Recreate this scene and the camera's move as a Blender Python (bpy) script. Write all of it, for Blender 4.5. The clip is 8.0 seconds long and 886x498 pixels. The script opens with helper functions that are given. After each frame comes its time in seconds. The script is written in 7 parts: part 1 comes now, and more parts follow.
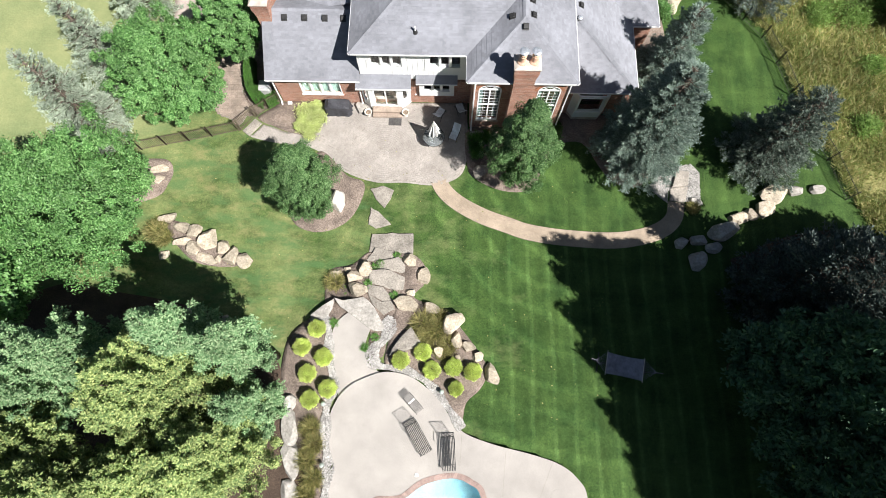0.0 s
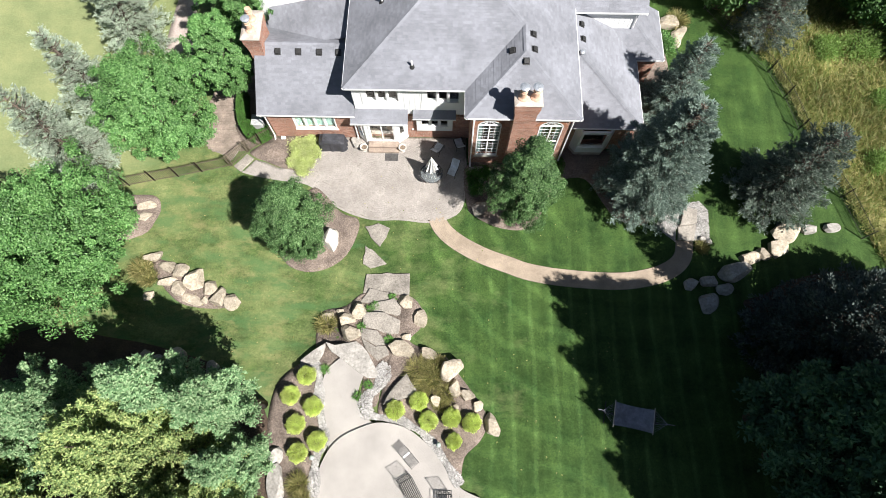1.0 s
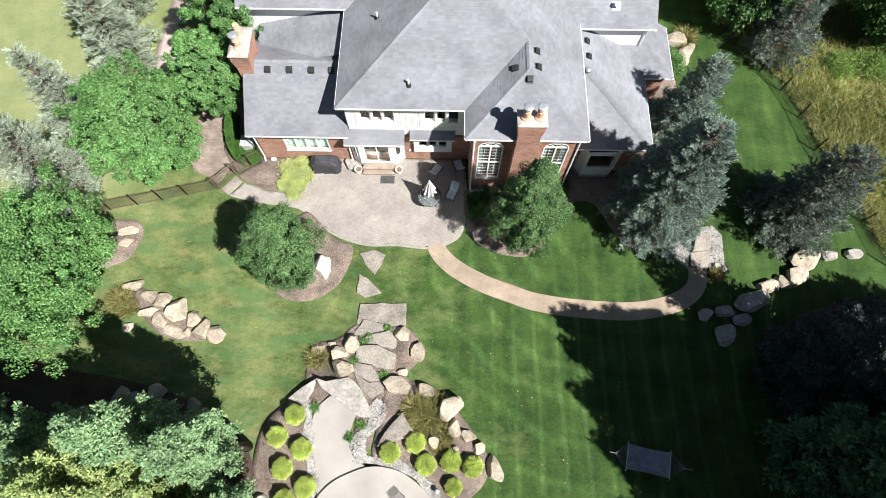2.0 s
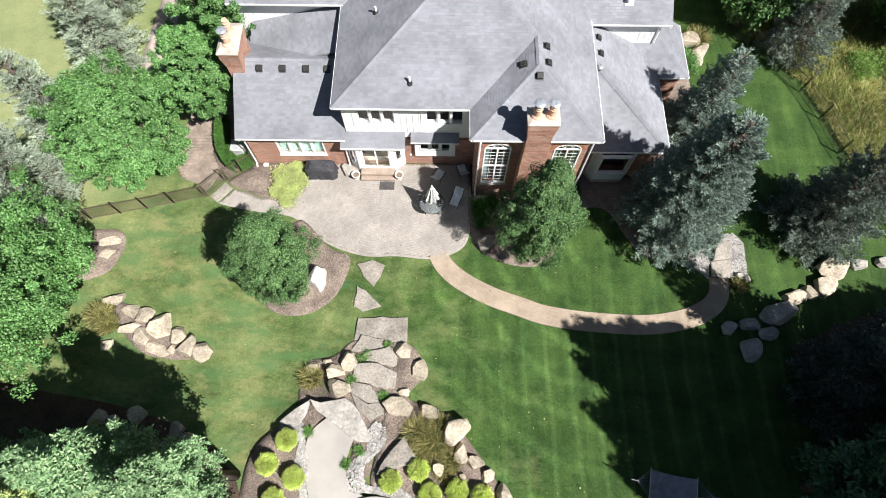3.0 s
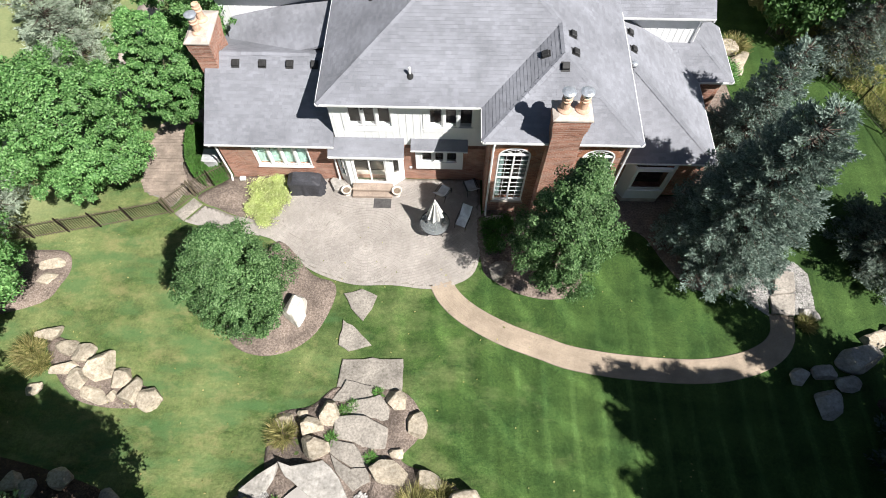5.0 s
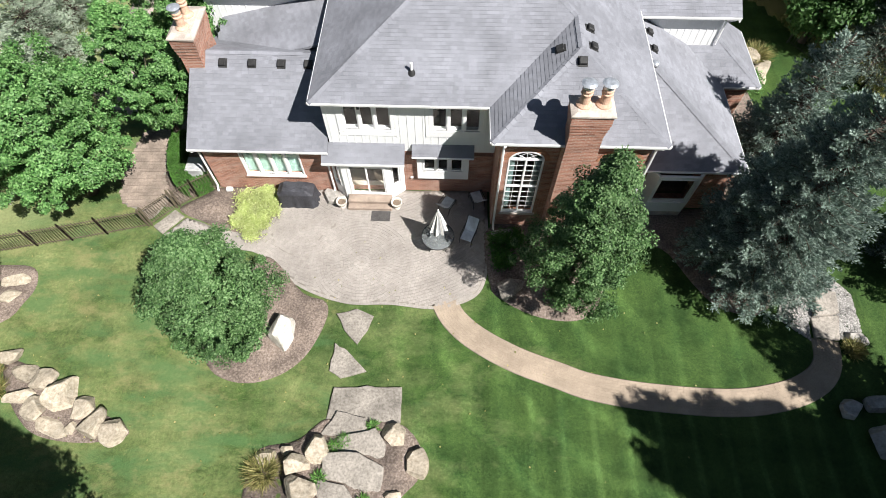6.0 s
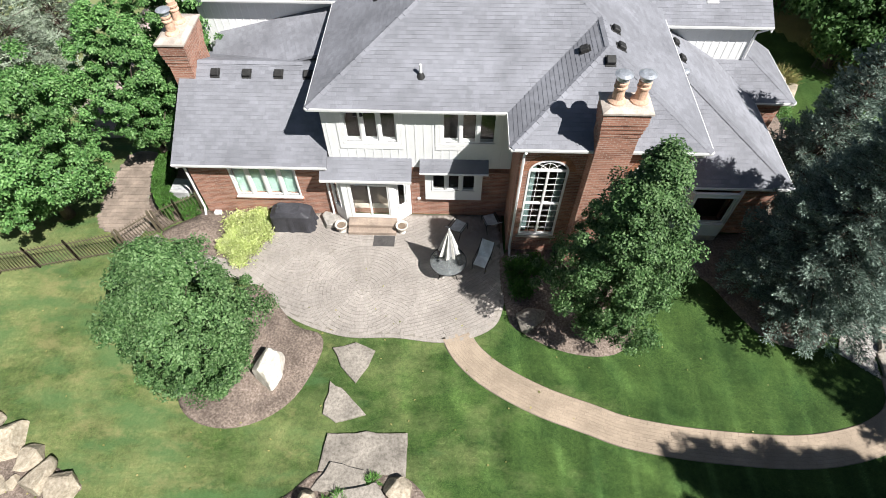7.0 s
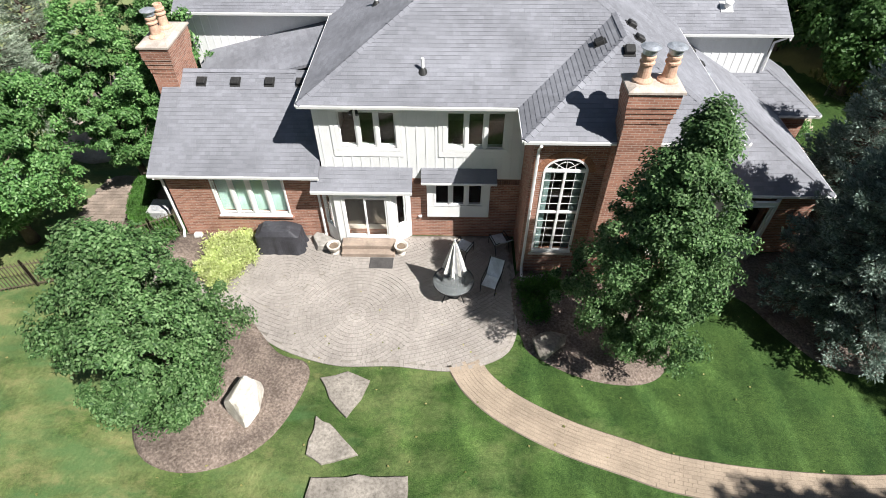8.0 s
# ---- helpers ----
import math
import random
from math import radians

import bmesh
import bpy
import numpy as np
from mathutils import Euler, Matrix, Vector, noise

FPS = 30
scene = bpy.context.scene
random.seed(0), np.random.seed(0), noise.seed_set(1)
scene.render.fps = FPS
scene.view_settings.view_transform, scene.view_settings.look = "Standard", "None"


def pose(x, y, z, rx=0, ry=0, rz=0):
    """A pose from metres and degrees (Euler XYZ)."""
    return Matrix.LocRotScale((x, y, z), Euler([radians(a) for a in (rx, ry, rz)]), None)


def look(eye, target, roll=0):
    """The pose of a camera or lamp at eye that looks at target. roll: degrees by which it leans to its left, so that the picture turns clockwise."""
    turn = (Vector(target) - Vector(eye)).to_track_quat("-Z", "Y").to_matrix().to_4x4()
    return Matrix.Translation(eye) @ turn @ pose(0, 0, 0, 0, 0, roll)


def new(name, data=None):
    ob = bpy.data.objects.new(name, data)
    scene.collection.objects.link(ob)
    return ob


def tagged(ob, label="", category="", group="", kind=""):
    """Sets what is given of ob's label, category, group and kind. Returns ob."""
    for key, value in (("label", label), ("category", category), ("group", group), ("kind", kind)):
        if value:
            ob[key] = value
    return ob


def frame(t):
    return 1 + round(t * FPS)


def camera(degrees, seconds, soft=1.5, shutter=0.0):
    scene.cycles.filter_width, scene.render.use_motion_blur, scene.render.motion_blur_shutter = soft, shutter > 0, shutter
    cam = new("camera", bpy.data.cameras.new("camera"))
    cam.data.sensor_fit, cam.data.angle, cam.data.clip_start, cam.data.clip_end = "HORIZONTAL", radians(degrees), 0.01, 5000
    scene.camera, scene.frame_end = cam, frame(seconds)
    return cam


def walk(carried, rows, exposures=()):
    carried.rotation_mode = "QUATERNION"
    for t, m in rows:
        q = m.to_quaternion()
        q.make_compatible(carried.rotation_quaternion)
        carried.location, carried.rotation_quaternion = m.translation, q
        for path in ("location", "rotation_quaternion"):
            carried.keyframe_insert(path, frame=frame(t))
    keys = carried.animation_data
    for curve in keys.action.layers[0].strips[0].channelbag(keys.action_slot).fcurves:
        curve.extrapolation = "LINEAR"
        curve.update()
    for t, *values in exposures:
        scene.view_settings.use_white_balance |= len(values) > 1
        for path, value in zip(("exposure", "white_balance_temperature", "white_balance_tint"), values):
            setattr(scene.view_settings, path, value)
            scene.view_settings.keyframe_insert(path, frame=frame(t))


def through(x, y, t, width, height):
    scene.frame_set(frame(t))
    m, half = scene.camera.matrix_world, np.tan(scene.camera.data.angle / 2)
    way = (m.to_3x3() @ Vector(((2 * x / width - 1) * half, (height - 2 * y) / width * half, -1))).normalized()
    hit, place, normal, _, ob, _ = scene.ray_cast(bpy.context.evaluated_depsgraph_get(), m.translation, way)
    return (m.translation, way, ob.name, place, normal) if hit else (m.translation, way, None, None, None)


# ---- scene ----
# camera and its flight
cam = camera(77.3, 8.0, soft=0.9)
PATH = [
    (0, (3.972, -15.066, 31.73), (3.962, -14.526, 29.805), -0.0),
    (0.5, (4.066, -14.599, 31.134), (4.053, -14.01, 29.223), -0.2),
    (1, (4.144, -13.852, 30.544), (4.128, -13.222, 28.646), -0.3),
    (1.5, (4.225, -13.161, 29.835), (4.208, -12.499, 27.948), -0.3),
    (3, (3.866, -12.277, 27.019), (3.857, -11.538, 25.161), 0.1),
    (3.5, (3.74, -12.135, 25.937), (3.731, -11.366, 24.091), 0.2),
    (4, (3.662, -12.074, 24.659), (3.65, -11.272, 22.827), 0.1),
    (4.5, (3.712, -11.702, 23.407), (3.694, -10.859, 21.593), 0.0),
    (5, (3.795, -11.356, 22.295), (3.772, -10.458, 20.508), -0.0),
    (6.5, (3.494, -10.797, 18.635), (3.462, -9.72, 16.95), -0.0),
    (7, (3.274, -10.718, 17.198), (3.239, -9.537, 15.584), 0.0),
    (7.5, (3.136, -10.772, 15.666), (3.104, -9.478, 14.141), 0.1),
    (8, (3.028, -10.898, 14.217), (2.999, -9.505, 12.783), 0.0),
]
walk(cam, [(t, look(eye, target, roll)) for t, eye, target, roll in PATH], [(0, 1.09), (3.5, 1.07), (5.5, 1.00), (8, 0.93)])

# ---- light ----
SUN_WAY = Vector((-1.33, 1.05, -2.0)).normalized()
SUN_UP = math.asin(-SUN_WAY.z)
sun = new("sun", bpy.data.lights.new("sun", "SUN"))
sun.data.energy, sun.data.angle, sun.data.color = 5.0, radians(0.53), (1.0, 0.972, 0.94)
sun.matrix_world = look((30, -30, 60), Vector((30, -30, 60)) + SUN_WAY)
world = bpy.data.worlds.new("world")
scene.world = world
world.use_nodes = True
wn = world.node_tree
sky = wn.nodes.new("ShaderNodeTexSky")
sky.sky_type, sky.sun_disc = "NISHITA", False
sky.ozone_density, sky.air_density = 3.0, 1.2
sky.sun_elevation, sky.sun_rotation = SUN_UP, math.atan2(-SUN_WAY.x, -SUN_WAY.y)
wn.links.new(sky.outputs[0], wn.nodes["Background"].inputs[0])
wn.nodes["Background"].inputs[1].default_value = 0.027


# ---- materials ----
def material(name, rough=0.8, metal=0.0, spec=0.3):
    m = bpy.data.materials.new(name)
    m.use_nodes = True
    b = m.node_tree.nodes["Principled BSDF"]
    b.inputs["Roughness"].default_value, b.inputs["Metallic"].default_value = rough, metal
    b.inputs["Specular IOR Level"].default_value = spec
    return m, m.node_tree, b


def node(nt, kind, **kw):
    n = nt.nodes.new(kind)
    for k, v in kw.items():
        n.inputs[k.replace("_", " ")].default_value = v
    return n


def coords(nt, scale=(1, 1, 1), turn=(0, 0, 0)):
    g = nt.nodes.new("ShaderNodeNewGeometry")
    mp = nt.nodes.new("ShaderNodeMapping")
    mp.inputs["Scale"].default_value = scale
    mp.inputs["Rotation"].default_value = turn
    nt.links.new(g.outputs["Position"], mp.inputs["Vector"])
    return mp.outputs[0]


def noise_tex(nt, scale, detail=4.0, rough=0.6, vec=None):
    n = node(nt, "ShaderNodeTexNoise", Scale=scale, Detail=detail, Roughness=rough)
    nt.links.new(vec if vec else coords(nt), n.inputs["Vector"])
    return n.outputs["Fac"]


def ramp(nt, fac, *stops):
    r = nt.nodes.new("ShaderNodeValToRGB")
    e = r.color_ramp.elements
    while len(e) < len(stops):
        e.new(0.5)
    for el, (p, c) in zip(e, stops):
        el.position, el.color = p, (*c, 1)
    nt.links.new(fac, r.inputs[0])
    return r.outputs[0]


def mix(nt, fac, a, b, kind="MIX"):
    m = nt.nodes.new("ShaderNodeMix")
    m.data_type, m.blend_type = "RGBA", kind
    for sock, v in ((m.inputs[0], fac), (m.inputs[6], a), (m.inputs[7], b)):
        if isinstance(v, (int, float)):
            sock.default_value = v
        elif isinstance(v, tuple):
            sock.default_value = (*v, 1)
        else:
            nt.links.new(v, sock)
    return m.outputs[2]


def bump(nt, b, height, strength=0.4, dist=0.02):
    n = node(nt, "ShaderNodeBump", Strength=strength, Distance=dist)
    nt.links.new(height, n.inputs["Height"])
    nt.links.new(n.outputs[0], b.inputs["Normal"])


def mottled(name, stops, scale=3.0, fine=40.0, rough=0.85, strength=0.4, dist=0.02, island=0.0, per_object=0.0, metal=0.0, spec=0.3, big=0.35):
    """Broad stains, fine grain and relief; island and per_object vary the tone from piece to piece."""
    m, nt, b = material(name, rough, metal, spec)
    f = noise_tex(nt, fine, 5.0, 0.65)
    c = ramp(nt, f, *[(0.3 + 0.4 * k / max(1, len(stops) - 1), s) for k, s in enumerate(stops)])
    w = ramp(nt, noise_tex(nt, scale, 3.0), (0.3, (1 - big,) * 3), (0.7, (1 + big * 0.4,) * 3))
    c = mix(nt, 1.0, c, w, "MULTIPLY")
    for on, source, kind in ((island, "Random Per Island", "ShaderNodeNewGeometry"), (per_object, "Random", "ShaderNodeObjectInfo")):
        if on:
            g = nt.nodes.new(kind)
            v = ramp(nt, g.outputs[source], (0.0, (1 - on,) * 3), (1.0, (1 + on,) * 3))
            c = mix(nt, 1.0, c, v, "MULTIPLY")
    nt.links.new(c, b.inputs["Base Color"])
    bump(nt, b, f, strength, dist)
    return m


def leafy(name, dark, mid, light, spot=0.6, through=0.35, rough=0.55, spec=0.35):
    """Leaves: tone by leaf and by bough, and some light through them."""
    m, nt, b = material(name, rough, 0.0, spec)
    g = nt.nodes.new("ShaderNodeNewGeometry")
    c = ramp(nt, g.outputs["Random Per Island"], (0.0, dark), (0.5, mid), (1.0, light))
    c = mix(nt, 1.0, c, ramp(nt, noise_tex(nt, spot, 2.0), (0.3, (0.72,) * 3), (0.7, (1.25,) * 3)), "MULTIPLY")
    nt.links.new(c, b.inputs["Base Color"])
    t = nt.nodes.new("ShaderNodeBsdfTranslucent")
    nt.links.new(c, t.inputs["Color"])
    mx = nt.nodes.new("ShaderNodeMixShader")
    mx.inputs[0].default_value = through
    nt.links.new(b.outputs[0], mx.inputs[1])
    nt.links.new(t.outputs[0], mx.inputs[2])
    nt.links.new(mx.outputs[0], nt.nodes["Material Output"].inputs["Surface"])
    return m


def lawn_material():
    m, nt, b = material("mown_lawn", 0.8, 0.0, 0.15)
    fine, tuft = noise_tex(nt, 34.0, 4.0, 0.75), noise_tex(nt, 9.0, 4.0, 0.7)
    c = ramp(nt, fine, (0.30, (0.013, 0.032, 0.008)), (0.50, (0.036, 0.077, 0.018)), (0.70, (0.074, 0.130, 0.037)))
    c = mix(nt, 1.0, c, ramp(nt, tuft, (0.30, (0.68, 0.72, 0.70)), (0.70, (1.30, 1.25, 1.22))), "MULTIPLY")
    c = mix(nt, 1.0, c, ramp(nt, noise_tex(nt, 0.6, 7.0, 0.72), (0.3, (0.46, 0.58, 0.55)), (0.7, (1.42, 1.28, 1.22))), "MULTIPLY")
    # long soft swaths left by mowing
    for sc, lo, hi in (((1.5, 0.22, 1.0), 0.80, 1.20), ((0.25, 1.1, 1.0), 0.86, 1.14)):
        c = mix(nt, 1.0, c, ramp(nt, noise_tex(nt, 1.0, 3.0, 0.55, coords(nt, sc)), (0.32, (lo, lo, lo)), (0.68, (hi, hi * 0.98, hi))), "MULTIPLY")
    g = nt.nodes.new("ShaderNodeNewGeometry")
    sep = nt.nodes.new("ShaderNodeSeparateXYZ")
    nt.links.new(g.outputs["Position"], sep.inputs[0])

    def calc(kind, a, k, add=0.0):
        n = node(nt, "ShaderNodeMath")
        n.operation = kind
        for sock, v in zip(n.inputs, (a, k, add)):
            if isinstance(v, (int, float)):
                sock.default_value = v
            else:
                nt.links.new(v, sock)
        return n.outputs[0]

    south = ramp(nt, calc("MULTIPLY_ADD", sep.outputs[1], -0.25, -0.9), (0.05, (0.25,) * 3), (0.5, (1.0,) * 3))
    # wheel tracks of the mower up and down the lawn, wavering, fading to the west
    wob = calc("MULTIPLY_ADD", noise_tex(nt, 0.16, 2.0), 0.7, sep.outputs[0])
    wave = calc("SINE", calc("MULTIPLY", wob, 5.6), 0.0)
    east = ramp(nt, calc("MULTIPLY_ADD", sep.outputs[0], 0.1, 0.0), (0.42, (0.06,) * 3), (0.85, (0.85,) * 3))
    mid_east = ramp(nt, calc("MULTIPLY_ADD", sep.outputs[0], 0.05, 0.30), (0.25, (0.15,) * 3), (0.45, (0.95,) * 3), (0.80, (0.95,) * 3), (0.95, (0.2,) * 3))
    worn = mix(nt, 1.0, east, ramp(nt, noise_tex(nt, 0.45, 2.0), (0.28, (0.3,) * 3), (0.52, (1.0,) * 3)), "MULTIPLY")
    worn = mix(nt, 1.0, worn, south, "MULTIPLY")
    c = mix(nt, worn, c, mix(nt, 1.0, c, ramp(nt, wave, (0.0, (0.90, 0.92, 0.90)), (0.70, (1.0, 1.0, 1.0)), (0.97, (1.55, 1.48, 1.62))), "MULTIPLY"))
    # paler arcs where the mower turned
    away = calc("SQRT", calc("ADD", calc("POWER", calc("ADD", sep.outputs[0], -13.0), 2.0), calc("POWER", calc("ADD", sep.outputs[1], 1.0), 2.0)), 0.0)
    arc = calc("SINE", calc("MULTIPLY", calc("MULTIPLY_ADD", noise_tex(nt, 0.25, 2.0), 2.2, away), 3.6), 0.0)
    worn2 = mix(nt, 1.0, mid_east, ramp(nt, noise_tex(nt, 0.32, 3.0), (0.32, (0.0,) * 3), (0.50, (1.0,) * 3)), "MULTIPLY")
    c = mix(nt, worn2, c, mix(nt, 1.0, c, ramp(nt, arc, (0.45, (1.0, 1.0, 1.0)), (0.98, (1.48, 1.42, 1.50))), "MULTIPLY"))
    # thin, straw-coloured turf in long soft drifts, more of it towards the west
    lean = coords(nt, (0.75, 1.25, 1.0), (0.0, 0.0, 0.6))
    west = calc("MAXIMUM", calc("MINIMUM", calc("MULTIPLY_ADD", sep.outputs[0], -0.020, -0.055), 0.045), -0.30)
    dry = ramp(nt, calc("ADD", noise_tex(nt, 0.42, 6.0, 0.66, lean), west), (0.36, (0, 0, 0)), (0.72, (0.95, 0.95, 0.95)))
    straw = mix(nt, 1.0, mix(nt, fine, (0.105, 0.145, 0.050), (0.285, 0.298, 0.132)), ramp(nt, tuft, (0.3, (0.76,) * 3), (0.7, (1.22,) * 3)), "MULTIPLY")
    straw = mix(nt, 1.0, straw, ramp(nt, noise_tex(nt, 2.2, 6.0, 0.75), (0.3, (0.68, 0.80, 0.70)), (0.7, (1.20, 1.12, 1.14))), "MULTIPLY")
    c = mix(nt, dry, c, straw)
    # cool green drifts of denser grass and small tan scars among the straw
    cool = ramp(nt, calc("ADD", noise_tex(nt, 0.75, 5.0, 0.6, coords(nt, (0.6, 1.5, 1.0), (0.0, 0.0, -0.5))), west), (0.50, (0, 0, 0)), (0.66, (0.7,) * 3))
    c = mix(nt, cool, c, mix(nt, fine, (0.034, 0.090, 0.028), (0.108, 0.188, 0.072)))
    tan = ramp(nt, calc("ADD", noise_tex(nt, 0.95, 6.0, 0.7, lean), calc("MULTIPLY", west, 0.8)), (0.56, (0, 0, 0)), (0.72, (0.6,) * 3))
    c = mix(nt, tan, c, mix(nt, fine, (0.14, 0.132, 0.050), (0.33, 0.300, 0.145)))
    # paler, coarser grass on the side lawn past the fence
    far = ramp(nt, calc("MULTIPLY_ADD", sep.outputs[0], -0.1, -1.2), (0.05, (0, 0, 0)), (0.45, (0.85,) * 3))
    far = mix(nt, 1.0, far, ramp(nt, calc("MULTIPLY_ADD", sep.outputs[1], 0.2, 0.2), (0.1, (0, 0, 0)), (0.5, (1, 1, 1))), "MULTIPLY")
    coarse = mix(nt, 1.0, mix(nt, tuft, (0.13, 0.165, 0.070), (0.31, 0.335, 0.175)), ramp(nt, noise_tex(nt, 0.5, 5.0, 0.7), (0.3, (0.75, 0.80, 0.75)), (0.7, (1.25, 1.15, 1.1))), "MULTIPLY")
    c = mix(nt, far, c, coarse)
    nt.links.new(c, b.inputs["Base Color"])
    bump(nt, b, tuft, 0.55, 0.08)
    return m


def brick_material():
    """Red facing brick on upright walls: the courses follow height, the joints follow the wall's run."""
    m, nt, b = material("red_brick", 0.85)
    g = nt.nodes.new("ShaderNodeNewGeometry")
    s1 = nt.nodes.new("ShaderNodeSeparateXYZ")
    nt.links.new(g.outputs["Position"], s1.inputs[0])
    run = node(nt, "ShaderNodeMath")
    run.operation = "ADD"
    nt.links.new(s1.outputs[0], run.inputs[0])
    nt.links.new(s1.outputs[1], run.inputs[1])
    cb = nt.nodes.new("ShaderNodeCombineXYZ")
    nt.links.new(run.outputs[0], cb.inputs[0])
    nt.links.new(s1.outputs[2], cb.inputs[1])
    br = node(nt, "ShaderNodeTexBrick", Scale=1.0, Mortar_Size=0.006, Bias=0.0, Brick_Width=0.215, Row_Height=0.075)
    br.inputs["Color1"].default_value = (0.220, 0.098, 0.067, 1)
    br.inputs["Color2"].default_value = (0.385, 0.188, 0.130, 1)
    br.inputs["Mortar"].default_value = (0.43, 0.37, 0.31, 1)
    nt.links.new(cb.outputs[0], br.inputs["Vector"])
    n = noise_tex(nt, 1.3, 4.0)
    c = mix(nt, 1.0, br.outputs["Color"], ramp(nt, n, (0.3, (0.8,) * 3), (0.7, (1.15,) * 3)), "MULTIPLY")
    nt.links.new(c, b.inputs["Base Color"])
    bump(nt, b, br.outputs["Fac"], -0.6, 0.008)
    return m


def glass_material():
    m, nt, b = material("window_glass", 0.03, 0.0, 0.5)
    b.inputs["Base Color"].default_value = (0.9, 0.95, 0.95, 1)
    b.inputs["Transmission Weight"].default_value = 1.0
    b.inputs["IOR"].default_value = 1.45
    return m


LAWN = lawn_material()
MEADOW = mottled("meadow_soil", [(0.10, 0.12, 0.035), (0.24, 0.23, 0.085), (0.38, 0.33, 0.15)], 0.5, 14.0, 0.9, 0.8, 0.06)
MULCH = mottled("bark_mulch", [(0.105, 0.078, 0.062), (0.205, 0.162, 0.134), (0.35, 0.285, 0.24)], 0.8, 14.0, 0.95, 1.0, 0.05, big=0.5)
PAVER = mottled("weathered_paver", [(0.235, 0.210, 0.185), (0.33, 0.300, 0.270), (0.40, 0.365, 0.335)], 0.6, 30.0, 0.85, 0.35, 0.01, island=0.075, per_object=0.075, big=0.24)
PATHBRICK = mottled("tan_path_brick", [(0.255, 0.200, 0.146), (0.340, 0.273, 0.205), (0.405, 0.333, 0.258)], 0.8, 30.0, 0.85, 0.35, 0.01, island=0.06, per_object=0.06, big=0.26)
JOINT = mottled("joint_sand", [(0.215, 0.193, 0.165), (0.27, 0.246, 0.213), (0.325, 0.297, 0.26)], 1.0, 60.0, 0.95)
PATHJOINT = mottled("path_joint_sand", [(0.185, 0.150, 0.114), (0.245, 0.203, 0.157), (0.30, 0.252, 0.20)], 1.0, 60.0, 0.95)
DRIVE = mottled("pink_drive_paver", [(0.27, 0.215, 0.19), (0.38, 0.315, 0.285), (0.47, 0.40, 0.365)], 0.8, 14.0, 0.9, 0.4, 0.01)
# brown needle litter, with the shade under the trees put into its colour
SOIL = mottled("shade_dark_needle_soil", [(0.030, 0.022, 0.016), (0.075, 0.052, 0.038), (0.15, 0.105, 0.075)], 1.0, 18.0, 0.95, 1.0, 0.05)
OLDPAVER = mottled("old_brown_paver", [(0.17, 0.135, 0.11), (0.26, 0.21, 0.17), (0.35, 0.285, 0.235)], 1.2, 25.0, 0.9, 0.4, 0.01, per_object=0.15)
CONCRETE = mottled("broom_concrete", [(0.285, 0.262, 0.238), (0.345, 0.320, 0.293), (0.39, 0.362, 0.335)], 0.5, 45.0, 0.8, 0.15, 0.004, big=0.2)
SANDSTONE = mottled("sandstone_boulder", [(0.26, 0.215, 0.155), (0.40, 0.345, 0.265), (0.52, 0.46, 0.37)], 1.6, 9.0, 0.9, 0.8, 0.04, per_object=0.16)
LIMEROCK = mottled("pale_limestone", [(0.25, 0.232, 0.205), (0.36, 0.337, 0.305), (0.45, 0.425, 0.39)], 1.5, 7.0, 0.9, 0.7, 0.03)
PALESTONE = mottled("bleached_sandstone", [(0.46, 0.42, 0.355), (0.60, 0.565, 0.50), (0.70, 0.665, 0.605)], 1.6, 9.0, 0.9, 0.6, 0.03)
FLOORWOOD = mottled("oak_floor", [(0.06, 0.047, 0.036), (0.09, 0.07, 0.052), (0.12, 0.095, 0.07)], 1.5, 20.0, 0.5)
FLAGSTONE = mottled("grey_flagstone", [(0.165, 0.148, 0.124), (0.275, 0.248, 0.214), (0.365, 0.332, 0.29)], 1.3, 12.0, 0.88, 0.5, 0.015, per_object=0.14)
PEBBLE = mottled("river_pebble", [(0.20, 0.19, 0.175), (0.34, 0.325, 0.305), (0.49, 0.47, 0.445)], 2.0, 20.0, 0.75, 0.2, 0.01, island=0.4)
SHINGLE = mottled("grey_shingle", [(0.160, 0.165, 0.184), (0.211, 0.216, 0.239), (0.258, 0.264, 0.289)], 0.55, 45.0, 0.9, 0.25, 0.004, island=0.095, per_object=0.06, big=0.24)
WHITE = mottled("white_paint", [(0.66, 0.665, 0.655), (0.72, 0.725, 0.715), (0.77, 0.775, 0.765)], 0.8, 30.0, 0.55, 0.08, 0.004, big=0.08)
TRIM = mottled("white_trim", [(0.70, 0.70, 0.69), (0.75, 0.75, 0.74), (0.78, 0.78, 0.77)], 0.9, 40.0, 0.45, 0.05, 0.003, big=0.06)
LIMESTONE = mottled("pale_cap_stone", [(0.38, 0.325, 0.275), (0.48, 0.415, 0.36), (0.54, 0.475, 0.415)], 2.5, 25.0, 0.85, 0.3, 0.008)
CLAY = mottled("terracotta_flue", [(0.50, 0.30, 0.20), (0.60, 0.39, 0.28), (0.66, 0.46, 0.34)], 4.0, 25.0, 0.8, 0.2, 0.006)
STEEL = mottled("galvanised_cap", [(0.45, 0.48, 0.52), (0.55, 0.58, 0.62), (0.62, 0.65, 0.69)], 6.0, 40.0, 0.35, 0.1, 0.004, metal=0.6)
BLACKMETAL = mottled("black_metal", [(0.018, 0.018, 0.018), (0.03, 0.03, 0.03), (0.05, 0.048, 0.045)], 4.0, 60.0, 0.5, 0.1, 0.003)
BARK = mottled("grey_bark", [(0.06, 0.045, 0.035), (0.12, 0.092, 0.072), (0.20, 0.16, 0.13)], 2.0, 22.0, 0.95, 0.9, 0.03)
BRICK = brick_material()
GLASS = glass_material()
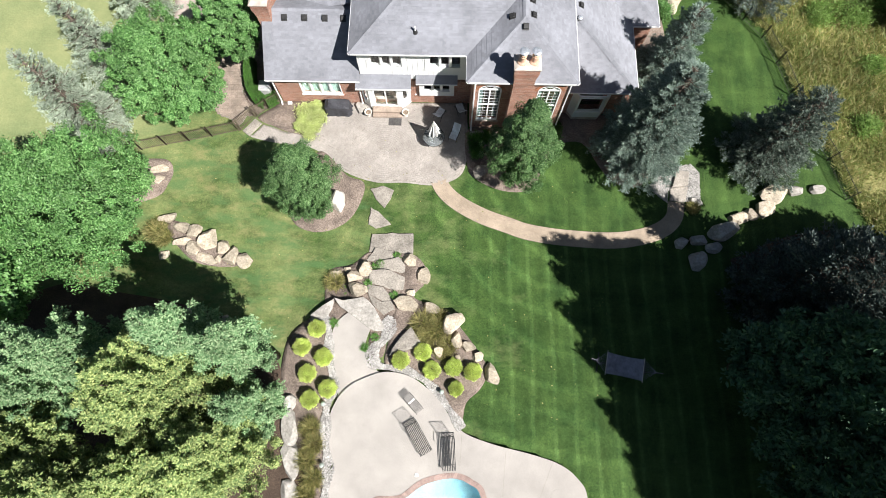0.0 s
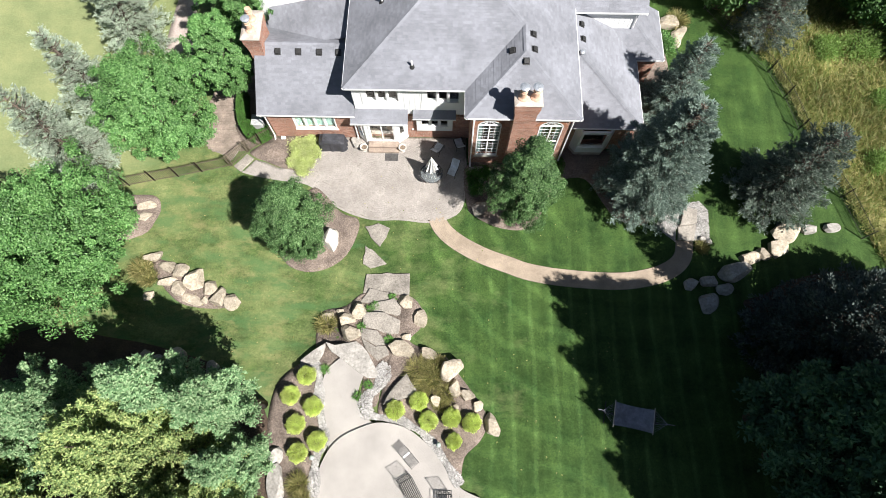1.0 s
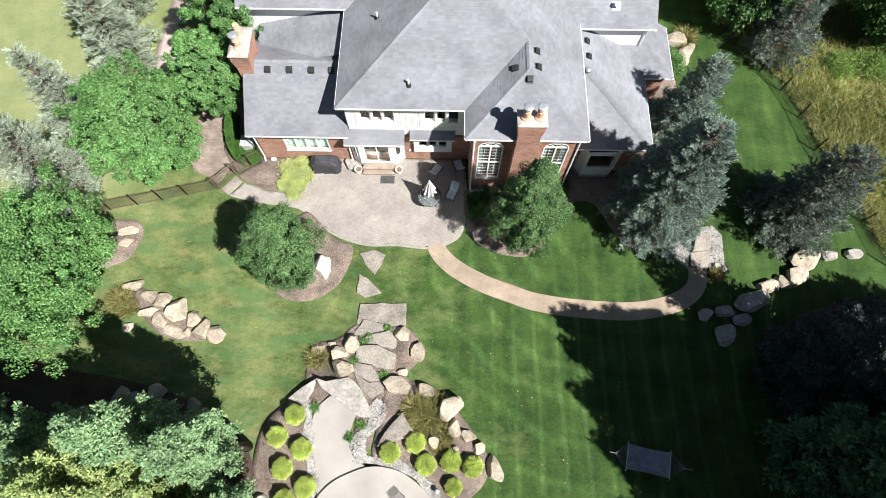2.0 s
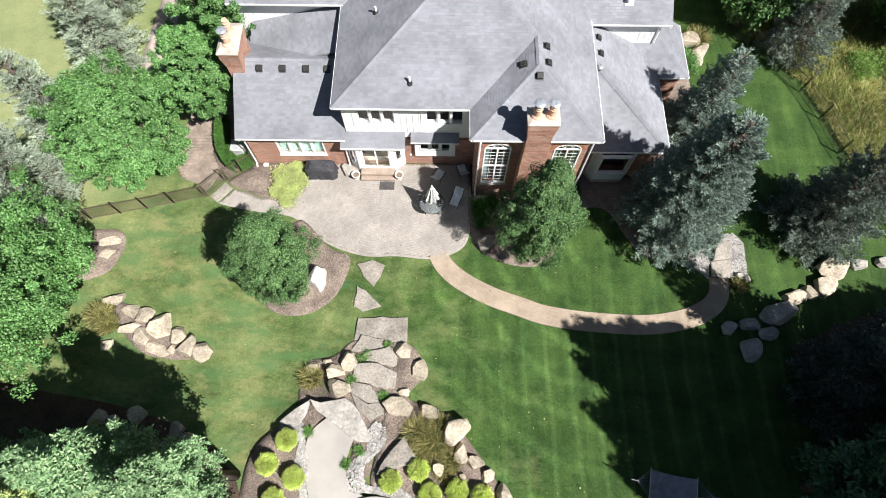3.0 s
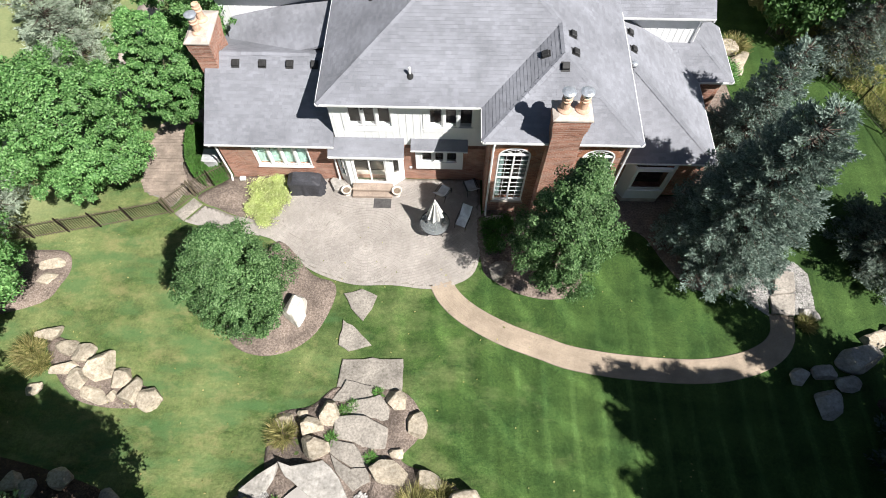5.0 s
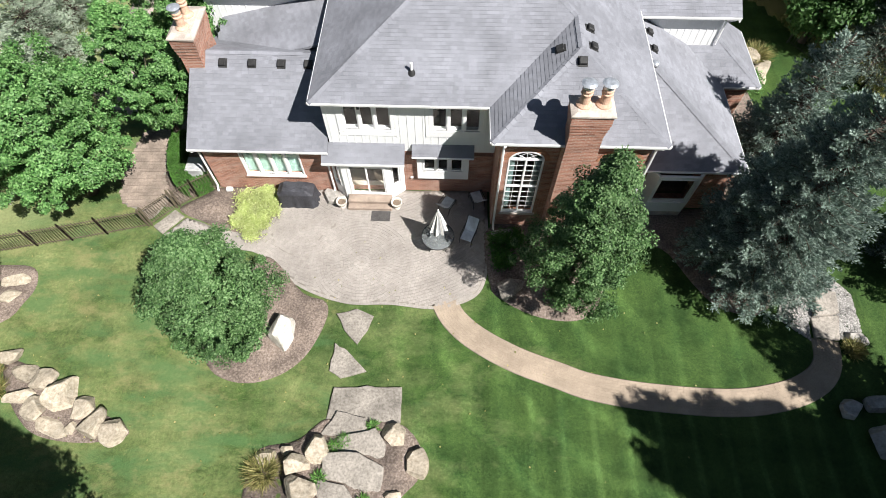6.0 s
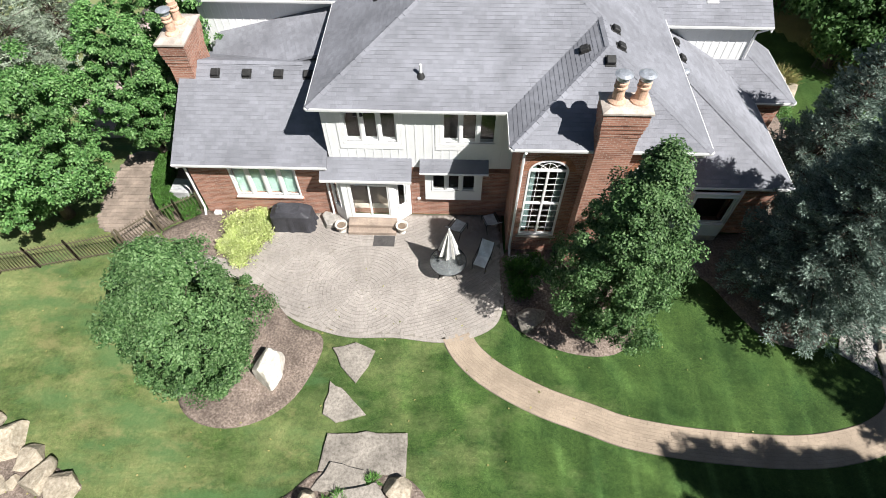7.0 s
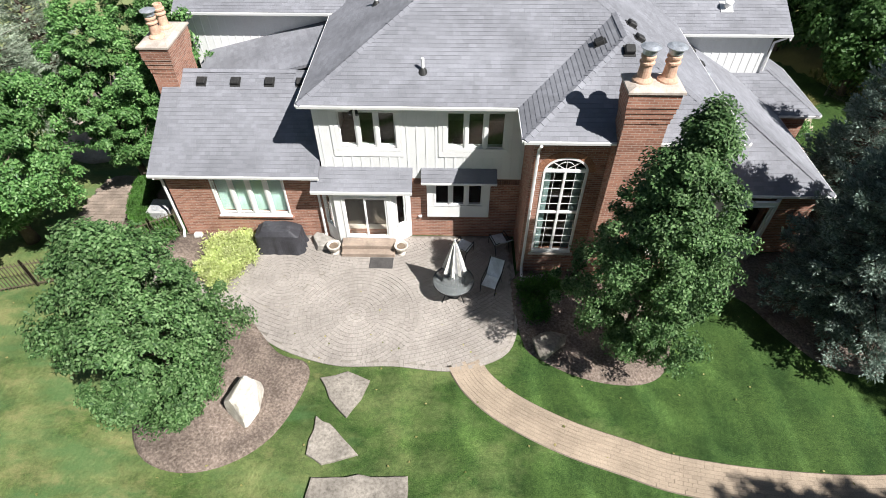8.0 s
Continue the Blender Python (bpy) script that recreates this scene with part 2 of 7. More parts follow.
# dark grey that puts the gloom of unlit rooms into the surface colour
ROOM = mottled("unlit_room_grey", [(0.09, 0.085, 0.08), (0.12, 0.112, 0.105), (0.15, 0.14, 0.13)], 1.0, 8.0, 0.9)
LEAF_PEAR = leafy("pear_leaf", (0.030, 0.076, 0.022), (0.074, 0.155, 0.046), (0.185, 0.295, 0.125), 0.8, 0.26, 0.55, 0.3)
LEAF_WOOD = leafy("woodland_leaf", (0.030, 0.080, 0.020), (0.058, 0.135, 0.034), (0.11, 0.21, 0.065), 0.6, 0.4)
LEAF_MAPLE = leafy("maple_leaf", (0.044, 0.126, 0.032), (0.110, 0.245, 0.066), (0.235, 0.41, 0.15), 0.5, 0.28, 0.45, 0.35)
LEAF_WILD = leafy("wild_shrub_leaf", (0.13, 0.23, 0.055), (0.22, 0.35, 0.09), (0.35, 0.47, 0.16), 0.5, 0.45)
LEAF_PINE = leafy("pine_needles", (0.105, 0.17, 0.065), (0.235, 0.315, 0.110), (0.44, 0.49, 0.20), 0.25, 0.26, 0.7, 0.15)
LEAF_PINE_GREEN = leafy("green_pine_needles", (0.085, 0.175, 0.075), (0.185, 0.305, 0.145), (0.36, 0.48, 0.265), 0.4, 0.26, 0.7, 0.15)
# darker copy of the green pine needles: the east trees' shade in colour
LEAF_PINE_SHADED = leafy("shaded_pine_needles", (0.030, 0.085, 0.048), (0.058, 0.130, 0.072), (0.10, 0.19, 0.105), 0.4, 0.3)
LEAF_BLUE = leafy("blue_spruce_needles", (0.095, 0.135, 0.106), (0.19, 0.252, 0.208), (0.34, 0.425, 0.37), 0.9, 0.20, 0.8, 0.12)
LEAF_SILVER = leafy("silver_spruce_needles", (0.32, 0.39, 0.295), (0.44, 0.51, 0.40), (0.55, 0.61, 0.50), 0.8, 0.50, 0.8, 0.12)
LEAF_SPRUCE = leafy("grey_green_spruce_needles", (0.06, 0.085, 0.066), (0.13, 0.170, 0.135), (0.28, 0.33, 0.28), 0.9, 0.15, 0.8, 0.12)
# spruce needles darkened in colour for the barely lit east side
LEAF_SPRUCE_SHADED = leafy("shaded_spruce_needles", (0.035, 0.052, 0.046), (0.070, 0.098, 0.085), (0.15, 0.19, 0.17), 0.8, 0.15)
LEAF_LIME = leafy("lime_shrub_leaf", (0.38, 0.47, 0.09), (0.54, 0.64, 0.16), (0.74, 0.82, 0.33), 1.5, 0.4)
LEAF_GOLD = leafy("variegated_leaf", (0.38, 0.46, 0.14), (0.54, 0.61, 0.25), (0.74, 0.78, 0.42), 1.5, 0.4)
LEAF_BOX = leafy("hedge_leaf", (0.040, 0.110, 0.018), (0.066, 0.165, 0.028), (0.10, 0.22, 0.045), 1.5)
BLADE_TAN = leafy("ornamental_grass_blade", (0.11, 0.13, 0.035), (0.25, 0.24, 0.085), (0.42, 0.36, 0.16), 2.0, 0.3)
BLADE_MEADOW = leafy("meadow_blade", (0.13, 0.20, 0.045), (0.28, 0.31, 0.10), (0.50, 0.43, 0.20), 0.25, 0.45)
BLADE_FRESH = leafy("fresh_green_blade", (0.08, 0.20, 0.04), (0.14, 0.32, 0.07), (0.24, 0.42, 0.12), 1.0, 0.3)


# ---- building helpers ----
def mesh_object(name, me, mat, parent=None, label=""):
    for mm in mat if isinstance(mat, (list, tuple)) else [mat]:
        me.materials.append(mm)
    ob = new(name, me)
    if parent:
        ob.parent = parent
        ob.matrix_parent_inverse = parent.matrix_world.inverted()
    return tagged(ob, label)


def part(name, bm, mat, parent=None, label="", smooth=False):
    """One bmesh as one mesh object, under a thing or a part, or at top level."""
    me = bpy.data.meshes.new(name)
    bmesh.ops.recalc_face_normals(bm, faces=bm.faces)
    bm.to_mesh(me)
    bm.free()
    if smooth:
        me.shade_smooth()
    return mesh_object(name, me, mat, parent, label)


def thing(name, x, y, z, label, category, group="", kind="", turn=0.0):
    ob = new(name)
    ob.empty_display_size = 0.2
    ob.matrix_world = pose(x, y, z, 0, 0, turn)
    bpy.context.view_layer.update()
    return tagged(ob, label, category, group, kind)


def box(bm, x0, x1, y0, y1, z0, z1, bevel=0.0, m=None):
    r = bmesh.ops.create_cube(bm, size=1.0)
    vs = r["verts"]
    for v in vs:
        v.co = Vector((x0 + (v.co.x + 0.5) * (x1 - x0), y0 + (v.co.y + 0.5) * (y1 - y0), z0 + (v.co.z + 0.5) * (z1 - z0)))
    if bevel:
        es = list({e for v in vs for e in v.link_edges})
        out = bmesh.ops.bevel(bm, geom=es, offset=bevel, segments=1, affect="EDGES")
        vs = out["verts"]
    if m:
        bmesh.ops.transform(bm, matrix=m, verts=list({v for v in vs}))
    return bm


def one_box(*a, **k):
    return box(bmesh.new(), *a, **k)


def prism(bm, pts, z0, z1):
    """An upright prism on a plan outline."""
    lo, hi = [bm.verts.new((x, y, z0)) for x, y in pts], [bm.verts.new((x, y, z1)) for x, y in pts]
    n = len(pts)
    bm.faces.new(hi)
    bm.faces.new(lo[::-1])
    for i in range(n):
        bm.faces.new((lo[i], lo[(i + 1) % n], hi[(i + 1) % n], hi[i]))
    return bm


def slab(bm, pts, thick):
    """A plate on a 3D outline, thickened downwards."""
    hi, lo = [bm.verts.new(p) for p in pts], [bm.verts.new((p[0], p[1], p[2] - thick)) for p in pts]
    n = len(pts)
    bm.faces.new(hi)
    bm.faces.new(lo[::-1])
    for i in range(n):
        bm.faces.new((lo[i], lo[(i + 1) % n], hi[(i + 1) % n], hi[i]))
    return bm


def tube(bm, pts, radii, sides=8, cap=True):
    """A tapered tube along points."""
    pts = [Vector(p) for p in pts]
    if not isinstance(radii, (list, tuple)):
        radii = [radii] * len(pts)
    rings = []
    for i, p in enumerate(pts):
        d = (pts[min(i + 1, len(pts) - 1)] - pts[max(i - 1, 0)]).normalized()
        a = d.orthogonal().normalized()
        if i and rings:
            a = (a0 - d * a0.dot(d)).normalized() if (a0 - d * a0.dot(d)).length > 1e-4 else a
        a0 = a
        b = d.cross(a)
        rings.append([bm.verts.new(p + radii[i] * (a * math.cos(2 * math.pi * k / sides) + b * math.sin(2 * math.pi * k / sides))) for k in range(sides)])
    for r, s in zip(rings, rings[1:]):
        for k in range(sides):
            bm.faces.new((r[k], r[(k + 1) % sides], s[(k + 1) % sides], s[k]))
    if cap:
        bm.faces.new(rings[0][::-1])
        bm.faces.new(rings[-1])
    return bm


def lathe(bm, profile, sides=20, x=0.0, y=0.0):
    """A turned shape from (radius, height) pairs."""
    rings = [[bm.verts.new((x + r * math.cos(2 * math.pi * k / sides), y + r * math.sin(2 * math.pi * k / sides), z)) for k in range(sides)] for r, z in profile]
    for r, s in zip(rings, rings[1:]):
        for k in range(sides):
            bm.faces.new((r[k], r[(k + 1) % sides], s[(k + 1) % sides], s[k]))
    bm.faces.new(rings[0][::-1])
    bm.faces.new(rings[-1])
    return bm


def smooth_loop(ctrl, steps=6, closed=True):
    """A Catmull-Rom curve through plan points."""
    n, out = len(ctrl), []
    for i in range(n if closed else n - 1):
        p = [Vector((*ctrl[(i + k) % n if closed else min(max(i + k, 0), n - 1)], 0)) for k in (-1, 0, 1, 2)]
        for s in range(steps):
            t = s / steps
            q = 0.5 * (2 * p[1] + (p[2] - p[0]) * t + (2 * p[0] - 5 * p[1] + 4 * p[2] - p[3]) * t * t + (3 * p[1] - p[0] - 3 * p[2] + p[3]) * t**3)
            out.append((q.x, q.y))
    if not closed:
        out.append(tuple(ctrl[-1]))
    return out


def inside(x, y, poly):
    hit, j = False, len(poly) - 1
    for i in range(len(poly)):
        (xi, yi), (xj, yj) = poly[i][:2], poly[j][:2]
        if (yi > y) != (yj > y) and x < (xj - xi) * (y - yi) / (yj - yi) + xi:
            hit = not hit
        j = i
    return hit


def ss(a, b, v):
    t = min(1.0, max(0.0, (v - a) / (b - a)))
    return t * t * (3 - 2 * t)


def fast_mesh(name, verts, quads):
    """A mesh from numpy arrays of corners and four-cornered faces."""
    me = bpy.data.meshes.new(name)
    nv, nf = len(verts), len(quads)
    me.vertices.add(nv)
    me.vertices.foreach_set("co", np.ascontiguousarray(verts, np.float32).ravel())
    me.loops.add(nf * 4)
    me.loops.foreach_set("vertex_index", np.ascontiguousarray(quads, np.int32).ravel())
    me.polygons.add(nf)
    me.polygons.foreach_set("loop_start", np.arange(0, nf * 4, 4, dtype=np.int32))
    me.polygons.foreach_set("loop_total", np.full(nf, 4, np.int32))
    me.update(calc_edges=True)
    me.validate()
    me.shade_flat()
    return me


def blades(name, places, ways, length, width, rng, bend=0.25, facing=None):
    """Leaves or needle sprays: one four-cornered leaf at each place, along its way, folded a little. length, width: arrays or numbers.
    facing: the way that the upper side of each leaf looks, or chance."""
    n = len(places)
    ways = ways / np.maximum(np.linalg.norm(ways, axis=1, keepdims=True), 1e-6)
    side = np.cross(ways, rng.normal(size=(n, 3)) if facing is None else facing)
    side /= np.maximum(np.linalg.norm(side, axis=1, keepdims=True), 1e-6)
    up = np.cross(side, ways)
    length, width = np.broadcast_to(length, n)[:, None], np.broadcast_to(width, n)[:, None]
    mid = places + ways * length * 0.45 + up * length * bend * 0.5
    v = np.stack([places, mid + side * width / 2, places + ways * length, mid - side * width / 2], 1).reshape(-1, 3)
    return fast_mesh(name, v, np.arange(4 * n).reshape(n, 4))


# ---- ground ----
def zg(x, y):
    """The lie of the land: level at the house and the brick path, rising to the pool terrace."""
    z = -0.04 * ss(5.5, 10.5, x) * ss(-10.0, -6.5, y) * (1 - ss(2.5, 6.0, y)) * (1 - 0.6 * ss(20, 25, x))
    z += 0.82 * ss(-7.5, -16.5, y)
    d = math.hypot((x - 0.6) / 6.0, (y + 14.2) / 4.6)
    z = max(z, 0.66 * ss(1.42, 0.82, d))
    z = max(z, 0.66 * ss(-5.6, -9.6, y) * ss(2.6, 1.5, abs(x - 0.5)))
    z -= 0.25 * ss(-8.5, -13.0, x) * ss(-12, -6, y) * (1 - ss(3, 7, y))
    return z


def land(pts, lift):
    return [(x, y, zg(x, y) + lift) for x, y in pts]


def drape(name, outline, lift, mat, label, category, step=0.3, kind="structure", edge=0.10, mound=0.0, rough=0.0, skip=None):
    """A bed or sheet that follows the land within a plan outline, with a turned-down edge."""
    xs, ys = [p[0] for p in outline], [p[1] for p in outline]
    bm = bmesh.new()
    ring = [bm.verts.new((x, y, zg(x, y) + lift)) for x, y in outline]
    es = [bm.edges.new((ring[i], ring[(i + 1) % len(ring)])) for i in range(len(ring))]
    bmesh.ops.triangle_fill(bm, use_beauty=True, edges=es)
    for k in range(12):
        long = [e for e in bm.edges if e.calc_length() > step * 1.6]
        if not long:
            break
        bmesh.ops.subdivide_edges(bm, edges=long, cuts=1)
        bmesh.ops.triangulate(bm, faces=[f for f in bm.faces if len(f.verts) > 3])
    for v in bm.verts:
        v.co.z = zg(v.co.x, v.co.y) + lift
        if not v.is_boundary:
            if mound:
                v.co.z += mound * (0.6 + 0.8 * noise.noise(v.co * 0.7))
            if rough:
                v.co.z += rough * noise.noise(v.co * 5.0)
    rim = [e for e in bm.edges if e.is_boundary]
    out = bmesh.ops.extrude_edge_only(bm, edges=rim)
    for v in out["geom"]:
        if isinstance(v, bmesh.types.BMVert):
            v.co.z -= edge + lift
    return tagged(part(name, bm, mat, None, label, True), "", category, "", kind)


DECK_Z, WALK_Z = 0.88, 0.77
POOL = smooth_loop([(0.6, -20.05), (2.05, -19.72), (3.05, -19.06), (4.48, -18.72), (5.45, -19.0), (6.05, -19.7), (6.2, -22.5), (4.2, -24.5), (2.0, -23.0)], 6)
DECK = smooth_loop([(-1.78, -15.0), (-1.25, -14.3), (-0.47, -13.82), (0.74, -13.42), (2.0, -13.58), (2.95, -14.12), (3.86, -14.98), (4.9, -16.35), (6.56, -17.02), (8.34, -17.43), (9.95, -17.9), (10.95, -18.57), (11.5, -19.7), (11.2, -23.0), (8.0, -27.0), (2.0, -28.0), (-2.4, -25.0), (-1.9, -19.8), (-1.68, -18.4), (-1.98, -17.4), (-2.1, -16.0)], 5)


def meadow_edge(y):
    return np.interp(y, [-30, -8, -2, 4.5, 9, 12, 30], [40.0, 31.0, 28.4, 26.4, 25.0, 23.2, 12.0])


def ground():
    far = [46, 60, 90, 140, 220, 400, 700]
    xs = [-v for v in far[::-1]] + list(np.arange(-40, 40.1, 0.4)) + far
    ys = [-v for v in far[::-1]] + list(np.arange(-40, 40.1, 0.4)) + far
    verts, quads, mats = [], [], []
    for y in ys:
        for x in xs:
            z = zg(x, y)
            if inside(x, y, POOL):
                z -= 2.4
            elif inside(x, y, DECK):
                z -= 0.4
            verts.append((x, y, z + 0.012 * noise.noise((x * 0.3, y * 0.3, 0))))
    nx = len(xs)
    for j in range(len(ys) - 1):
        for i in range(nx - 1):
            a = j * nx + i
            quads.append((a, a + 1, a + nx + 1, a + nx))
            mats.append(1 if xs[i] > meadow_edge(ys[j]) else 0)
    me = fast_mesh("ground", np.array(verts), np.array(quads))
    me.polygons.foreach_set("material_index", np.array(mats, np.int32))
    me.shade_smooth()
    tagged(mesh_object("ground", me, [LAWN, MEADOW]), "striped mown lawn giving way to rough tan meadow", "lawn", "", "structure")


ground()


# ---- paved places ----
PATIO = smooth_loop([(-8.45, 0.95), (-7.6, 0.72), (-6.4, 0.50), (-5.2, 0.35), (-4.2, 0.1), (-2.95, -0.93), (-1.82, -1.57), (-0.3, -2.0), (1.33, -1.98), (2.95, -2.12), (4.15, -1.85), (4.95, -1.2), (5.25, 0.3), (5.2, 2.2)], 5, False) + [(5.2, 3.6), (-3.6, 3.5), (-4.1, 2.4), (-4.6, 1.5), (-6.2, 1.30), (-7.1, 1.66), (-7.75, 1.84)]
PATH_MID = [(3.42, -1.72), (3.85, -2.50), (4.75, -3.30), (6.20, -4.08), (7.65, -4.60), (8.90, -5.02), (11.05, -5.33), (13.90, -5.45), (15.85, -5.14), (17.1, -4.60), (17.75, -3.90), (17.95, -2.95)]
PATH_HALF = 0.49


def paver_patio():
    base = drape("patio_bed", PATIO, 0.014, JOINT, "sandy joints under the patio pavers", "patio", 1.2)
    rng = np.random.default_rng(4)
    centres = [((0.02, -0.10), 2.05), ((-2.62, 1.46), 1.30)]
    row, made = 0.138, []

    def stone(c, r0, r1, a0, a1):
        g = 0.005
        n = 1 if r0 > 0.3 else 2
        pts = []
        for k in range(n + 1):
            a = a0 + (a1 - a0) * k / n
            pts.append((c[0] + (r1 - g) * math.cos(a), c[1] + (r1 - g) * math.sin(a)))
        for k in range(n, -1, -1):
            a = a0 + (a1 - a0) * k / n
            pts.append((c[0] + (r0 + g) * math.cos(a), c[1] + (r0 + g) * math.sin(a)))
        return pts

    def lay(c, rmin, rmax, allow):
        r = rmin
        while r < rmax:
            count = max(6, int(2 * math.pi * (r + row / 2) / 0.15))
            off = rng.random() * 6.28
            for k in range(count):
                a0, a1 = off + 2 * math.pi * k / count, off + 2 * math.pi * (k + 1) / count
                ga = 0.005 / max(r + row / 2, 0.1)
                am, rm = (a0 + a1) / 2, r + row / 2
                x, y = c[0] + rm * math.cos(am), c[1] + rm * math.sin(am)
                s = stone(c, r, r + row, a0 + ga, a1 - ga)
                if y < 3.45 and allow(x, y) and all((x < -4.2 or inside(px * 1.015, py - 0.07, PATIO)) and inside(px, py, PATIO) for px, py in s):
                    made.append((math.hypot(x - 0.3, y + 0.2), s))
            r += row

    def free(i):
        def ok(x, y):
            return all(math.hypot(x - c[0], y - c[1]) > R for j, (c, R) in enumerate(centres) if j != i)
        return ok

    lay(centres[0][0], 0.06, centres[0][1] - 0.01, lambda x, y: True)
    lay(centres[1][0], 0.06, centres[1][1], lambda x, y: math.hypot(x, y) > 2.05)
    lay((0.0, 6.2), 2.6, 12.5, free(-1))
    # a border of stones set along the lawn's edge
    edge = [PATIO[0]]
    for p in PATIO[1:66]:
        a = edge[-1]
        d = math.hypot(p[0] - a[0], p[1] - a[1])
        k = max(1, round(d / 0.13))
        edge += [(a[0] + (p[0] - a[0]) * i / k, a[1] + (p[1] - a[1]) * i / k) for i in range(1, k + 1)]
    for a, b in zip(edge, edge[1:]):
        d = math.hypot(b[0] - a[0], b[1] - a[1])
        if d > 0.05:
            ux, uy = (b[0] - a[0]) / d, (b[1] - a[1]) / d
            q = [(a[0] + ux * 0.005, a[1] + uy * 0.005), (b[0] - ux * 0.005, b[1] - uy * 0.005), (b[0] - ux * 0.005 - uy * 0.12, b[1] - uy * 0.005 + ux * 0.12), (a[0] + ux * 0.005 - uy * 0.12, a[1] + uy * 0.005 + ux * 0.12)]
            made.append((50.0, q))
    made.sort(key=lambda m: m[0])
    rest = bmesh.new()
    for n, (_, pts) in enumerate(made):
        z1 = 0.030 + 0.004 * rng.random()
        if n < 300:
            part("paver", prism(bmesh.new(), pts, 0.0, z1), PAVER, base)
        else:
            prism(rest, pts, 0.0, z1)
    tagged(part("paver_field", rest, PAVER, base), "worn tan-grey pavers laid in rings", "", "", "stuff")


def brick_path():
    mid = smooth_loop(PATH_MID, 10, False)
    length = [0.0]
    for p, q in zip(mid, mid[1:]):
        length.append(length[-1] + math.hypot(q[0] - p[0], q[1] - p[1]))

    def at(s, off):
        x, y = np.interp(s, length, [p[0] for p in mid]), np.interp(s, length, [p[1] for p in mid])
        d = 0.15
        dx = np.interp(s + d, length, [p[0] for p in mid]) - np.interp(s - d, length, [p[0] for p in mid])
        dy = np.interp(s + d, length, [p[1] for p in mid]) - np.interp(s - d, length, [p[1] for p in mid])
        k = math.hypot(dx, dy)
        return x - dy / k * off, y + dx / k * off

    n = int(length[-1] / 0.3)
    left = [at(length[-1] * i / n, PATH_HALF + 0.02) for i in range(n + 1)]
    right = [at(length[-1] * i / n, -PATH_HALF - 0.02) for i in range(n + 1)]
    base = drape("brick_path", left + right[::-1], 0.022, PATHJOINT, "sandy joints of the curved brick garden path", "path", 0.6)
    rng = np.random.default_rng(9)
    bricks, rows = [], 9
    w = 2 * PATH_HALF / rows
    for r in range(rows):
        s = rng.random() * 0.1 + (0.11 if r % 2 else 0.0)
        while s < length[-1] - 0.22:
            o0, o1 = -PATH_HALF + r * w + 0.0025, -PATH_HALF + (r + 1) * w - 0.0025
            bricks.append((s, [at(s + 0.0025, o0), at(s + 0.2135, o0), at(s + 0.2135, o1), at(s + 0.0025, o1)]))
            s += 0.216
    bricks.sort(key=lambda b: b[0])
    rest = bmesh.new()
    for k, (s, pts) in enumerate(bricks):
        cx, cy = sum(p[0] for p in pts) / 4, sum(p[1] for p in pts) / 4
        z = zg(cx, cy)
        if k < 200:
            part("path_brick", prism(bmesh.new(), pts, z - 0.03, z + 0.030 + 0.005 * rng.random()), PATHBRICK, base)
        else:
            prism(rest, pts, z - 0.03, z + 0.030 + 0.005 * rng.random())
    tagged(part("path_brick_field", rest, PATHBRICK, base), "tan clay bricks in running bond", "", "", "stuff")


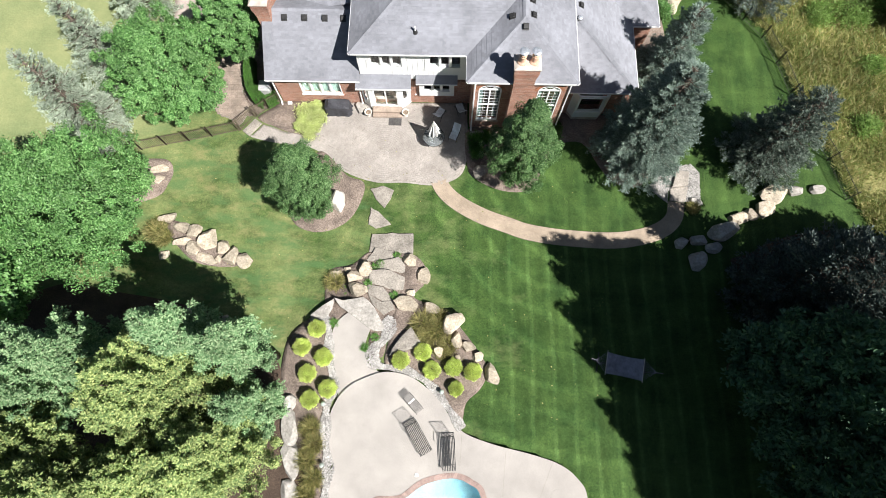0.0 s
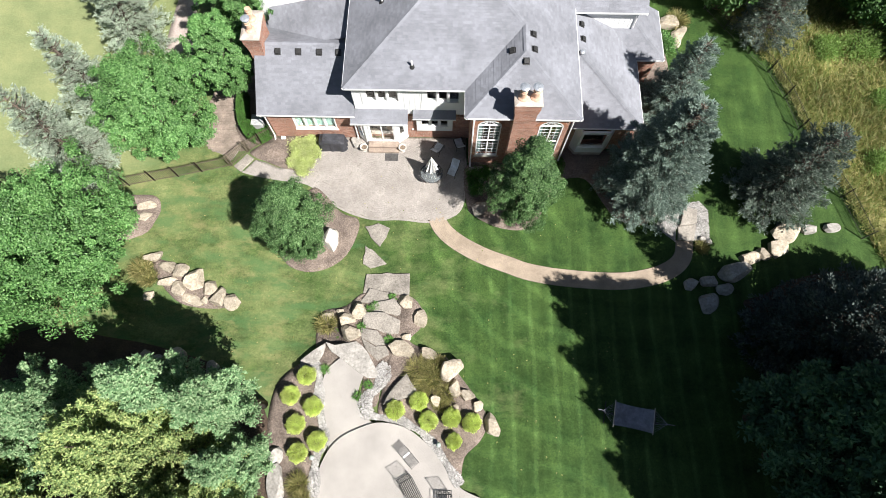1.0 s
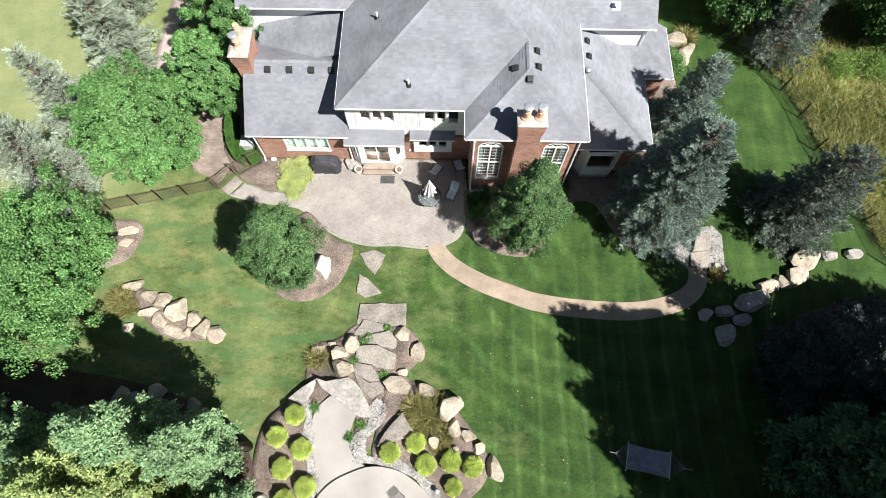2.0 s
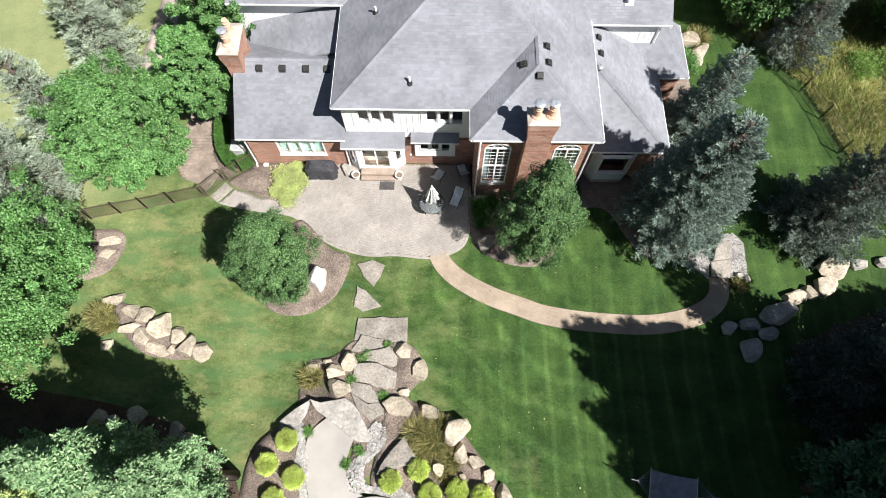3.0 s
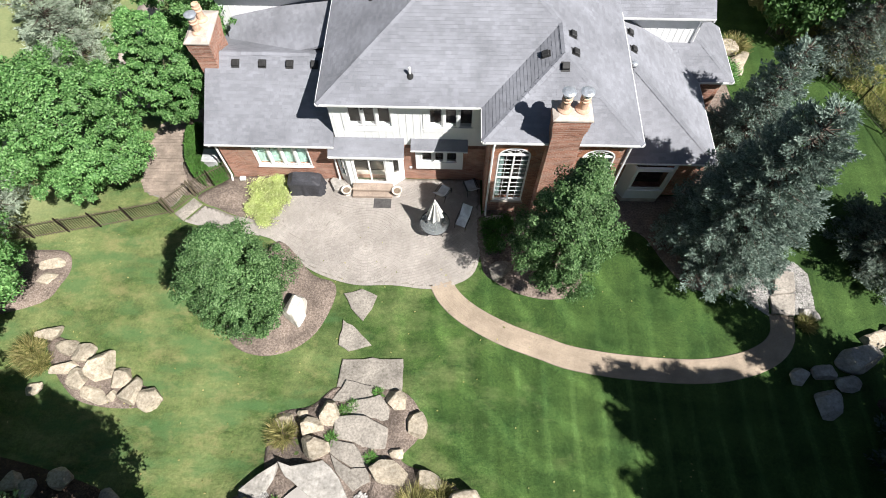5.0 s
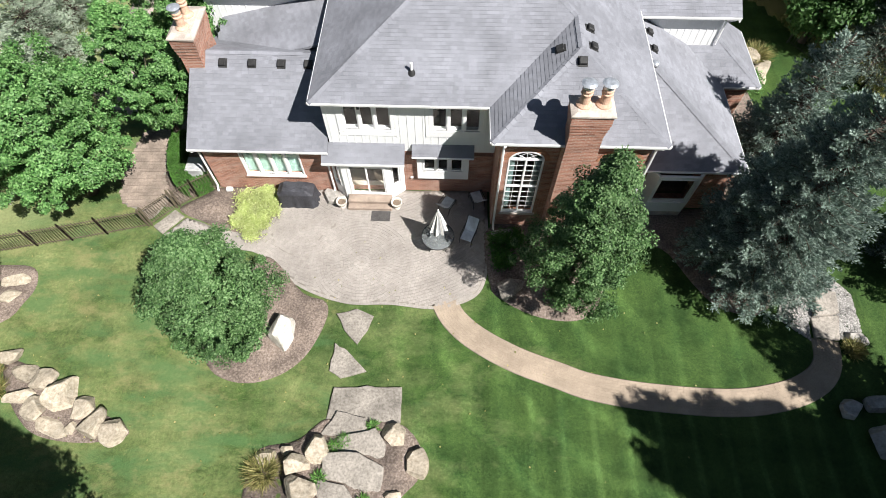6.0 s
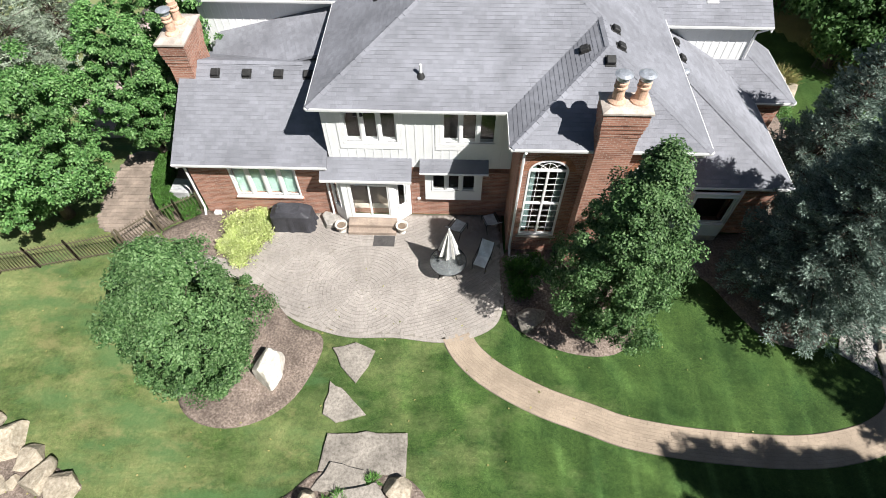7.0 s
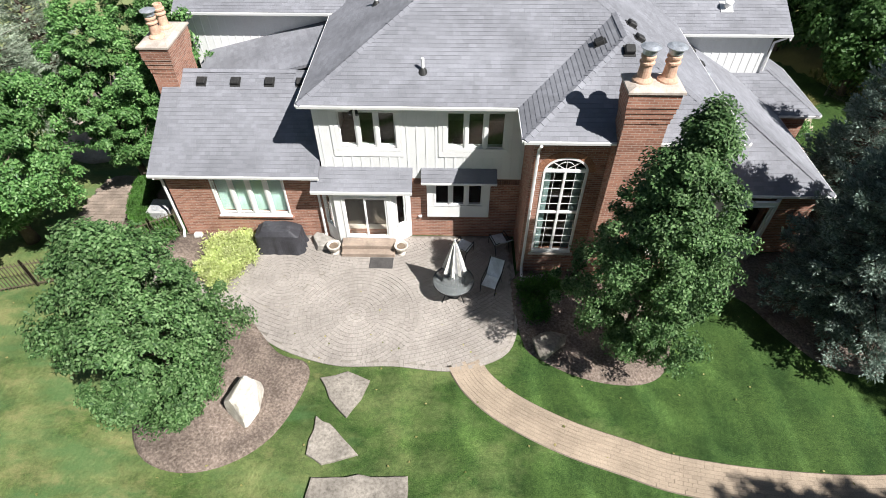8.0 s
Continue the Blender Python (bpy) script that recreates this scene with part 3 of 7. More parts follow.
def pool_terrace():
    bm = bmesh.new()
    ring = [bm.verts.new((x, y, DECK_Z)) for x, y in DECK]
    inner = [bm.verts.new((x, y, DECK_Z)) for x, y in POOL]
    es = [bm.edges.new((ring[i], ring[(i + 1) % len(ring)])) for i in range(len(ring))]
    ei = [bm.edges.new((inner[i], inner[(i + 1) % len(inner)])) for i in range(len(inner))]
    bmesh.ops.triangle_fill(bm, use_beauty=True, edges=es + ei)
    out = bmesh.ops.extrude_edge_only(bm, edges=[e for e in bm.edges if e.is_boundary])
    for v in out["geom"]:
        if isinstance(v, bmesh.types.BMVert):
            v.co.z -= 0.35
    deck = tagged(part("pool_deck", bm, CONCRETE, None, "pale broom-finished concrete pool deck with a rounded end"), "", "deck", "", "structure")
    # brick coping round the water
    n = len(POOL)
    cx, cy = sum(p[0] for p in POOL) / n, sum(p[1] for p in POOL) / n
    dense = smooth_loop(POOL[::2], 5)
    m = len(dense)
    for i in range(0, m, 2):
        a, b = dense[i], dense[(i + 2) % m]
        if max(a[1], b[1]) < -21.5:
            continue
        def out2(p, d):
            l = math.hypot(p[0] - cx, p[1] - cy)
            return (p[0] + (p[0] - cx) / l * d, p[1] + (p[1] - cy) / l * d)
        am, bm2 = (a[0] * 0.97 + b[0] * 0.03, a[1] * 0.97 + b[1] * 0.03), (a[0] * 0.03 + b[0] * 0.97, a[1] * 0.03 + b[1] * 0.97)
        part("coping_brick", prism(bmesh.new(), [out2(am, -0.04), out2(am, 0.26), out2(bm2, 0.26), out2(bm2, -0.04)], DECK_Z - 0.1, DECK_Z + 0.02), COPING, deck)
    w = bmesh.new()
    w.faces.new([w.verts.new((x, y, 0.70)) for x, y in POOL])
    tagged(part("pool_water", w, WATER, None, "clear blue swimming pool water"), "", "pool water", "", "structure")
    b = bmesh.new()
    lo, hi = [b.verts.new((x, y, -0.6)) for x, y in POOL], [b.verts.new((x, y, DECK_Z - 0.02)) for x, y in POOL]
    b.faces.new(lo)
    for i in range(n):
        b.faces.new((lo[i], lo[(i + 1) % n], hi[(i + 1) % n], hi[i]))
    tagged(part("pool_basin", b, BASIN, None, "pale aqua plaster pool basin"), "", "pool", "", "structure")
    walk_out = smooth_loop([(-1.34, -10.1), (-2.05, -10.75), (-2.28, -11.6), (-2.08, -12.9), (-1.72, -14.2), (-1.75, -14.9)], 6, False) + [(-1.0, -15.0), (0.5, -14.5), (0.95, -13.9)] + smooth_loop([(0.45, -13.42), (-0.20, -12.95), (-0.42, -12.2), (-0.3, -11.5), (-0.1, -10.95)], 6, False) + [(-0.35, -10.6), (-0.9, -10.3)]
    b = prism(bmesh.new(), walk_out, WALK_Z - 0.5, WALK_Z)
    tagged(part("walkway", b, CONCRETE, None, "smooth pale concrete walkway stepping up to the deck"), "", "walkway", "", "structure")


COPING = mottled("coping_brick_red", [(0.22, 0.15, 0.13), (0.32, 0.23, 0.20), (0.40, 0.30, 0.26)], 2.0, 20.0, 0.8, 0.3, 0.01, per_object=0.2)
BASIN = mottled("aqua_plaster", [(0.55, 0.82, 0.88), (0.62, 0.86, 0.91), (0.68, 0.89, 0.93)], 1.0, 10.0, 0.6)
WATER, _nt, _b = material("pool_water", 0.02, 0.0, 0.5)
_b.inputs["Base Color"].default_value = (0.75, 0.95, 1.0, 1)
_b.inputs["Transmission Weight"].default_value = 1.0
_b.inputs["IOR"].default_value = 1.33
bump(_nt, _b, noise_tex(_nt, 2.5, 2.0), 0.25, 0.03)

# ---- planting beds ----
drape("mulch_bed", smooth_loop([(-2.2, -1.55), (-1.2, -1.95), (-1.12, -2.8), (-1.7, -4.2), (-2.68, -5.0), (-3.9, -5.25), (-5.1, -4.8), (-5.7, -3.5), (-5.3, -1.7), (-4.3, -0.2), (-3.6, -0.1)], 5), 0.035, MULCH, "brown bark mulch bed round the patio tree", "mulch bed", 0.3, mound=0.10, rough=0.02)
drape("mulch_bed", smooth_loop([(5.25, -0.9), (5.9, -1.75), (7.2, -2.35), (8.55, -2.45), (9.4, -1.95), (9.9, -0.8), (10.8, 0.7), (12.4, 0.9), (13.4, -0.7), (14.2, -1.7), (15.6, -2.0), (16.6, -1.2), (17.6, 0.2), (18.2, 2.5), (18.3, 7.0), (18.0, 10.5), (16.0, 9.0), (15.2, 7.0), (15.2, 3.2), (11.0, 3.0), (10.9, 2.0), (5.5, 2.0)], 4), 0.03, MULCH, "shaded bark mulch bed along the house wall", "mulch bed", 0.45, mound=0.06, rough=0.02)
drape("mulch_bed", smooth_loop([(-6.5, 3.45), (-7.1, 3.1), (-8.1, 2.35), (-7.75, 1.98), (-7.1, 1.72), (-6.2, 1.36), (-5.2, 1.15), (-4.3, 1.5), (-3.9, 2.4), (-3.75, 3.4)], 4), 0.06, MULCH, "bark mulch bed under the golden shrub", "mulch bed", 0.3, mound=0.04, rough=0.02)
drape("mulch_bed", smooth_loop([(-2.55, -9.7), (-3.4, -10.3), (-4.6, -11.3), (-4.95, -12.7), (-4.9, -14.0), (-4.5, -15.6), (-3.2, -18.5), (-3.2, -21.0), (-2.3, -21.0), (-2.2, -17.5), (-2.35, -15.6), (-1.9, -14.3), (-2.4, -12.8), (-2.5, -11.6), (-2.3, -10.6), (-2.0, -9.9)], 4), 0.04, MULCH, "dark mulch bed with round lime shrubs", "mulch bed", 0.35, mound=0.05, rough=0.03)
drape("mulch_bed", smooth_loop([(1.4, -9.4), (2.7, -9.6), (4.2, -10.0), (4.9, -10.9), (5.9, -12.2), (6.4, -13.2), (6.0, -14.2), (5.2, -15.0), (4.9, -16.2), (3.95, -14.95), (2.85, -13.85), (1.4, -13.3), (0.7, -12.9), (0.9, -11.6), (1.0, -10.4)], 4), 0.04, MULCH, "mulch bed of lime shrubs and ornamental grass held by boulders", "mulch bed", 0.35, mound=0.06, rough=0.03)
drape("mulch_bed", smooth_loop([(-13.0, -4.6), (-12.2, -4.7), (-11.0, -5.3), (-9.5, -6.1), (-7.6, -6.9), (-7.6, -7.3), (-9.0, -7.5), (-10.6, -7.3), (-11.6, -6.7), (-12.6, -5.6)], 4), 0.03, MULCH, "mulch bed under a row of boulders", "mulch bed", 0.35, mound=0.05, rough=0.03)
drape("mulch_bed", smooth_loop([(-14.7, -0.55), (-13.5, -0.65), (-13.1, -1.4), (-13.3, -2.2), (-13.9, -3.1), (-16.5, -4.0), (-19.0, -5.0), (-19.5, -2.5), (-17.5, -0.8)], 4), 0.03, MULCH, "bare mulch ring under the big maple", "mulch bed", 0.4, mound=0.05, rough=0.03)
drape("mulch_bed", smooth_loop([(-9.0, 2.75), (-8.4, 2.45), (-7.6, 2.95), (-6.8, 3.5), (-6.6, 3.7), (-6.6, 9.0), (-8.6, 9.5), (-9.4, 6.0)], 4), 0.02, MULCH, "mulch strip beside the house", "mulch bed", 0.5, rough=0.02)
drape("mulch_bed", smooth_loop([(-20.0, -9.2), (-14.5, -9.2), (-9.5, -10.2), (-6.6, -11.5), (-4.9, -13.5), (-4.0, -17.0), (-3.4, -22.0), (-20.0, -24.0), (-26.0, -16.0)], 4), 0.02, SOIL, "needle-strewn soil under the pines, coloured extra dark for their shade", "mulch bed", 0.7, mound=0.06, rough=0.04)
drape("mulch_bed", smooth_loop([(20.8, -6.6), (22.0, -6.1), (23.5, -5.3), (26.5, -4.6), (30.0, -5.0), (33.0, -8.0), (33.0, -22.0), (27.5, -22.0), (25.6, -17.0), (24.5, -12.0), (22.0, -8.0)], 4), 0.02, SOIL, "needle-strewn soil under the spruces, coloured extra dark for their shade", "mulch bed", 0.7, mound=0.06, rough=0.04)
drape("mulch_bed", smooth_loop([(-3.0, -8.4), (-2.7, -7.5), (-1.4, -7.2), (-0.4, -6.4), (1.9, -6.5), (2.85, -7.4), (2.8, -8.3), (2.2, -9.2), (3.4, -9.7), (1.6, -10.2), (0.9, -11.0), (0.6, -12.6), (-0.3, -12.3), (-0.2, -11.2), (-1.4, -10.3), (-2.4, -11.0), (-2.9, -9.6)], 4), 0.03, MULCH, "mulch between the rock steps", "mulch bed", 0.25, mound=0.03, rough=0.03)
paver_patio()
brick_path()
pool_terrace()


# ---- house ----
EAVE, LOW, S = 5.62, 2.85, 0.5
house = thing("house", 4.0, 8.0, 0.0, "two-storey red brick house with white board siding and grey shingle roofs", "house")


def row_span(poly2, v):
    us = []
    for (u0, v0), (u1, v1) in zip(poly2, poly2[1:] + poly2[:1]):
        if (v0 - v) * (v1 - v) <= 0 and abs(v1 - v0) > 1e-6:
            us.append(u0 + (u1 - u0) * (v - v0) / (v1 - v0))
    return (min(us), max(us)) if len(us) >= 2 else None


def shingles(pts, seed):
    """Staggered tabs over one sloping roof face: a list of arrays of eight corners."""
    P = [Vector(p) for p in pts]
    n = (P[1] - P[0]).cross(P[2] - P[1])
    for k in range(len(P)):
        n = (P[(k + 1) % len(P)] - P[k]).cross(P[(k + 2) % len(P)] - P[(k + 1) % len(P)])
        if n.length > 0.01:
            break
    n = n.normalized() if n.z > 0 else -n.normalized()
    u = Vector((0, 0, 1)).cross(n).normalized()
    v = n.cross(u).normalized()
    if v.z < 0:
        u, v = -u, -v
    o = P[0]
    poly = [((p - o).dot(u), (p - o).dot(v)) for p in P]
    lo, hi = min(q[1] for q in poly), max(q[1] for q in poly)
    rng, tabs, r = np.random.default_rng(seed), [], lo - 0.02
    step = 0.145
    while r < hi - 0.03:
        span = row_span(poly, min(max(r + step / 2, lo + 0.01), hi - 0.01))
        if span:
            a = span[0] - 0.15 * rng.random()
            while a < span[1]:
                w = rng.uniform(0.16, 0.32)
                a0, a1 = max(a, span[0]), min(a + w - 0.002, span[1])
                if a1 - a0 > 0.03:
                    h0, h1 = 0.012 + 0.003 * rng.random(), 0.003
                    b0, b1 = r + 0.0015 * rng.random(), min(r + step + 0.01, hi)
                    top = [o + u * a0 + v * b0 + n * h0, o + u * a1 + v * b0 + n * h0, o + u * a1 + v * b1 + n * h1, o + u * a0 + v * b1 + n * h1]
                    tabs.append(top + [t - n * 0.022 for t in top])
                a += w
        r += step
    return tabs


TAB = [(0, 1, 2, 3), (0, 4, 5, 1), (1, 5, 6, 2), (3, 7, 4, 0)]


def roof(faces, caps, thick=0.10, single=False, seed=1, label=""):
    """A roof of sloping faces with shingles, and caps along its hips and ridges."""
    bm = bmesh.new()
    for f in faces:
        slab(bm, f, thick)
    r = part("roof", bm, SHINGLE, house, label)
    tabs = [t for k, f in enumerate(faces) for t in shingles(f, seed * 31 + k)]
    if single:
        for t in tabs:
            bm = bmesh.new()
            vs = [bm.verts.new(p) for p in t]
            for q in TAB:
                bm.faces.new([vs[i] for i in q])
            part("shingle", bm, SHINGLE, r)
    else:
        v = np.array([[tuple(p) for p in t] for t in tabs]).reshape(-1, 3)
        q = (np.arange(len(tabs))[:, None, None] * 8 + np.array(TAB)[None]).reshape(-1, 4)
        tagged(mesh_object("shingle_field", fast_mesh("shingle_field", v, q), SHINGLE, r), "overlapping grey asphalt shingles", "", "", "stuff")
    if caps:
        bm = bmesh.new()
        for a, b in caps:
            a, b = Vector(a), Vector(b)
            d = (b - a).normalized()
            side = d.cross(Vector((0, 0, 1))).normalized()
            n = max(1, int((b - a).length / 0.22))
            for k in range(n):
                p, q = a + (b - a) * (k / n), a + (b - a) * ((k + 1.15) / n)
                lift0, lift1 = 0.035, 0.022
                drop = Vector((0, 0, -0.055))
                w = 0.13
                vs = [p + side * w + drop + Vector((0, 0, lift0)), p + Vector((0, 0, lift0)), p - side * w + drop + Vector((0, 0, lift0)), q + side * w + drop + Vector((0, 0, lift1)), q + Vector((0, 0, lift1)), q - side * w + drop + Vector((0, 0, lift1))]
                vs = [bm.verts.new(x) for x in vs]
                bm.faces.new((vs[0], vs[1], vs[4], vs[3]))
                bm.faces.new((vs[1], vs[2], vs[5], vs[4]))
                bm.faces.new((vs[0], vs[2], vs[1]))
        tagged(part("hip_cap", bm, SHINGLE, r), "row of folded ridge shingles", "", "", "stuff")
    return r


def gutter(a, b, drop=0.085, label=""):
    """A white gutter and fascia along an eave."""
    a, b = Vector(a), Vector(b)
    d = (b - a).normalized()
    side = Vector((d.y, -d.x, 0))
    bm = bmesh.new()
    prof = [(-0.01, 0.012), (0.055, 0.012), (0.065, -0.002), (0.05, -drop), (-0.01, -drop)]
    r0, r1 = [bm.verts.new(a + side * s + Vector((0, 0, z - 0.03))) for s, z in prof], [bm.verts.new(b + side * s + Vector((0, 0, z - 0.03))) for s, z in prof]
    for k in range(5):
        bm.faces.new((r0[k], r1[k], r1[(k + 1) % 5], r0[(k + 1) % 5]))
    bm.faces.new(r0[::-1])
    bm.faces.new(r1)
    return part("gutter", bm, TRIM, house, label)


def wall(x0, y0, x1, y1, z0, z1, mat, openings=(), thick=0.25, label="", arches=()):
    """An upright wall from (x0, y0) to (x1, y1), its face on the right-hand side of that run, with openings (s0, s1, z0, z1)."""
    run = Vector((x1 - x0, y1 - y0, 0))
    L = run.length
    d = run.normalized()
    inw = Vector((-d.y, d.x, 0))
    m = Matrix(((d.x, inw.x, 0, x0), (d.y, inw.y, 0, y0), (0, 0, 1, 0), (0, 0, 0, 1)))
    bm = bmesh.new()
    cuts = sorted({0.0, L, *[v for o in openings for v in o[:2]]})
    for a, b in zip(cuts, cuts[1:]):
        spans = sorted((o[2], o[3]) for o in openings if o[0] < (a + b) / 2 < o[1])
        z = z0
        for p, q in spans + [(z1, z1)]:
            if p - z > 1e-4:
                box(bm, a, b, 0, thick, z, p)
            z = q
    for s0, s1, zs, zt in arches:
        # brick filling between a round head and the square opening, zs the spring line, zt the opening's top
        c, r, k = (s0 + s1) / 2, (s1 - s0) / 2, 14
        for sgn in (-1, 1):
            arc = [(c + sgn * r * math.cos(a), zs + (zt - 0.02 - zs) * math.sin(a)) for a in [math.pi / 2 * i / k for i in range(k + 1)]]
            corner = (c + sgn * r, zt)
            loop = arc + [(c, zt), corner]
            f, g = [bm.verts.new((s, 0, z)) for s, z in loop], [bm.verts.new((s, thick, z)) for s, z in loop]
            bm.faces.new(f)
            bm.faces.new(g[::-1])
            for i in range(len(loop)):
                bm.faces.new((f[i], f[(i + 1) % len(loop)], g[(i + 1) % len(loop)], g[i]))
    bmesh.ops.transform(bm, matrix=m, verts=bm.verts)
    bmesh.ops.remove_doubles(bm, verts=bm.verts, dist=1e-5)
    return part("wall", bm, mat, house, label)


def battens(x0, x1, y, z0, z1, gaps=()):
    """Upright white battens over siding, one part each."""
    x = x0 + 0.15
    while x < x1:
        for a, b in ((z0, z1),):
            cut = [g for g in gaps if g[0] - 0.05 < x < g[1] + 0.05]
            z = a
            for g in sorted(cut, key=lambda g: g[2]) + [(0, 0, b, b)]:
                if g[2] - z > 0.1:
                    part("batten", one_box(x - 0.025, x + 0.025, y - 0.012, y + 0.002, z, g[2], 0.004), WHITE, house)
                z = g[3]
        x += 0.30


def window(x0, x1, z0, z1, y, lites, depth=0.10, casing=0.11, bars=None, sill=True, label="white-framed window", blind=None, casing_mat=None, m=None):
    """A south-facing window: casing, sashes side by side, panes and sill; y is the wall's face."""
    bm = bmesh.new()
    c = casing
    for a in ((x0 - c, x1 + c, z1, z1 + c), (x0 - c, x1 + c, z0 - c, z0), (x0 - c, x0, z0, z1), (x1, x1 + c, z0, z1)):
        box(bm, a[0], a[1], y - 0.03, y + depth, a[2], a[3], 0.006)
    w = (x1 - x0) / lites
    for k in range(1, lites):
        box(bm, x0 + k * w - 0.045, x0 + k * w + 0.045, y - 0.012, y + depth, z0, z1, 0.005)
    win = part("window", bm, casing_mat or TRIM, house, label)
    for k in range(lites):
        a, b = x0 + k * w + (0.045 if k else 0), x0 + (k + 1) * w - (0.045 if k < lites - 1 else 0)
        s = bmesh.new()
        for q in ((a, b, z1 - 0.05, z1), (a, b, z0, z0 + 0.05), (a, a + 0.045, z0 + 0.05, z1 - 0.05), (b - 0.045, b, z0 + 0.05, z1 - 0.05)):
            box(s, q[0], q[1], y + 0.02, y + 0.07, q[2], q[3])
        if bars:
            nx, nz = bars
            for i in range(1, nx):
                xx = a + (b - a) * i / nx
                box(s, xx - 0.011, xx + 0.011, y + 0.03, y + 0.06, z0 + 0.05, z1 - 0.05)
            for j in range(1, nz):
                zz = z0 + (z1 - z0) * j / nz
                box(s, a + 0.045, b - 0.045, y + 0.032, y + 0.058, zz - 0.011, zz + 0.011)
        part("sash", s, TRIM, win)
        pane = part("pane", one_box(a + 0.02, b - 0.02, y + 0.043, y + 0.049, z0 + 0.02, z1 - 0.02), GLASS, win, "clear glass pane")
        pane.visible_shadow = False
    if sill:
        part("sill", one_box(x0 - c - 0.04, x1 + c + 0.04, y - 0.09, y + 0.03, z0 - c - 0.05, z0 - c + 0.002, 0.008), casing_mat or TRIM, win)
    if m:
        win.matrix_world = m
    if blind:
        part("blind", one_box(x0 + 0.02, x1 - 0.02, y + 0.16, y + 0.17, z0 + 0.02, z1 - 0.02), blind, win, "pale teal roller blind behind the glass")
    return win


# roof planes
W0, E0, Y0 = -1.53, 10.95, 3.20
YS, XS, YN = 1.55, 4.95, 17.0
half, mid = (E0 - XS) / 2, (W0 + E0) / 2
rise = (E0 - W0) / 2
A, B, C, D = (W0, Y0, EAVE), (XS, Y0, EAVE), (XS, YS, EAVE), (E0, YS, EAVE)
P = (E0 - half, YS + half, EAVE + S * half)
Q = (E0 - half, Y0 + half, EAVE + S * half)
R1, R2 = (mid, Y0 + rise, EAVE + S * rise), (mid, YN - rise, EAVE + S * rise)
EN, WN = (E0, YN, EAVE), (W0, YN, EAVE)
roof([[A, B, Q, R1], [B, C, P, Q], [C, D, P], [D, EN, R2, R1, Q, P], [A, R1, R2, WN], [WN, R2, EN]],
     [(A, R1), (C, P), (D, P), (P, Q), (Q, R1)], seed=1, label="grey shingle hip roof of the two-storey block")
for a, b in ((A, B), (C, D), (WN, A), (D, (E0, 8.6, EAVE)), ((XS, Y0, EAVE), (XS, YS, EAVE))):
    gutter(a, b)
# west wing
WX, WY, RY, WLOW, RZ = -6.88, 3.14, 6.62, 3.02, 4.86
WS = (RZ - WLOW) / (RY - WY)
roof([[(WX, WY, WLOW), (-1.3, WY, WLOW), (-1.3, RY, RZ), (WX, RY, RZ)], [(WX, RY, RZ), (-1.3, RY, RZ), (-1.3, 9.8, RZ - WS * (9.8 - RY)), (WX, 9.8, RZ - WS * (9.8 - RY))]],
     [((WX, RY, RZ), (-2.4, RY, RZ))], seed=2, label="grey shingle roof of the low west wing")
gutter((WX, WY, WLOW), (-1.3, WY, WLOW))
roof([[(-6.6, 9.85, 3.98), (-6.6, 7.0, 3.74), (-1.3, 7.0, 5.08), (-1.3, 9.85, 5.32)]], [], seed=3, label="weathered grey roof sloping down behind the wing")
roof([[(-7.4, 9.36, 5.7), (-1.0, 9.36, 5.7), (-1.0, 13.4, 7.7), (-7.4, 13.4, 7.7)], [(-7.4, 13.4, 7.7), (-1.0, 13.4, 7.7), (-1.0, 17.0, 5.9), (-7.4, 17.0, 5.9)]], [], seed=4, label="grey shingle roof over the rear block")
gutter((-7.4, 9.36, 5.7), (-1.45, 9.36, 5.7))
# east wing and garage side
SE = 0.58
EX, EY, GX, GY, GN = 15.13, 2.75, 16.78, 7.40, 11.0
TOPZ, TY = LOW + SE * (EX - E0), EY + 0.88 * (EX - E0)
NWY, NEX = 8.92, 14.68
d = NWY - GY
VAL = (EX - d, NWY, LOW + SE * d)
roof([[(E0, EY, LOW), (EX, EY, LOW), (E0, TY, TOPZ)], [(EX, EY, LOW), (EX, GY, LOW), VAL, (E0, NWY, TOPZ), (E0, TY, TOPZ)]],
     [((EX, EY, LOW), (E0, TY, TOPZ))], seed=5, label="grey shingle hip roof of the low east wing")
gutter((E0 + 0.05, EY, LOW), (EX, EY, LOW))
gutter((EX, EY, LOW), (EX, GY, LOW))
HIP = (NEX, GY + GX - NEX, LOW + SE * (GX - NEX))
roof([[(EX, GY, LOW), (GX, GY, LOW), HIP, (NEX, NWY, VAL[2]), VAL], [(GX, GY, LOW), (GX, GN, LOW), (NEX, GN, HIP[2]), HIP]],
     [((GX, GY, LOW), HIP)], seed=6, label="grey shingle roof over the garage side")
gutter((EX + 0.1, GY, LOW), (GX, GY, LOW))
gutter((GX, GY, LOW), (GX, GN, LOW))
NZ, NY = 5.41, 8.56
roof([[(9.5, NY, NZ), (15.10, NY, NZ), (15.10, NY + 4.2, NZ + 2.1), (9.5, NY + 4.2, NZ + 2.1)], [(9.5, NY + 4.2, NZ + 2.1), (15.10, NY + 4.2, NZ + 2.1), (15.10, NY + 8.4, NZ), (9.5, NY + 8.4, NZ)]],
     [], seed=7, label="grey shingle roof of the north-east upper block")
gutter((E0, NY, NZ), (15.10, NY, NZ))
part("rake_board", slab(bmesh.new(), [(15.06, NY, NZ - 0.11), (15.12, NY, NZ - 0.11), (15.12, NY + 4.2, NZ + 1.99), (15.06, NY + 4.2, NZ + 1.99)], 0.14), TRIM, house, "white gable edge board")

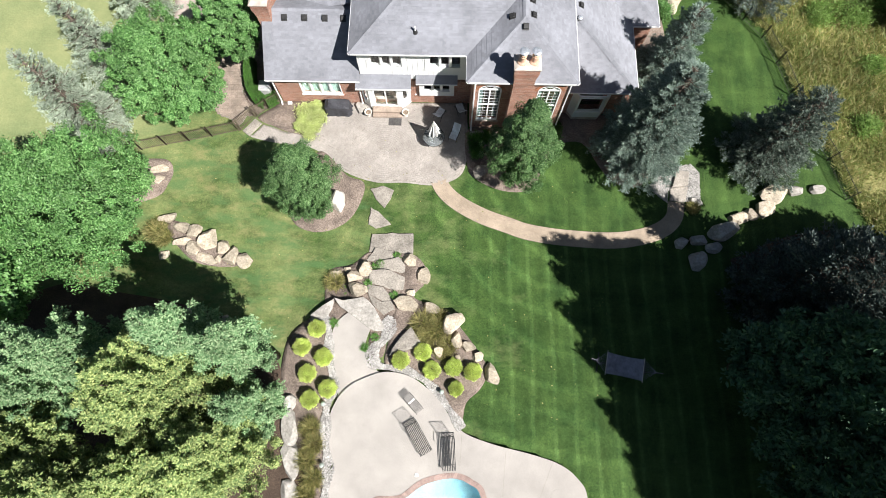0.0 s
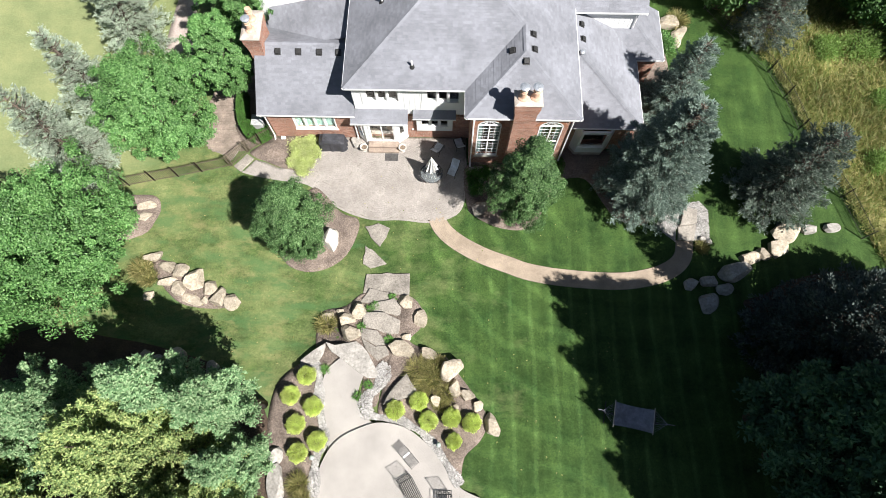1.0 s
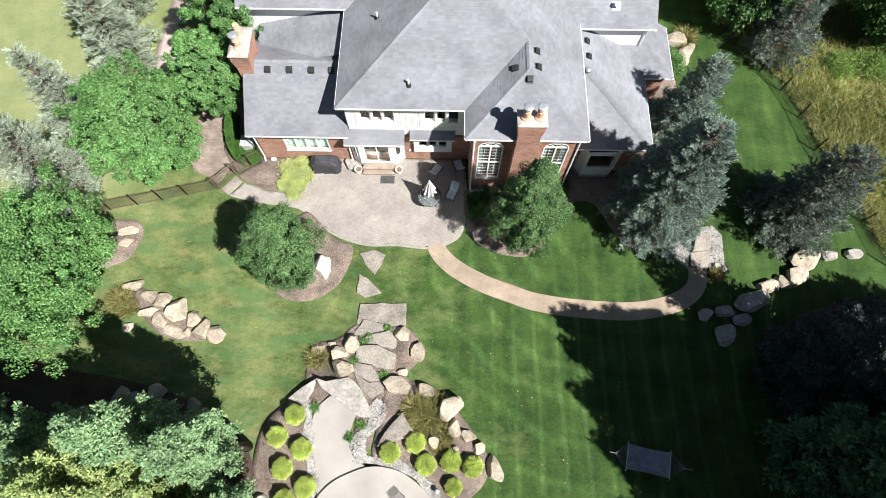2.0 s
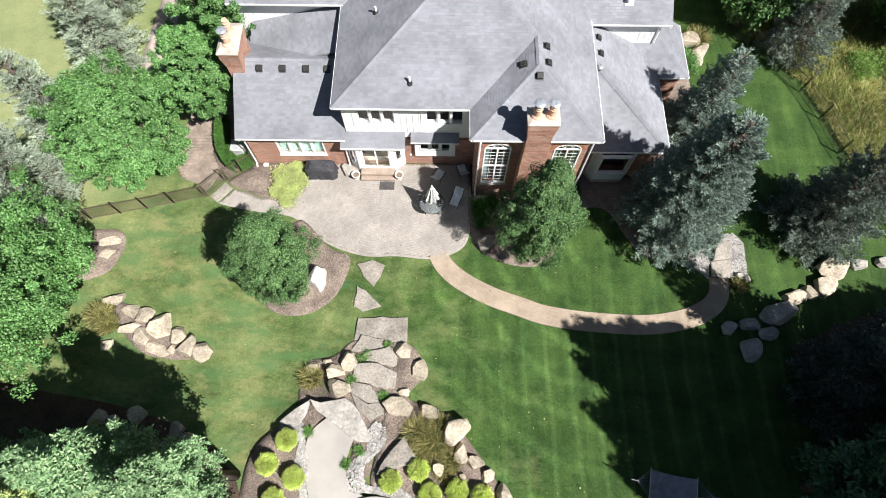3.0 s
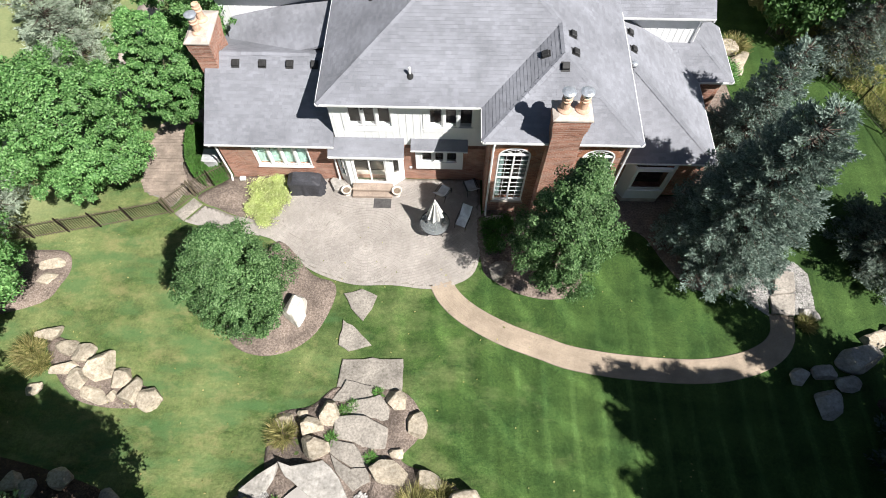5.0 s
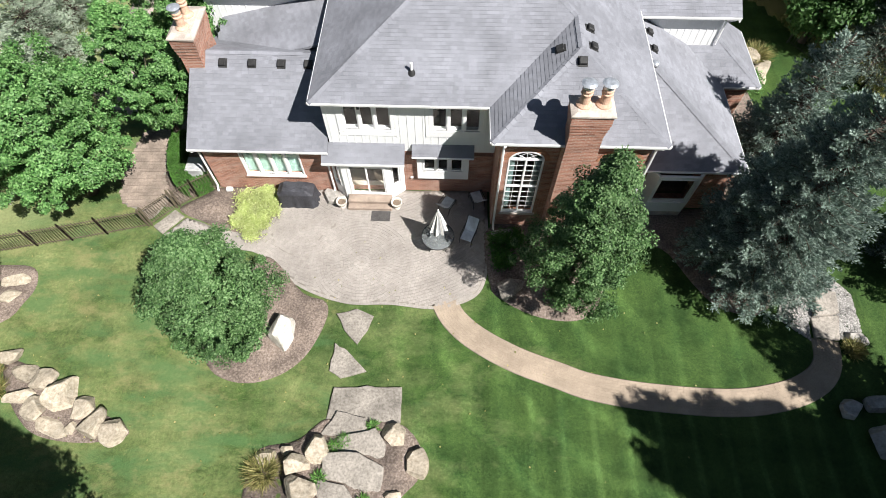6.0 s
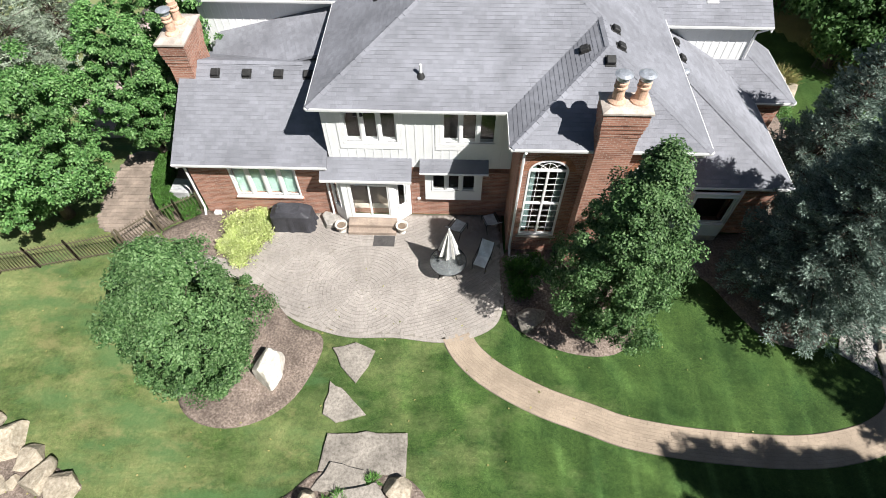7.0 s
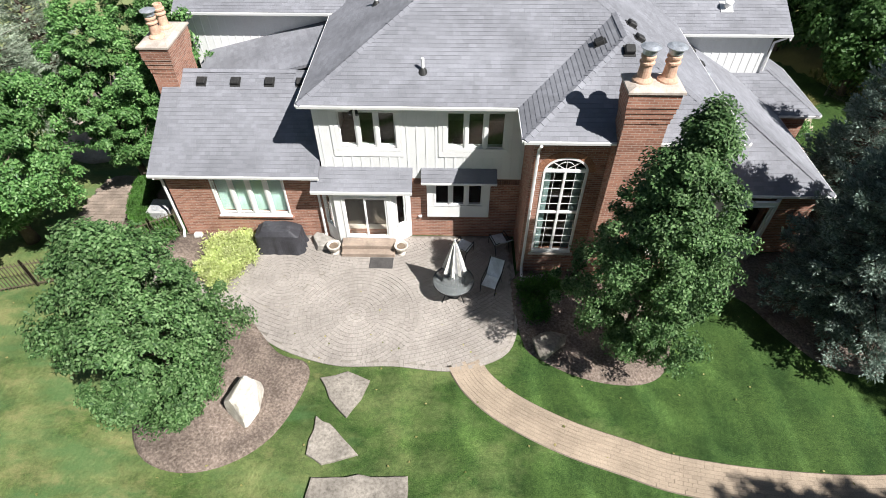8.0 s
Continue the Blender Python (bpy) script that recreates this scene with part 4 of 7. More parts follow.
# walls
BLIND = mottled("teal_blind", [(0.30, 0.42, 0.36), (0.36, 0.50, 0.43), (0.42, 0.56, 0.49)], 1.0, 20.0, 0.8)
WWIN = (-5.06, -2.68, 1.08, 2.68)
wall(-6.6, 3.5, -1.3, 3.5, -0.3, WLOW - 0.08, BRICK, [(WWIN[0] + 6.6, WWIN[1] + 6.6, WWIN[2], WWIN[3])])
window(*WWIN, 3.5, 4, casing=0.06, label="white four-light window with pale teal blinds", blind=BLIND)
part("brick_sill", one_box(WWIN[0] - 0.15, WWIN[1] + 0.15, 3.42, 3.52, 0.90, 0.965, 0.01), BRICK, house)
wall(-6.6, 9.85, -6.6, 3.75, -0.3, WLOW - 0.1, BRICK)
wall(-7.2, 9.85, -1.3, 9.85, 2.6, 5.62, WHITE, label="white board siding of the rear block")
battens(-7.1, -1.3, 9.85, 3.9, 5.6)
UW = [(-0.50, 1.26, 3.87, 5.17), (2.84, 4.64, 3.87, 5.17)]
wall(-1.25, 3.6, 5.3, 3.6, 2.65, EAVE - 0.1, WHITE, [(a + 1.25, b + 1.25, c, d) for a, b, c, d in UW], label="white board siding over the brick")
for w in UW:
    window(*w, 3.6, 3, casing=0.13, sill=False, label="white three-light upper window")
    for q in ((w[0] - 0.26, w[1] + 0.22, w[2] - 0.34, w[2] - 0.132), (w[0] - 0.26, w[0] - 0.132, w[2] - 0.13, w[3] + 0.13), (w[1] + 0.132, w[1] + 0.22, w[2] - 0.13, w[3] + 0.13)):
        part("casing", one_box(q[0], q[1], 3.575, 3.605, q[2], q[3], 0.006), TRIM, house, "broad white window board")
battens(-1.25, 5.2, 3.6, 2.66, EAVE - 0.1, [(a - 0.26, b + 0.22, c - 0.36, d + 0.15) for a, b, c, d in UW])
wall(-1.25, 12.0, -1.25, 3.85, 2.9, EAVE - 0.1, WHITE, label="white board siding over the wing roof")
BW = (2.28, 4.26, 1.15, 2.62)
wall(-1.3, 3.6, 5.3, 3.6, -0.3, 2.65, BRICK, [(0.05, 2.75, 0.3, 2.5), (BW[0] + 1.3, BW[1] + 1.3, BW[2], BW[3])])
wall(5.3, 3.6, 5.3, 2.15, -0.3, EAVE - 0.1, BRICK)
AW = [(5.66, 6.95), (8.98, 10.27)]
ZS, ZT, ZB = 4.32, 4.84, 1.0
wall(5.3, 1.9, 10.6, 1.9, -0.3, EAVE - 0.1, BRICK, [(a - 5.3, b - 5.3, ZB, ZT) for a, b in AW], arches=[(a - 5.3, b - 5.3, ZS, ZT) for a, b in AW])
wall(10.6, 2.15, 10.6, 12.0, -0.3, EAVE - 0.1, BRICK)
wall(10.6, 3.0, 14.9, 3.0, -0.3, LOW - 0.1, BRICK, [(0.9, 2.8, 0.7, 2.6)])
wall(14.9, 3.25, 14.9, 7.7, -0.3, LOW - 0.1, BRICK)
wall(14.9, 7.7, 16.5, 7.7, -0.3, LOW - 0.1, BRICK)
wall(16.5, 7.95, 16.5, 10.8, -0.3, LOW - 0.1, BRICK)
wall(16.5, 10.8, 14.68, 10.8, -0.3, LOW - 0.1, BRICK)
wall(10.85, NWY, NEX, NWY, 2.9, NZ - 0.06, WHITE, label="white board siding of the north-east block")
battens(11.0, NEX, NWY, 3.2, NZ - 0.08)
wall(NEX, NWY + 0.25, NEX, 16.4, 0.0, NZ - 0.06, WHITE)
bm = bmesh.new()
vs = [bm.verts.new(p) for p in ((NEX, NY + 0.3, NZ + 0.05), (NEX, NY + 8.1, NZ + 0.05), (NEX, NY + 4.2, NZ + 1.98), (NEX - 0.2, NY + 0.3, NZ + 0.05), (NEX - 0.2, NY + 8.1, NZ + 0.05), (NEX - 0.2, NY + 4.2, NZ + 1.98))]
for q in ((0, 1, 2), (5, 4, 3), (0, 3, 4, 1), (1, 4, 5, 2), (2, 5, 3, 0)):
    bm.faces.new([vs[i] for i in q])
part("gable", bm, WHITE, house, "white boarded gable end")
# plain walls and floors that close the house
wall(NEX, 16.7, -7.2, 16.7, -0.3, NZ - 0.05, BRICK)
wall(-7.2, 16.7, -7.2, 10.1, -0.3, 5.6, BRICK)
part("floor", one_box(-6.5, 14.6, 3.9, 10.3, 0.0, 0.28), FLOORWOOD, house, "dark wooden interior floor")
part("floor", one_box(5.5, 10.5, 2.2, 3.9, 0.0, 0.28), FLOORWOOD, house, "dark wooden interior floor")
# inner surfaces coloured dark so the rooms look unlit behind the glass
part("floor", one_box(-1.1, 5.2, 3.9, 10.3, 2.7, 2.95), ROOM, house, "upper floor in dark grey, as in an unlit room")
part("partition", one_box(-6.4, 14.6, 6.4, 6.5, 0.28, 2.65), ROOM, house, "inner wall in dark grey, as in an unlit room")
part("partition", one_box(-1.1, 10.5, 6.6, 6.7, 2.95, 5.3), ROOM, house, "inner wall in dark grey, as in an unlit room")
part("inner_ceiling", one_box(-6.4, 14.6, 3.9, 7.2, 2.66, 2.69), ROOM, house, "ceiling in dark grey, as in an unlit room")
part("inner_ceiling", one_box(-1.1, 10.5, 3.9, 10.2, 5.42, 5.48), ROOM, house, "ceiling in dark grey, as in an unlit room")
part("inner_ceiling", one_box(5.6, 10.5, 2.2, 3.9, 5.42, 5.48), ROOM, house, "ceiling in dark grey, as in an unlit room")
# bay with the sliding door
wall(-1.5, 3.6, -0.92, 3.08, 0.0, 2.58, WHITE, [(0.17, 0.60, 0.75, 2.2)], 0.12, "white panelled bay side")
wall(-0.92, 3.08, 1.0, 3.08, 0.0, 2.58, WHITE, [(0.24, 1.80, 0.36, 2.24)], 0.12, "white panelled bay front")
wall(1.0, 3.08, 1.6, 3.6, 0.0, 2.58, WHITE, [(0.17, 0.60, 0.75, 2.2)], 0.12, "white panelled bay side")
for (xa, ya, xb, yb) in ((-1.5, 3.6, -0.92, 3.08), (1.0, 3.08, 1.6, 3.6)):
    d = Vector((xb - xa, yb - ya, 0)).normalized()
    inw = Vector((-d.y, d.x, 0))
    window(0.20, 0.57, 0.78, 2.17, 0.0, 1, casing=0.03, sill=False, label="narrow bay side window", m=Matrix(((d.x, inw.x, 0, xa), (d.y, inw.y, 0, ya), (0, 0, 1, 0), (0, 0, 0, 1))))
bm = bmesh.new()
for q in ((-0.68, 0.88, 2.19, 2.24), (-0.68, 0.88, 0.36, 0.41), (-0.68, -0.63, 0.41, 2.19), (0.83, 0.88, 0.41, 2.19)):
    box(bm, q[0], q[1], 3.06, 3.17, q[2], q[3], 0.006)
door = part("sliding_door", bm, TRIM, house, "white sliding glass patio door")
for a, b, y in ((-0.63, 0.13, 3.12), (0.07, 0.83, 3.08)):
    s = bmesh.new()
    for q in ((a, b, 2.12, 2.19), (a, b, 0.41, 0.49), (a, a + 0.06, 0.49, 2.12), (b - 0.06, b, 0.49, 2.12)):
        box(s, q[0], q[1], y, y + 0.035, q[2], q[3], 0.004)
    part("door_panel", s, TRIM, door)
    part("pane", one_box(a + 0.05, b - 0.05, y + 0.014, y + 0.02, 0.48, 2.13), GLASS, door, "clear glass pane").visible_shadow = False
part("door_handle", one_box(0.10, 0.125, 3.04, 3.07, 1.15, 1.40, 0.005), STEEL, door, "brushed metal pull")
roof([[(-1.58, 2.90, 2.64), (1.73, 2.90, 2.64), (1.73, 3.6, 3.09), (-1.58, 3.6, 3.09)]], [], 0.08, True, 8, "small grey shingle roof over the bay door")
gutter((-1.58, 2.90, 2.64), (1.73, 2.90, 2.64), 0.10)
roof([[(2.02, 3.16, 2.84), (4.49, 3.16, 2.84), (4.49, 3.6, 3.08), (2.02, 3.6, 3.08)]], [], 0.07, True, 9, "small grey shingle roof over the box window")
gutter((2.02, 3.16, 2.84), (4.49, 3.16, 2.84), 0.06)
STEPSTONE = mottled("tan_step_stone", [(0.24, 0.18, 0.14), (0.31, 0.245, 0.195), (0.37, 0.30, 0.245)], 1.5, 25.0, 0.85, 0.3, 0.008)
part("step", one_box(-0.82, 1.06, 2.44, 3.08, -0.05, 0.18, 0.015), STEPSTONE, house, "tan stone door step")
part("step", one_box(-0.82, 1.06, 2.68, 3.08, 0.182, 0.345, 0.015), STEPSTONE, house, "tan stone door step")
# box window
bm = bmesh.new()
for q in ((2.18, 4.31, 3.42, 3.62, 2.60, 2.80), (2.18, 4.31, 3.42, 3.62, 1.09, 1.62), (2.18, 2.44, 3.42, 3.62, 1.62, 2.60), (4.06, 4.31, 3.42, 3.62, 1.62, 2.60)):
    box(bm, *q, 0.008)
part("window_box", bm, TRIM, house, "white projecting window surround")
window(2.45, 4.05, 1.62, 2.60, 3.43, 3, casing=0.02, sill=False, label="white three-light box window")
part("light", one_box(1.86, 1.98, 3.52, 3.6, 0.95, 1.02, 0.01), TRIM, house, "small white wall outlet")


def arched_window(x0, x1, tag):
    c, r = (x0 + x1) / 2, (x1 - x0) / 2
    y, hgt = 1.9, ZT - 0.02 - ZS
    bm = bmesh.new()
    # frame round the head and down the sides
    outer = [(x0, ZB)] + [(c - r * math.cos(a), ZS + hgt * math.sin(a)) for a in [math.pi * i / 20 for i in range(21)]] + [(x1, ZB)]
    inner = [(c + (x - c) * (1 - 0.06 / r), z if z <= ZB else (ZS + (z - ZS) * (1 - 0.075 / hgt) if z > ZS else z)) for x, z in outer]
    for i in range(len(outer) - 1):
        for ya, yb in ((y - 0.02, y + 0.09),):
            vs = [bm.verts.new(v) for v in ((outer[i][0], ya, outer[i][1]), (outer[i + 1][0], ya, outer[i + 1][1]), (inner[i + 1][0], ya, inner[i + 1][1]), (inner[i][0], ya, inner[i][1]),
                                             (outer[i][0], yb, outer[i][1]), (outer[i + 1][0], yb, outer[i + 1][1]), (inner[i + 1][0], yb, inner[i + 1][1]), (inner[i][0], yb, inner[i][1]))]
            for f in ((0, 1, 2, 3), (7, 6, 5, 4), (3, 2, 6, 7), (0, 4, 5, 1)):
                bm.faces.new([vs[k] for k in f])
    box(bm, x0, x1, y - 0.03, y + 0.09, ZB - 0.02, ZB + 0.09, 0.006)
    box(bm, x0 + 0.03, x1 - 0.03, y + 0.005, y + 0.08, ZS - 0.045, ZS + 0.045, 0.006)
    zm = ZB + 0.52 * (ZS - ZB)
    box(bm, x0 + 0.03, x1 - 0.03, y + 0.005, y + 0.08, zm - 0.035, zm + 0.035, 0.006)
    box(bm, c - 0.035, c + 0.035, y - 0.010, y + 0.08, ZB, ZS, 0.006)
    win = part("window", bm, TRIM, house, "tall arched white window with small panes")
    for xa, xb in ((x0 + 0.07, c - 0.035), (c + 0.035, x1 - 0.07)):
        for za, zb, rows in ((ZB + 0.09, zm - 0.05, 5), (zm + 0.05, ZS - 0.06, 5)):
            s = bmesh.new()
            for i in range(1, 2):
                xx = xa + (xb - xa) * i / 2
                box(s, xx - 0.006, xx + 0.006, y + 0.028, y + 0.038, za, zb)
            for j in range(1, rows):
                zz = za + (zb - za) * j / rows
                box(s, xa, xb, y + 0.026, y + 0.037, zz - 0.006, zz + 0.006)
            part("muntin", s, TRIM, win, "white glazing bars")
            part("pane", one_box(xa - 0.01, xb + 0.01, y + 0.042, y + 0.048, za - 0.01, zb + 0.01), GLASS, win, "clear glass pane").visible_shadow = False
    s = bmesh.new()
    for a in (0.25, 0.5, 0.75):
        tube(s, [(c, y + 0.025, ZS + 0.05), (c - (r - 0.05) * math.cos(a * math.pi), y + 0.025, ZS + (hgt - 0.05) * math.sin(a * math.pi))], 0.010, 4)
    tube(s, [(c - 0.27 * math.cos(math.pi * i / 10), y + 0.025, ZS + 0.05 + 0.27 * math.sin(math.pi * i / 10)) for i in range(11)], 0.010, 4)
    part("fan_bars", s, TRIM, win, "white fanlight bars")
    g = bmesh.new()
    arc = [(c - (r - 0.04) * math.cos(math.pi * i / 16), ZS + (hgt - 0.04) * math.sin(math.pi * i / 16)) for i in range(17)]
    f, b = [g.verts.new((x, y + 0.042, z)) for x, z in arc], [g.verts.new((x, y + 0.048, z)) for x, z in arc]
    g.faces.new(f)
    g.faces.new(b[::-1])
    for i in range(17):
        g.faces.new((f[i], f[(i + 1) % 17], b[(i + 1) % 17], b[i]))
    part("pane", g, GLASS, win, "clear fanlight pane").visible_shadow = False
    # brick soldier arch, proud of the wall
    for i in range(22):
        a0, a1 = math.pi * (i + 0.06) / 22, math.pi * (i + 0.94) / 22
        s = bmesh.new()
        pts = [(c - (r + e) * math.cos(a), ZS + (hgt + e) * math.sin(a)) for e, a in ((0.005, a0), (0.20, a0), (0.20, a1), (0.005, a1))]
        f, b = [s.verts.new((x, y - 0.018, z)) for x, z in pts], [s.verts.new((x, y + 0.02, z)) for x, z in pts]
        s.faces.new(f)
        for k in range(4):
            s.faces.new((f[k], b[k], b[(k + 1) % 4], f[(k + 1) % 4]))
        part("arch_brick", s, ARCHBRICK, win)
    part("sill", one_box(x0 - 0.08, x1 + 0.08, y - 0.08, y + 0.05, ZB - 0.10, ZB - 0.022, 0.01), LIMESTONE, win)
    part("curtain", one_box(x0 + 0.05, x0 + 0.28, y + 0.2, y + 0.24, ZB, ZS, 0.01), CURTAIN, win, "pale curtain behind the glass")
    part("curtain", one_box(x1 - 0.28, x1 - 0.05, y + 0.2, y + 0.24, ZB, ZS, 0.01), CURTAIN, win, "pale curtain behind the glass")


ARCHBRICK = mottled("arch_brick", [(0.24, 0.10, 0.06), (0.36, 0.17, 0.10), (0.44, 0.23, 0.14)], 2.0, 25.0, 0.85, 0.3, 0.008, per_object=0.15)
CURTAIN = mottled("pale_curtain", [(0.10, 0.15, 0.14), (0.15, 0.21, 0.20), (0.20, 0.27, 0.255)], 1.0, 12.0, 0.9)
for k, (a, b) in enumerate(AW):
    arched_window(a, b, k)


def soldier_course(x0, x1, y, z):
    x = x0
    while x < x1:
        part("soldier_brick", one_box(x + 0.004, x + 0.071, y - 0.016, y + 0.03, z - 0.10, z + 0.10), ARCHDARK, house)
        x += 0.075


ARCHDARK = mottled("dark_soldier_brick", [(0.10, 0.055, 0.045), (0.16, 0.085, 0.065), (0.21, 0.12, 0.09)], 2.0, 25.0, 0.85, 0.3, 0.008, per_object=0.2)
soldier_course(5.32, 7.45, 1.9, EAVE - 0.32)
soldier_course(8.55, 10.58, 1.9, EAVE - 0.32)
soldier_course(1.75, 5.25, 3.6, 2.53)


def flue(x, y, z, h, parent, hood):
    bm = bmesh.new()
    lathe(bm, [(0.27, z - 0.03), (0.25, z + 0.08), (0.165, z + 0.16), (0.145, z + h * 0.58), (0.185, z + h * 0.61), (0.185, z + h * 0.66), (0.15, z + h * 0.69), (0.15, z + h * 0.76), (0.18, z + h * 0.78), (0.18, z + h * 0.84), (0.15, z + h * 0.87), (0.15, z + h), (0.11, z + h), (0.11, z + h - 0.05)], 18, x, y)
    f = part("flue", bm, CLAY, parent, "terracotta chimney pot")
    if hood:
        s = bmesh.new()
        lathe(s, [(0.17, z + h * 0.90), (0.17, z + h + 0.06), (0.245, z + h + 0.065), (0.245, z + h + 0.085), (0.15, z + h + 0.13), (0.01, z + h + 0.14)], 22, x, y)
        part("flue_cap", s, STEEL, f, "shiny metal flue cap")


def chimney(x0, x1, y0, y1, z0, zc, flues, label):
    """A brick stack that widens in corbelled courses under a pale cap."""
    bm = bmesh.new()
    i = 0.09
    box(bm, x0 + i, x1 - i, y0 + i, y1 - (0 if y1 < 3 else i), z0, zc - 0.95)
    for k in range(4):
        e = i * (1 - (k + 1) / 4)
        box(bm, x0 + e, x1 - e, y0 + e, y1 - (0 if y1 < 3 else e), zc - 0.95 + 0.16 * k + 0.001 * k, zc - 0.95 + 0.16 * (k + 1))
    box(bm, x0, x1, y0, y1, zc - 0.31, zc - 0.06)
    c = part("chimney", bm, BRICK, house, label)
    s = bmesh.new()
    lo, hi = [], []
    for x, y in ((x0 - 0.05, y0 - 0.05), (x1 + 0.05, y0 - 0.05), (x1 + 0.05, y1 + 0.05), (x0 - 0.05, y1 + 0.05)):
        lo.append((x, y))
    cx, cy = (x0 + x1) / 2, (y0 + y1) / 2
    r = [[s.verts.new((cx + (x - cx) * k, cy + (y - cy) * k, z)) for x, y in lo] for k, z in ((1, zc - 0.06), (1, zc), (0.72, zc + 0.09))]
    for a, b in zip(r, r[1:]):
        for k in range(4):
            s.faces.new((a[k], a[(k + 1) % 4], b[(k + 1) % 4], b[k]))
    s.faces.new(r[0][::-1])
    s.faces.new(r[-1])
    part("chimney_cap", s, LIMESTONE, c, "pale mortar cap")
    for x, y, hood in flues:
        flue(x, y, zc + 0.05, 0.82, c, hood)


chimney(7.32, 8.62, 1.28, 2.12, -0.3, 7.25, [(7.67, 1.68, True), (8.29, 1.70, True)], "tall corbelled red brick chimney on the garden wall")
chimney(-7.12, -6.18, 5.9, 7.75, -0.3, 6.0, [(-6.65, 6.45, True), (-6.65, 7.15, False)], "wide red brick chimney beside the west wing")


def vent(x, y, z, slope, along, h=0.12):
    """A small black box vent on a roof; along: turn of its down-slope side."""
    bm = bmesh.new()
    box(bm, -0.17, 0.17, -0.20, 0.18, -0.03, 0.015, 0.004)
    box(bm, -0.14, 0.14, -0.14, 0.12, 0.0, h, 0.02)
    bmesh.ops.transform(bm, matrix=pose(x, y, z, 0, 0, along) @ pose(0, 0, 0, math.degrees(math.atan(slope)), 0, 0), verts=bm.verts)
    part("roof_vent", bm, BLACKMETAL, house, "black box roof vent")


for x in (-5.56, -4.40, -3.23, -2.16):
    vent(x, 6.20, WLOW + WS * (6.20 - WY) + 0.015, WS, 0)
vent(7.30, 4.80, EAVE + S * (7.30 - XS) + 0.015, S, -90)
vent(8.36, 5.74, EAVE + S * (E0 - 8.36) + 0.015, S, 90)
vent(8.40, 4.83, EAVE + S * (E0 - 8.40) + 0.015, S, 90)
vent(7.97, 4.10, EAVE + S * (4.10 - YS) + 0.015, S, 0, 0.16)
vent(11.42, 8.05, LOW + SE * (EX - 11.42) + 0.015, SE, 90)
vent(11.46, 7.08, LOW + SE * (EX - 11.46) + 0.015, SE, 90)
bm = bmesh.new()
tube(bm, [(2.12, 4.25, 6.05), (2.12, 4.25, 6.55)], 0.05, 12)
vp = part("vent_pipe", bm, TRIM, house, "white plumbing vent pipe")
bm = bmesh.new()
lathe(bm, [(0.17, 6.08), (0.09, 6.22), (0.06, 6.26)], 14, 2.12, 4.25)
part("flashing", bm, BLACKMETAL, vp, "dark rubber flashing")
bm = bmesh.new()
lathe(bm, [(0.16, -0.02), (0.16, 0.05), (0.13, 0.10), (0.02, 0.12)], 16)
bmesh.ops.transform(bm, matrix=pose(11.33, 6.10, LOW + SE * (EX - 11.33) + 0.05), verts=bm.verts)
part("roof_vent", bm, STEEL, house, "pale round roof vent", True)


bm = bmesh.new()
tube(bm, [(0.40, 7.97, 6.50), (0.40, 7.97, 6.95)], 0.05, 12)
vp = part("vent_pipe", bm, TRIM, house, "white plumbing vent pipe")
part("flashing", lathe(bmesh.new(), [(0.17, 6.52), (0.09, 6.66), (0.06, 6.70)], 14, 0.40, 7.97), BLACKMETAL, vp, "dark rubber flashing")
bm = bmesh.new()
box(bm, -0.22, 0.22, -0.24, 0.24, -0.02, 0.02, 0.004)
lathe(bm, [(0.10, 0.0), (0.10, 0.22), (0.15, 0.23), (0.15, 0.29), (0.02, 0.34)], 14)
bmesh.ops.transform(bm, matrix=pose(12.86, 9.57, NZ + 0.5 * (9.57 - NY) + 0.02) @ pose(0, 0, 0, 26, 0, 0), verts=bm.verts)
part("roof_vent", bm, TRIM, house, "white capped roof vent")


def downspout(pts):
    bm = bmesh.new()
    tube(bm, pts, 0.045, 6)
    part("downspout", bm, TRIM, house)


downspout([(5.42, 1.50, EAVE - 0.15), (5.42, 1.80, EAVE - 0.5), (5.42, 1.83, 0.3), (5.42, 1.55, 0.1)])
downspout([(-6.72, 3.12, WLOW - 0.15), (-6.66, 3.42, WLOW - 0.4), (-6.66, 3.42, 0.3), (-6.62, 3.2, 0.12)])
downspout([(-1.45, 2.92, 2.52), (-1.5, 3.42, 2.3), (-1.5, 3.42, 0.25), (-1.45, 3.2, 0.1)])
downspout([(10.75, 1.55, EAVE - 0.15), (10.68, 1.84, EAVE - 0.5), (10.68, 1.84, 0.2)])
downspout([(14.95, 8.60, NZ - 0.15), (14.72, 8.86, NZ - 0.45), (14.72, 8.86, 3.85)])
# floodlight under the eave
bm = bmesh.new()
lathe(bm, [(0.05, 0), (0.05, 0.03)], 10, 0.08, 3.45)
bmesh.ops.translate(bm, verts=bm.verts, vec=(0, 0, 5.36))
fl = part("floodlight", bm, BLACKMETAL, house, "dark twin eave floodlight")
for dx in (-0.09, 0.09):
    s = bmesh.new()
    tube(s, [(0.08 + dx * 0.4, 3.45, 5.36), (0.08 + dx, 3.38, 5.28), (0.08 + dx * 1.3, 3.30, 5.22)], [0.02, 0.05, 0.06], 10)
    part("lamp_head", s, BLACKMETAL, fl)
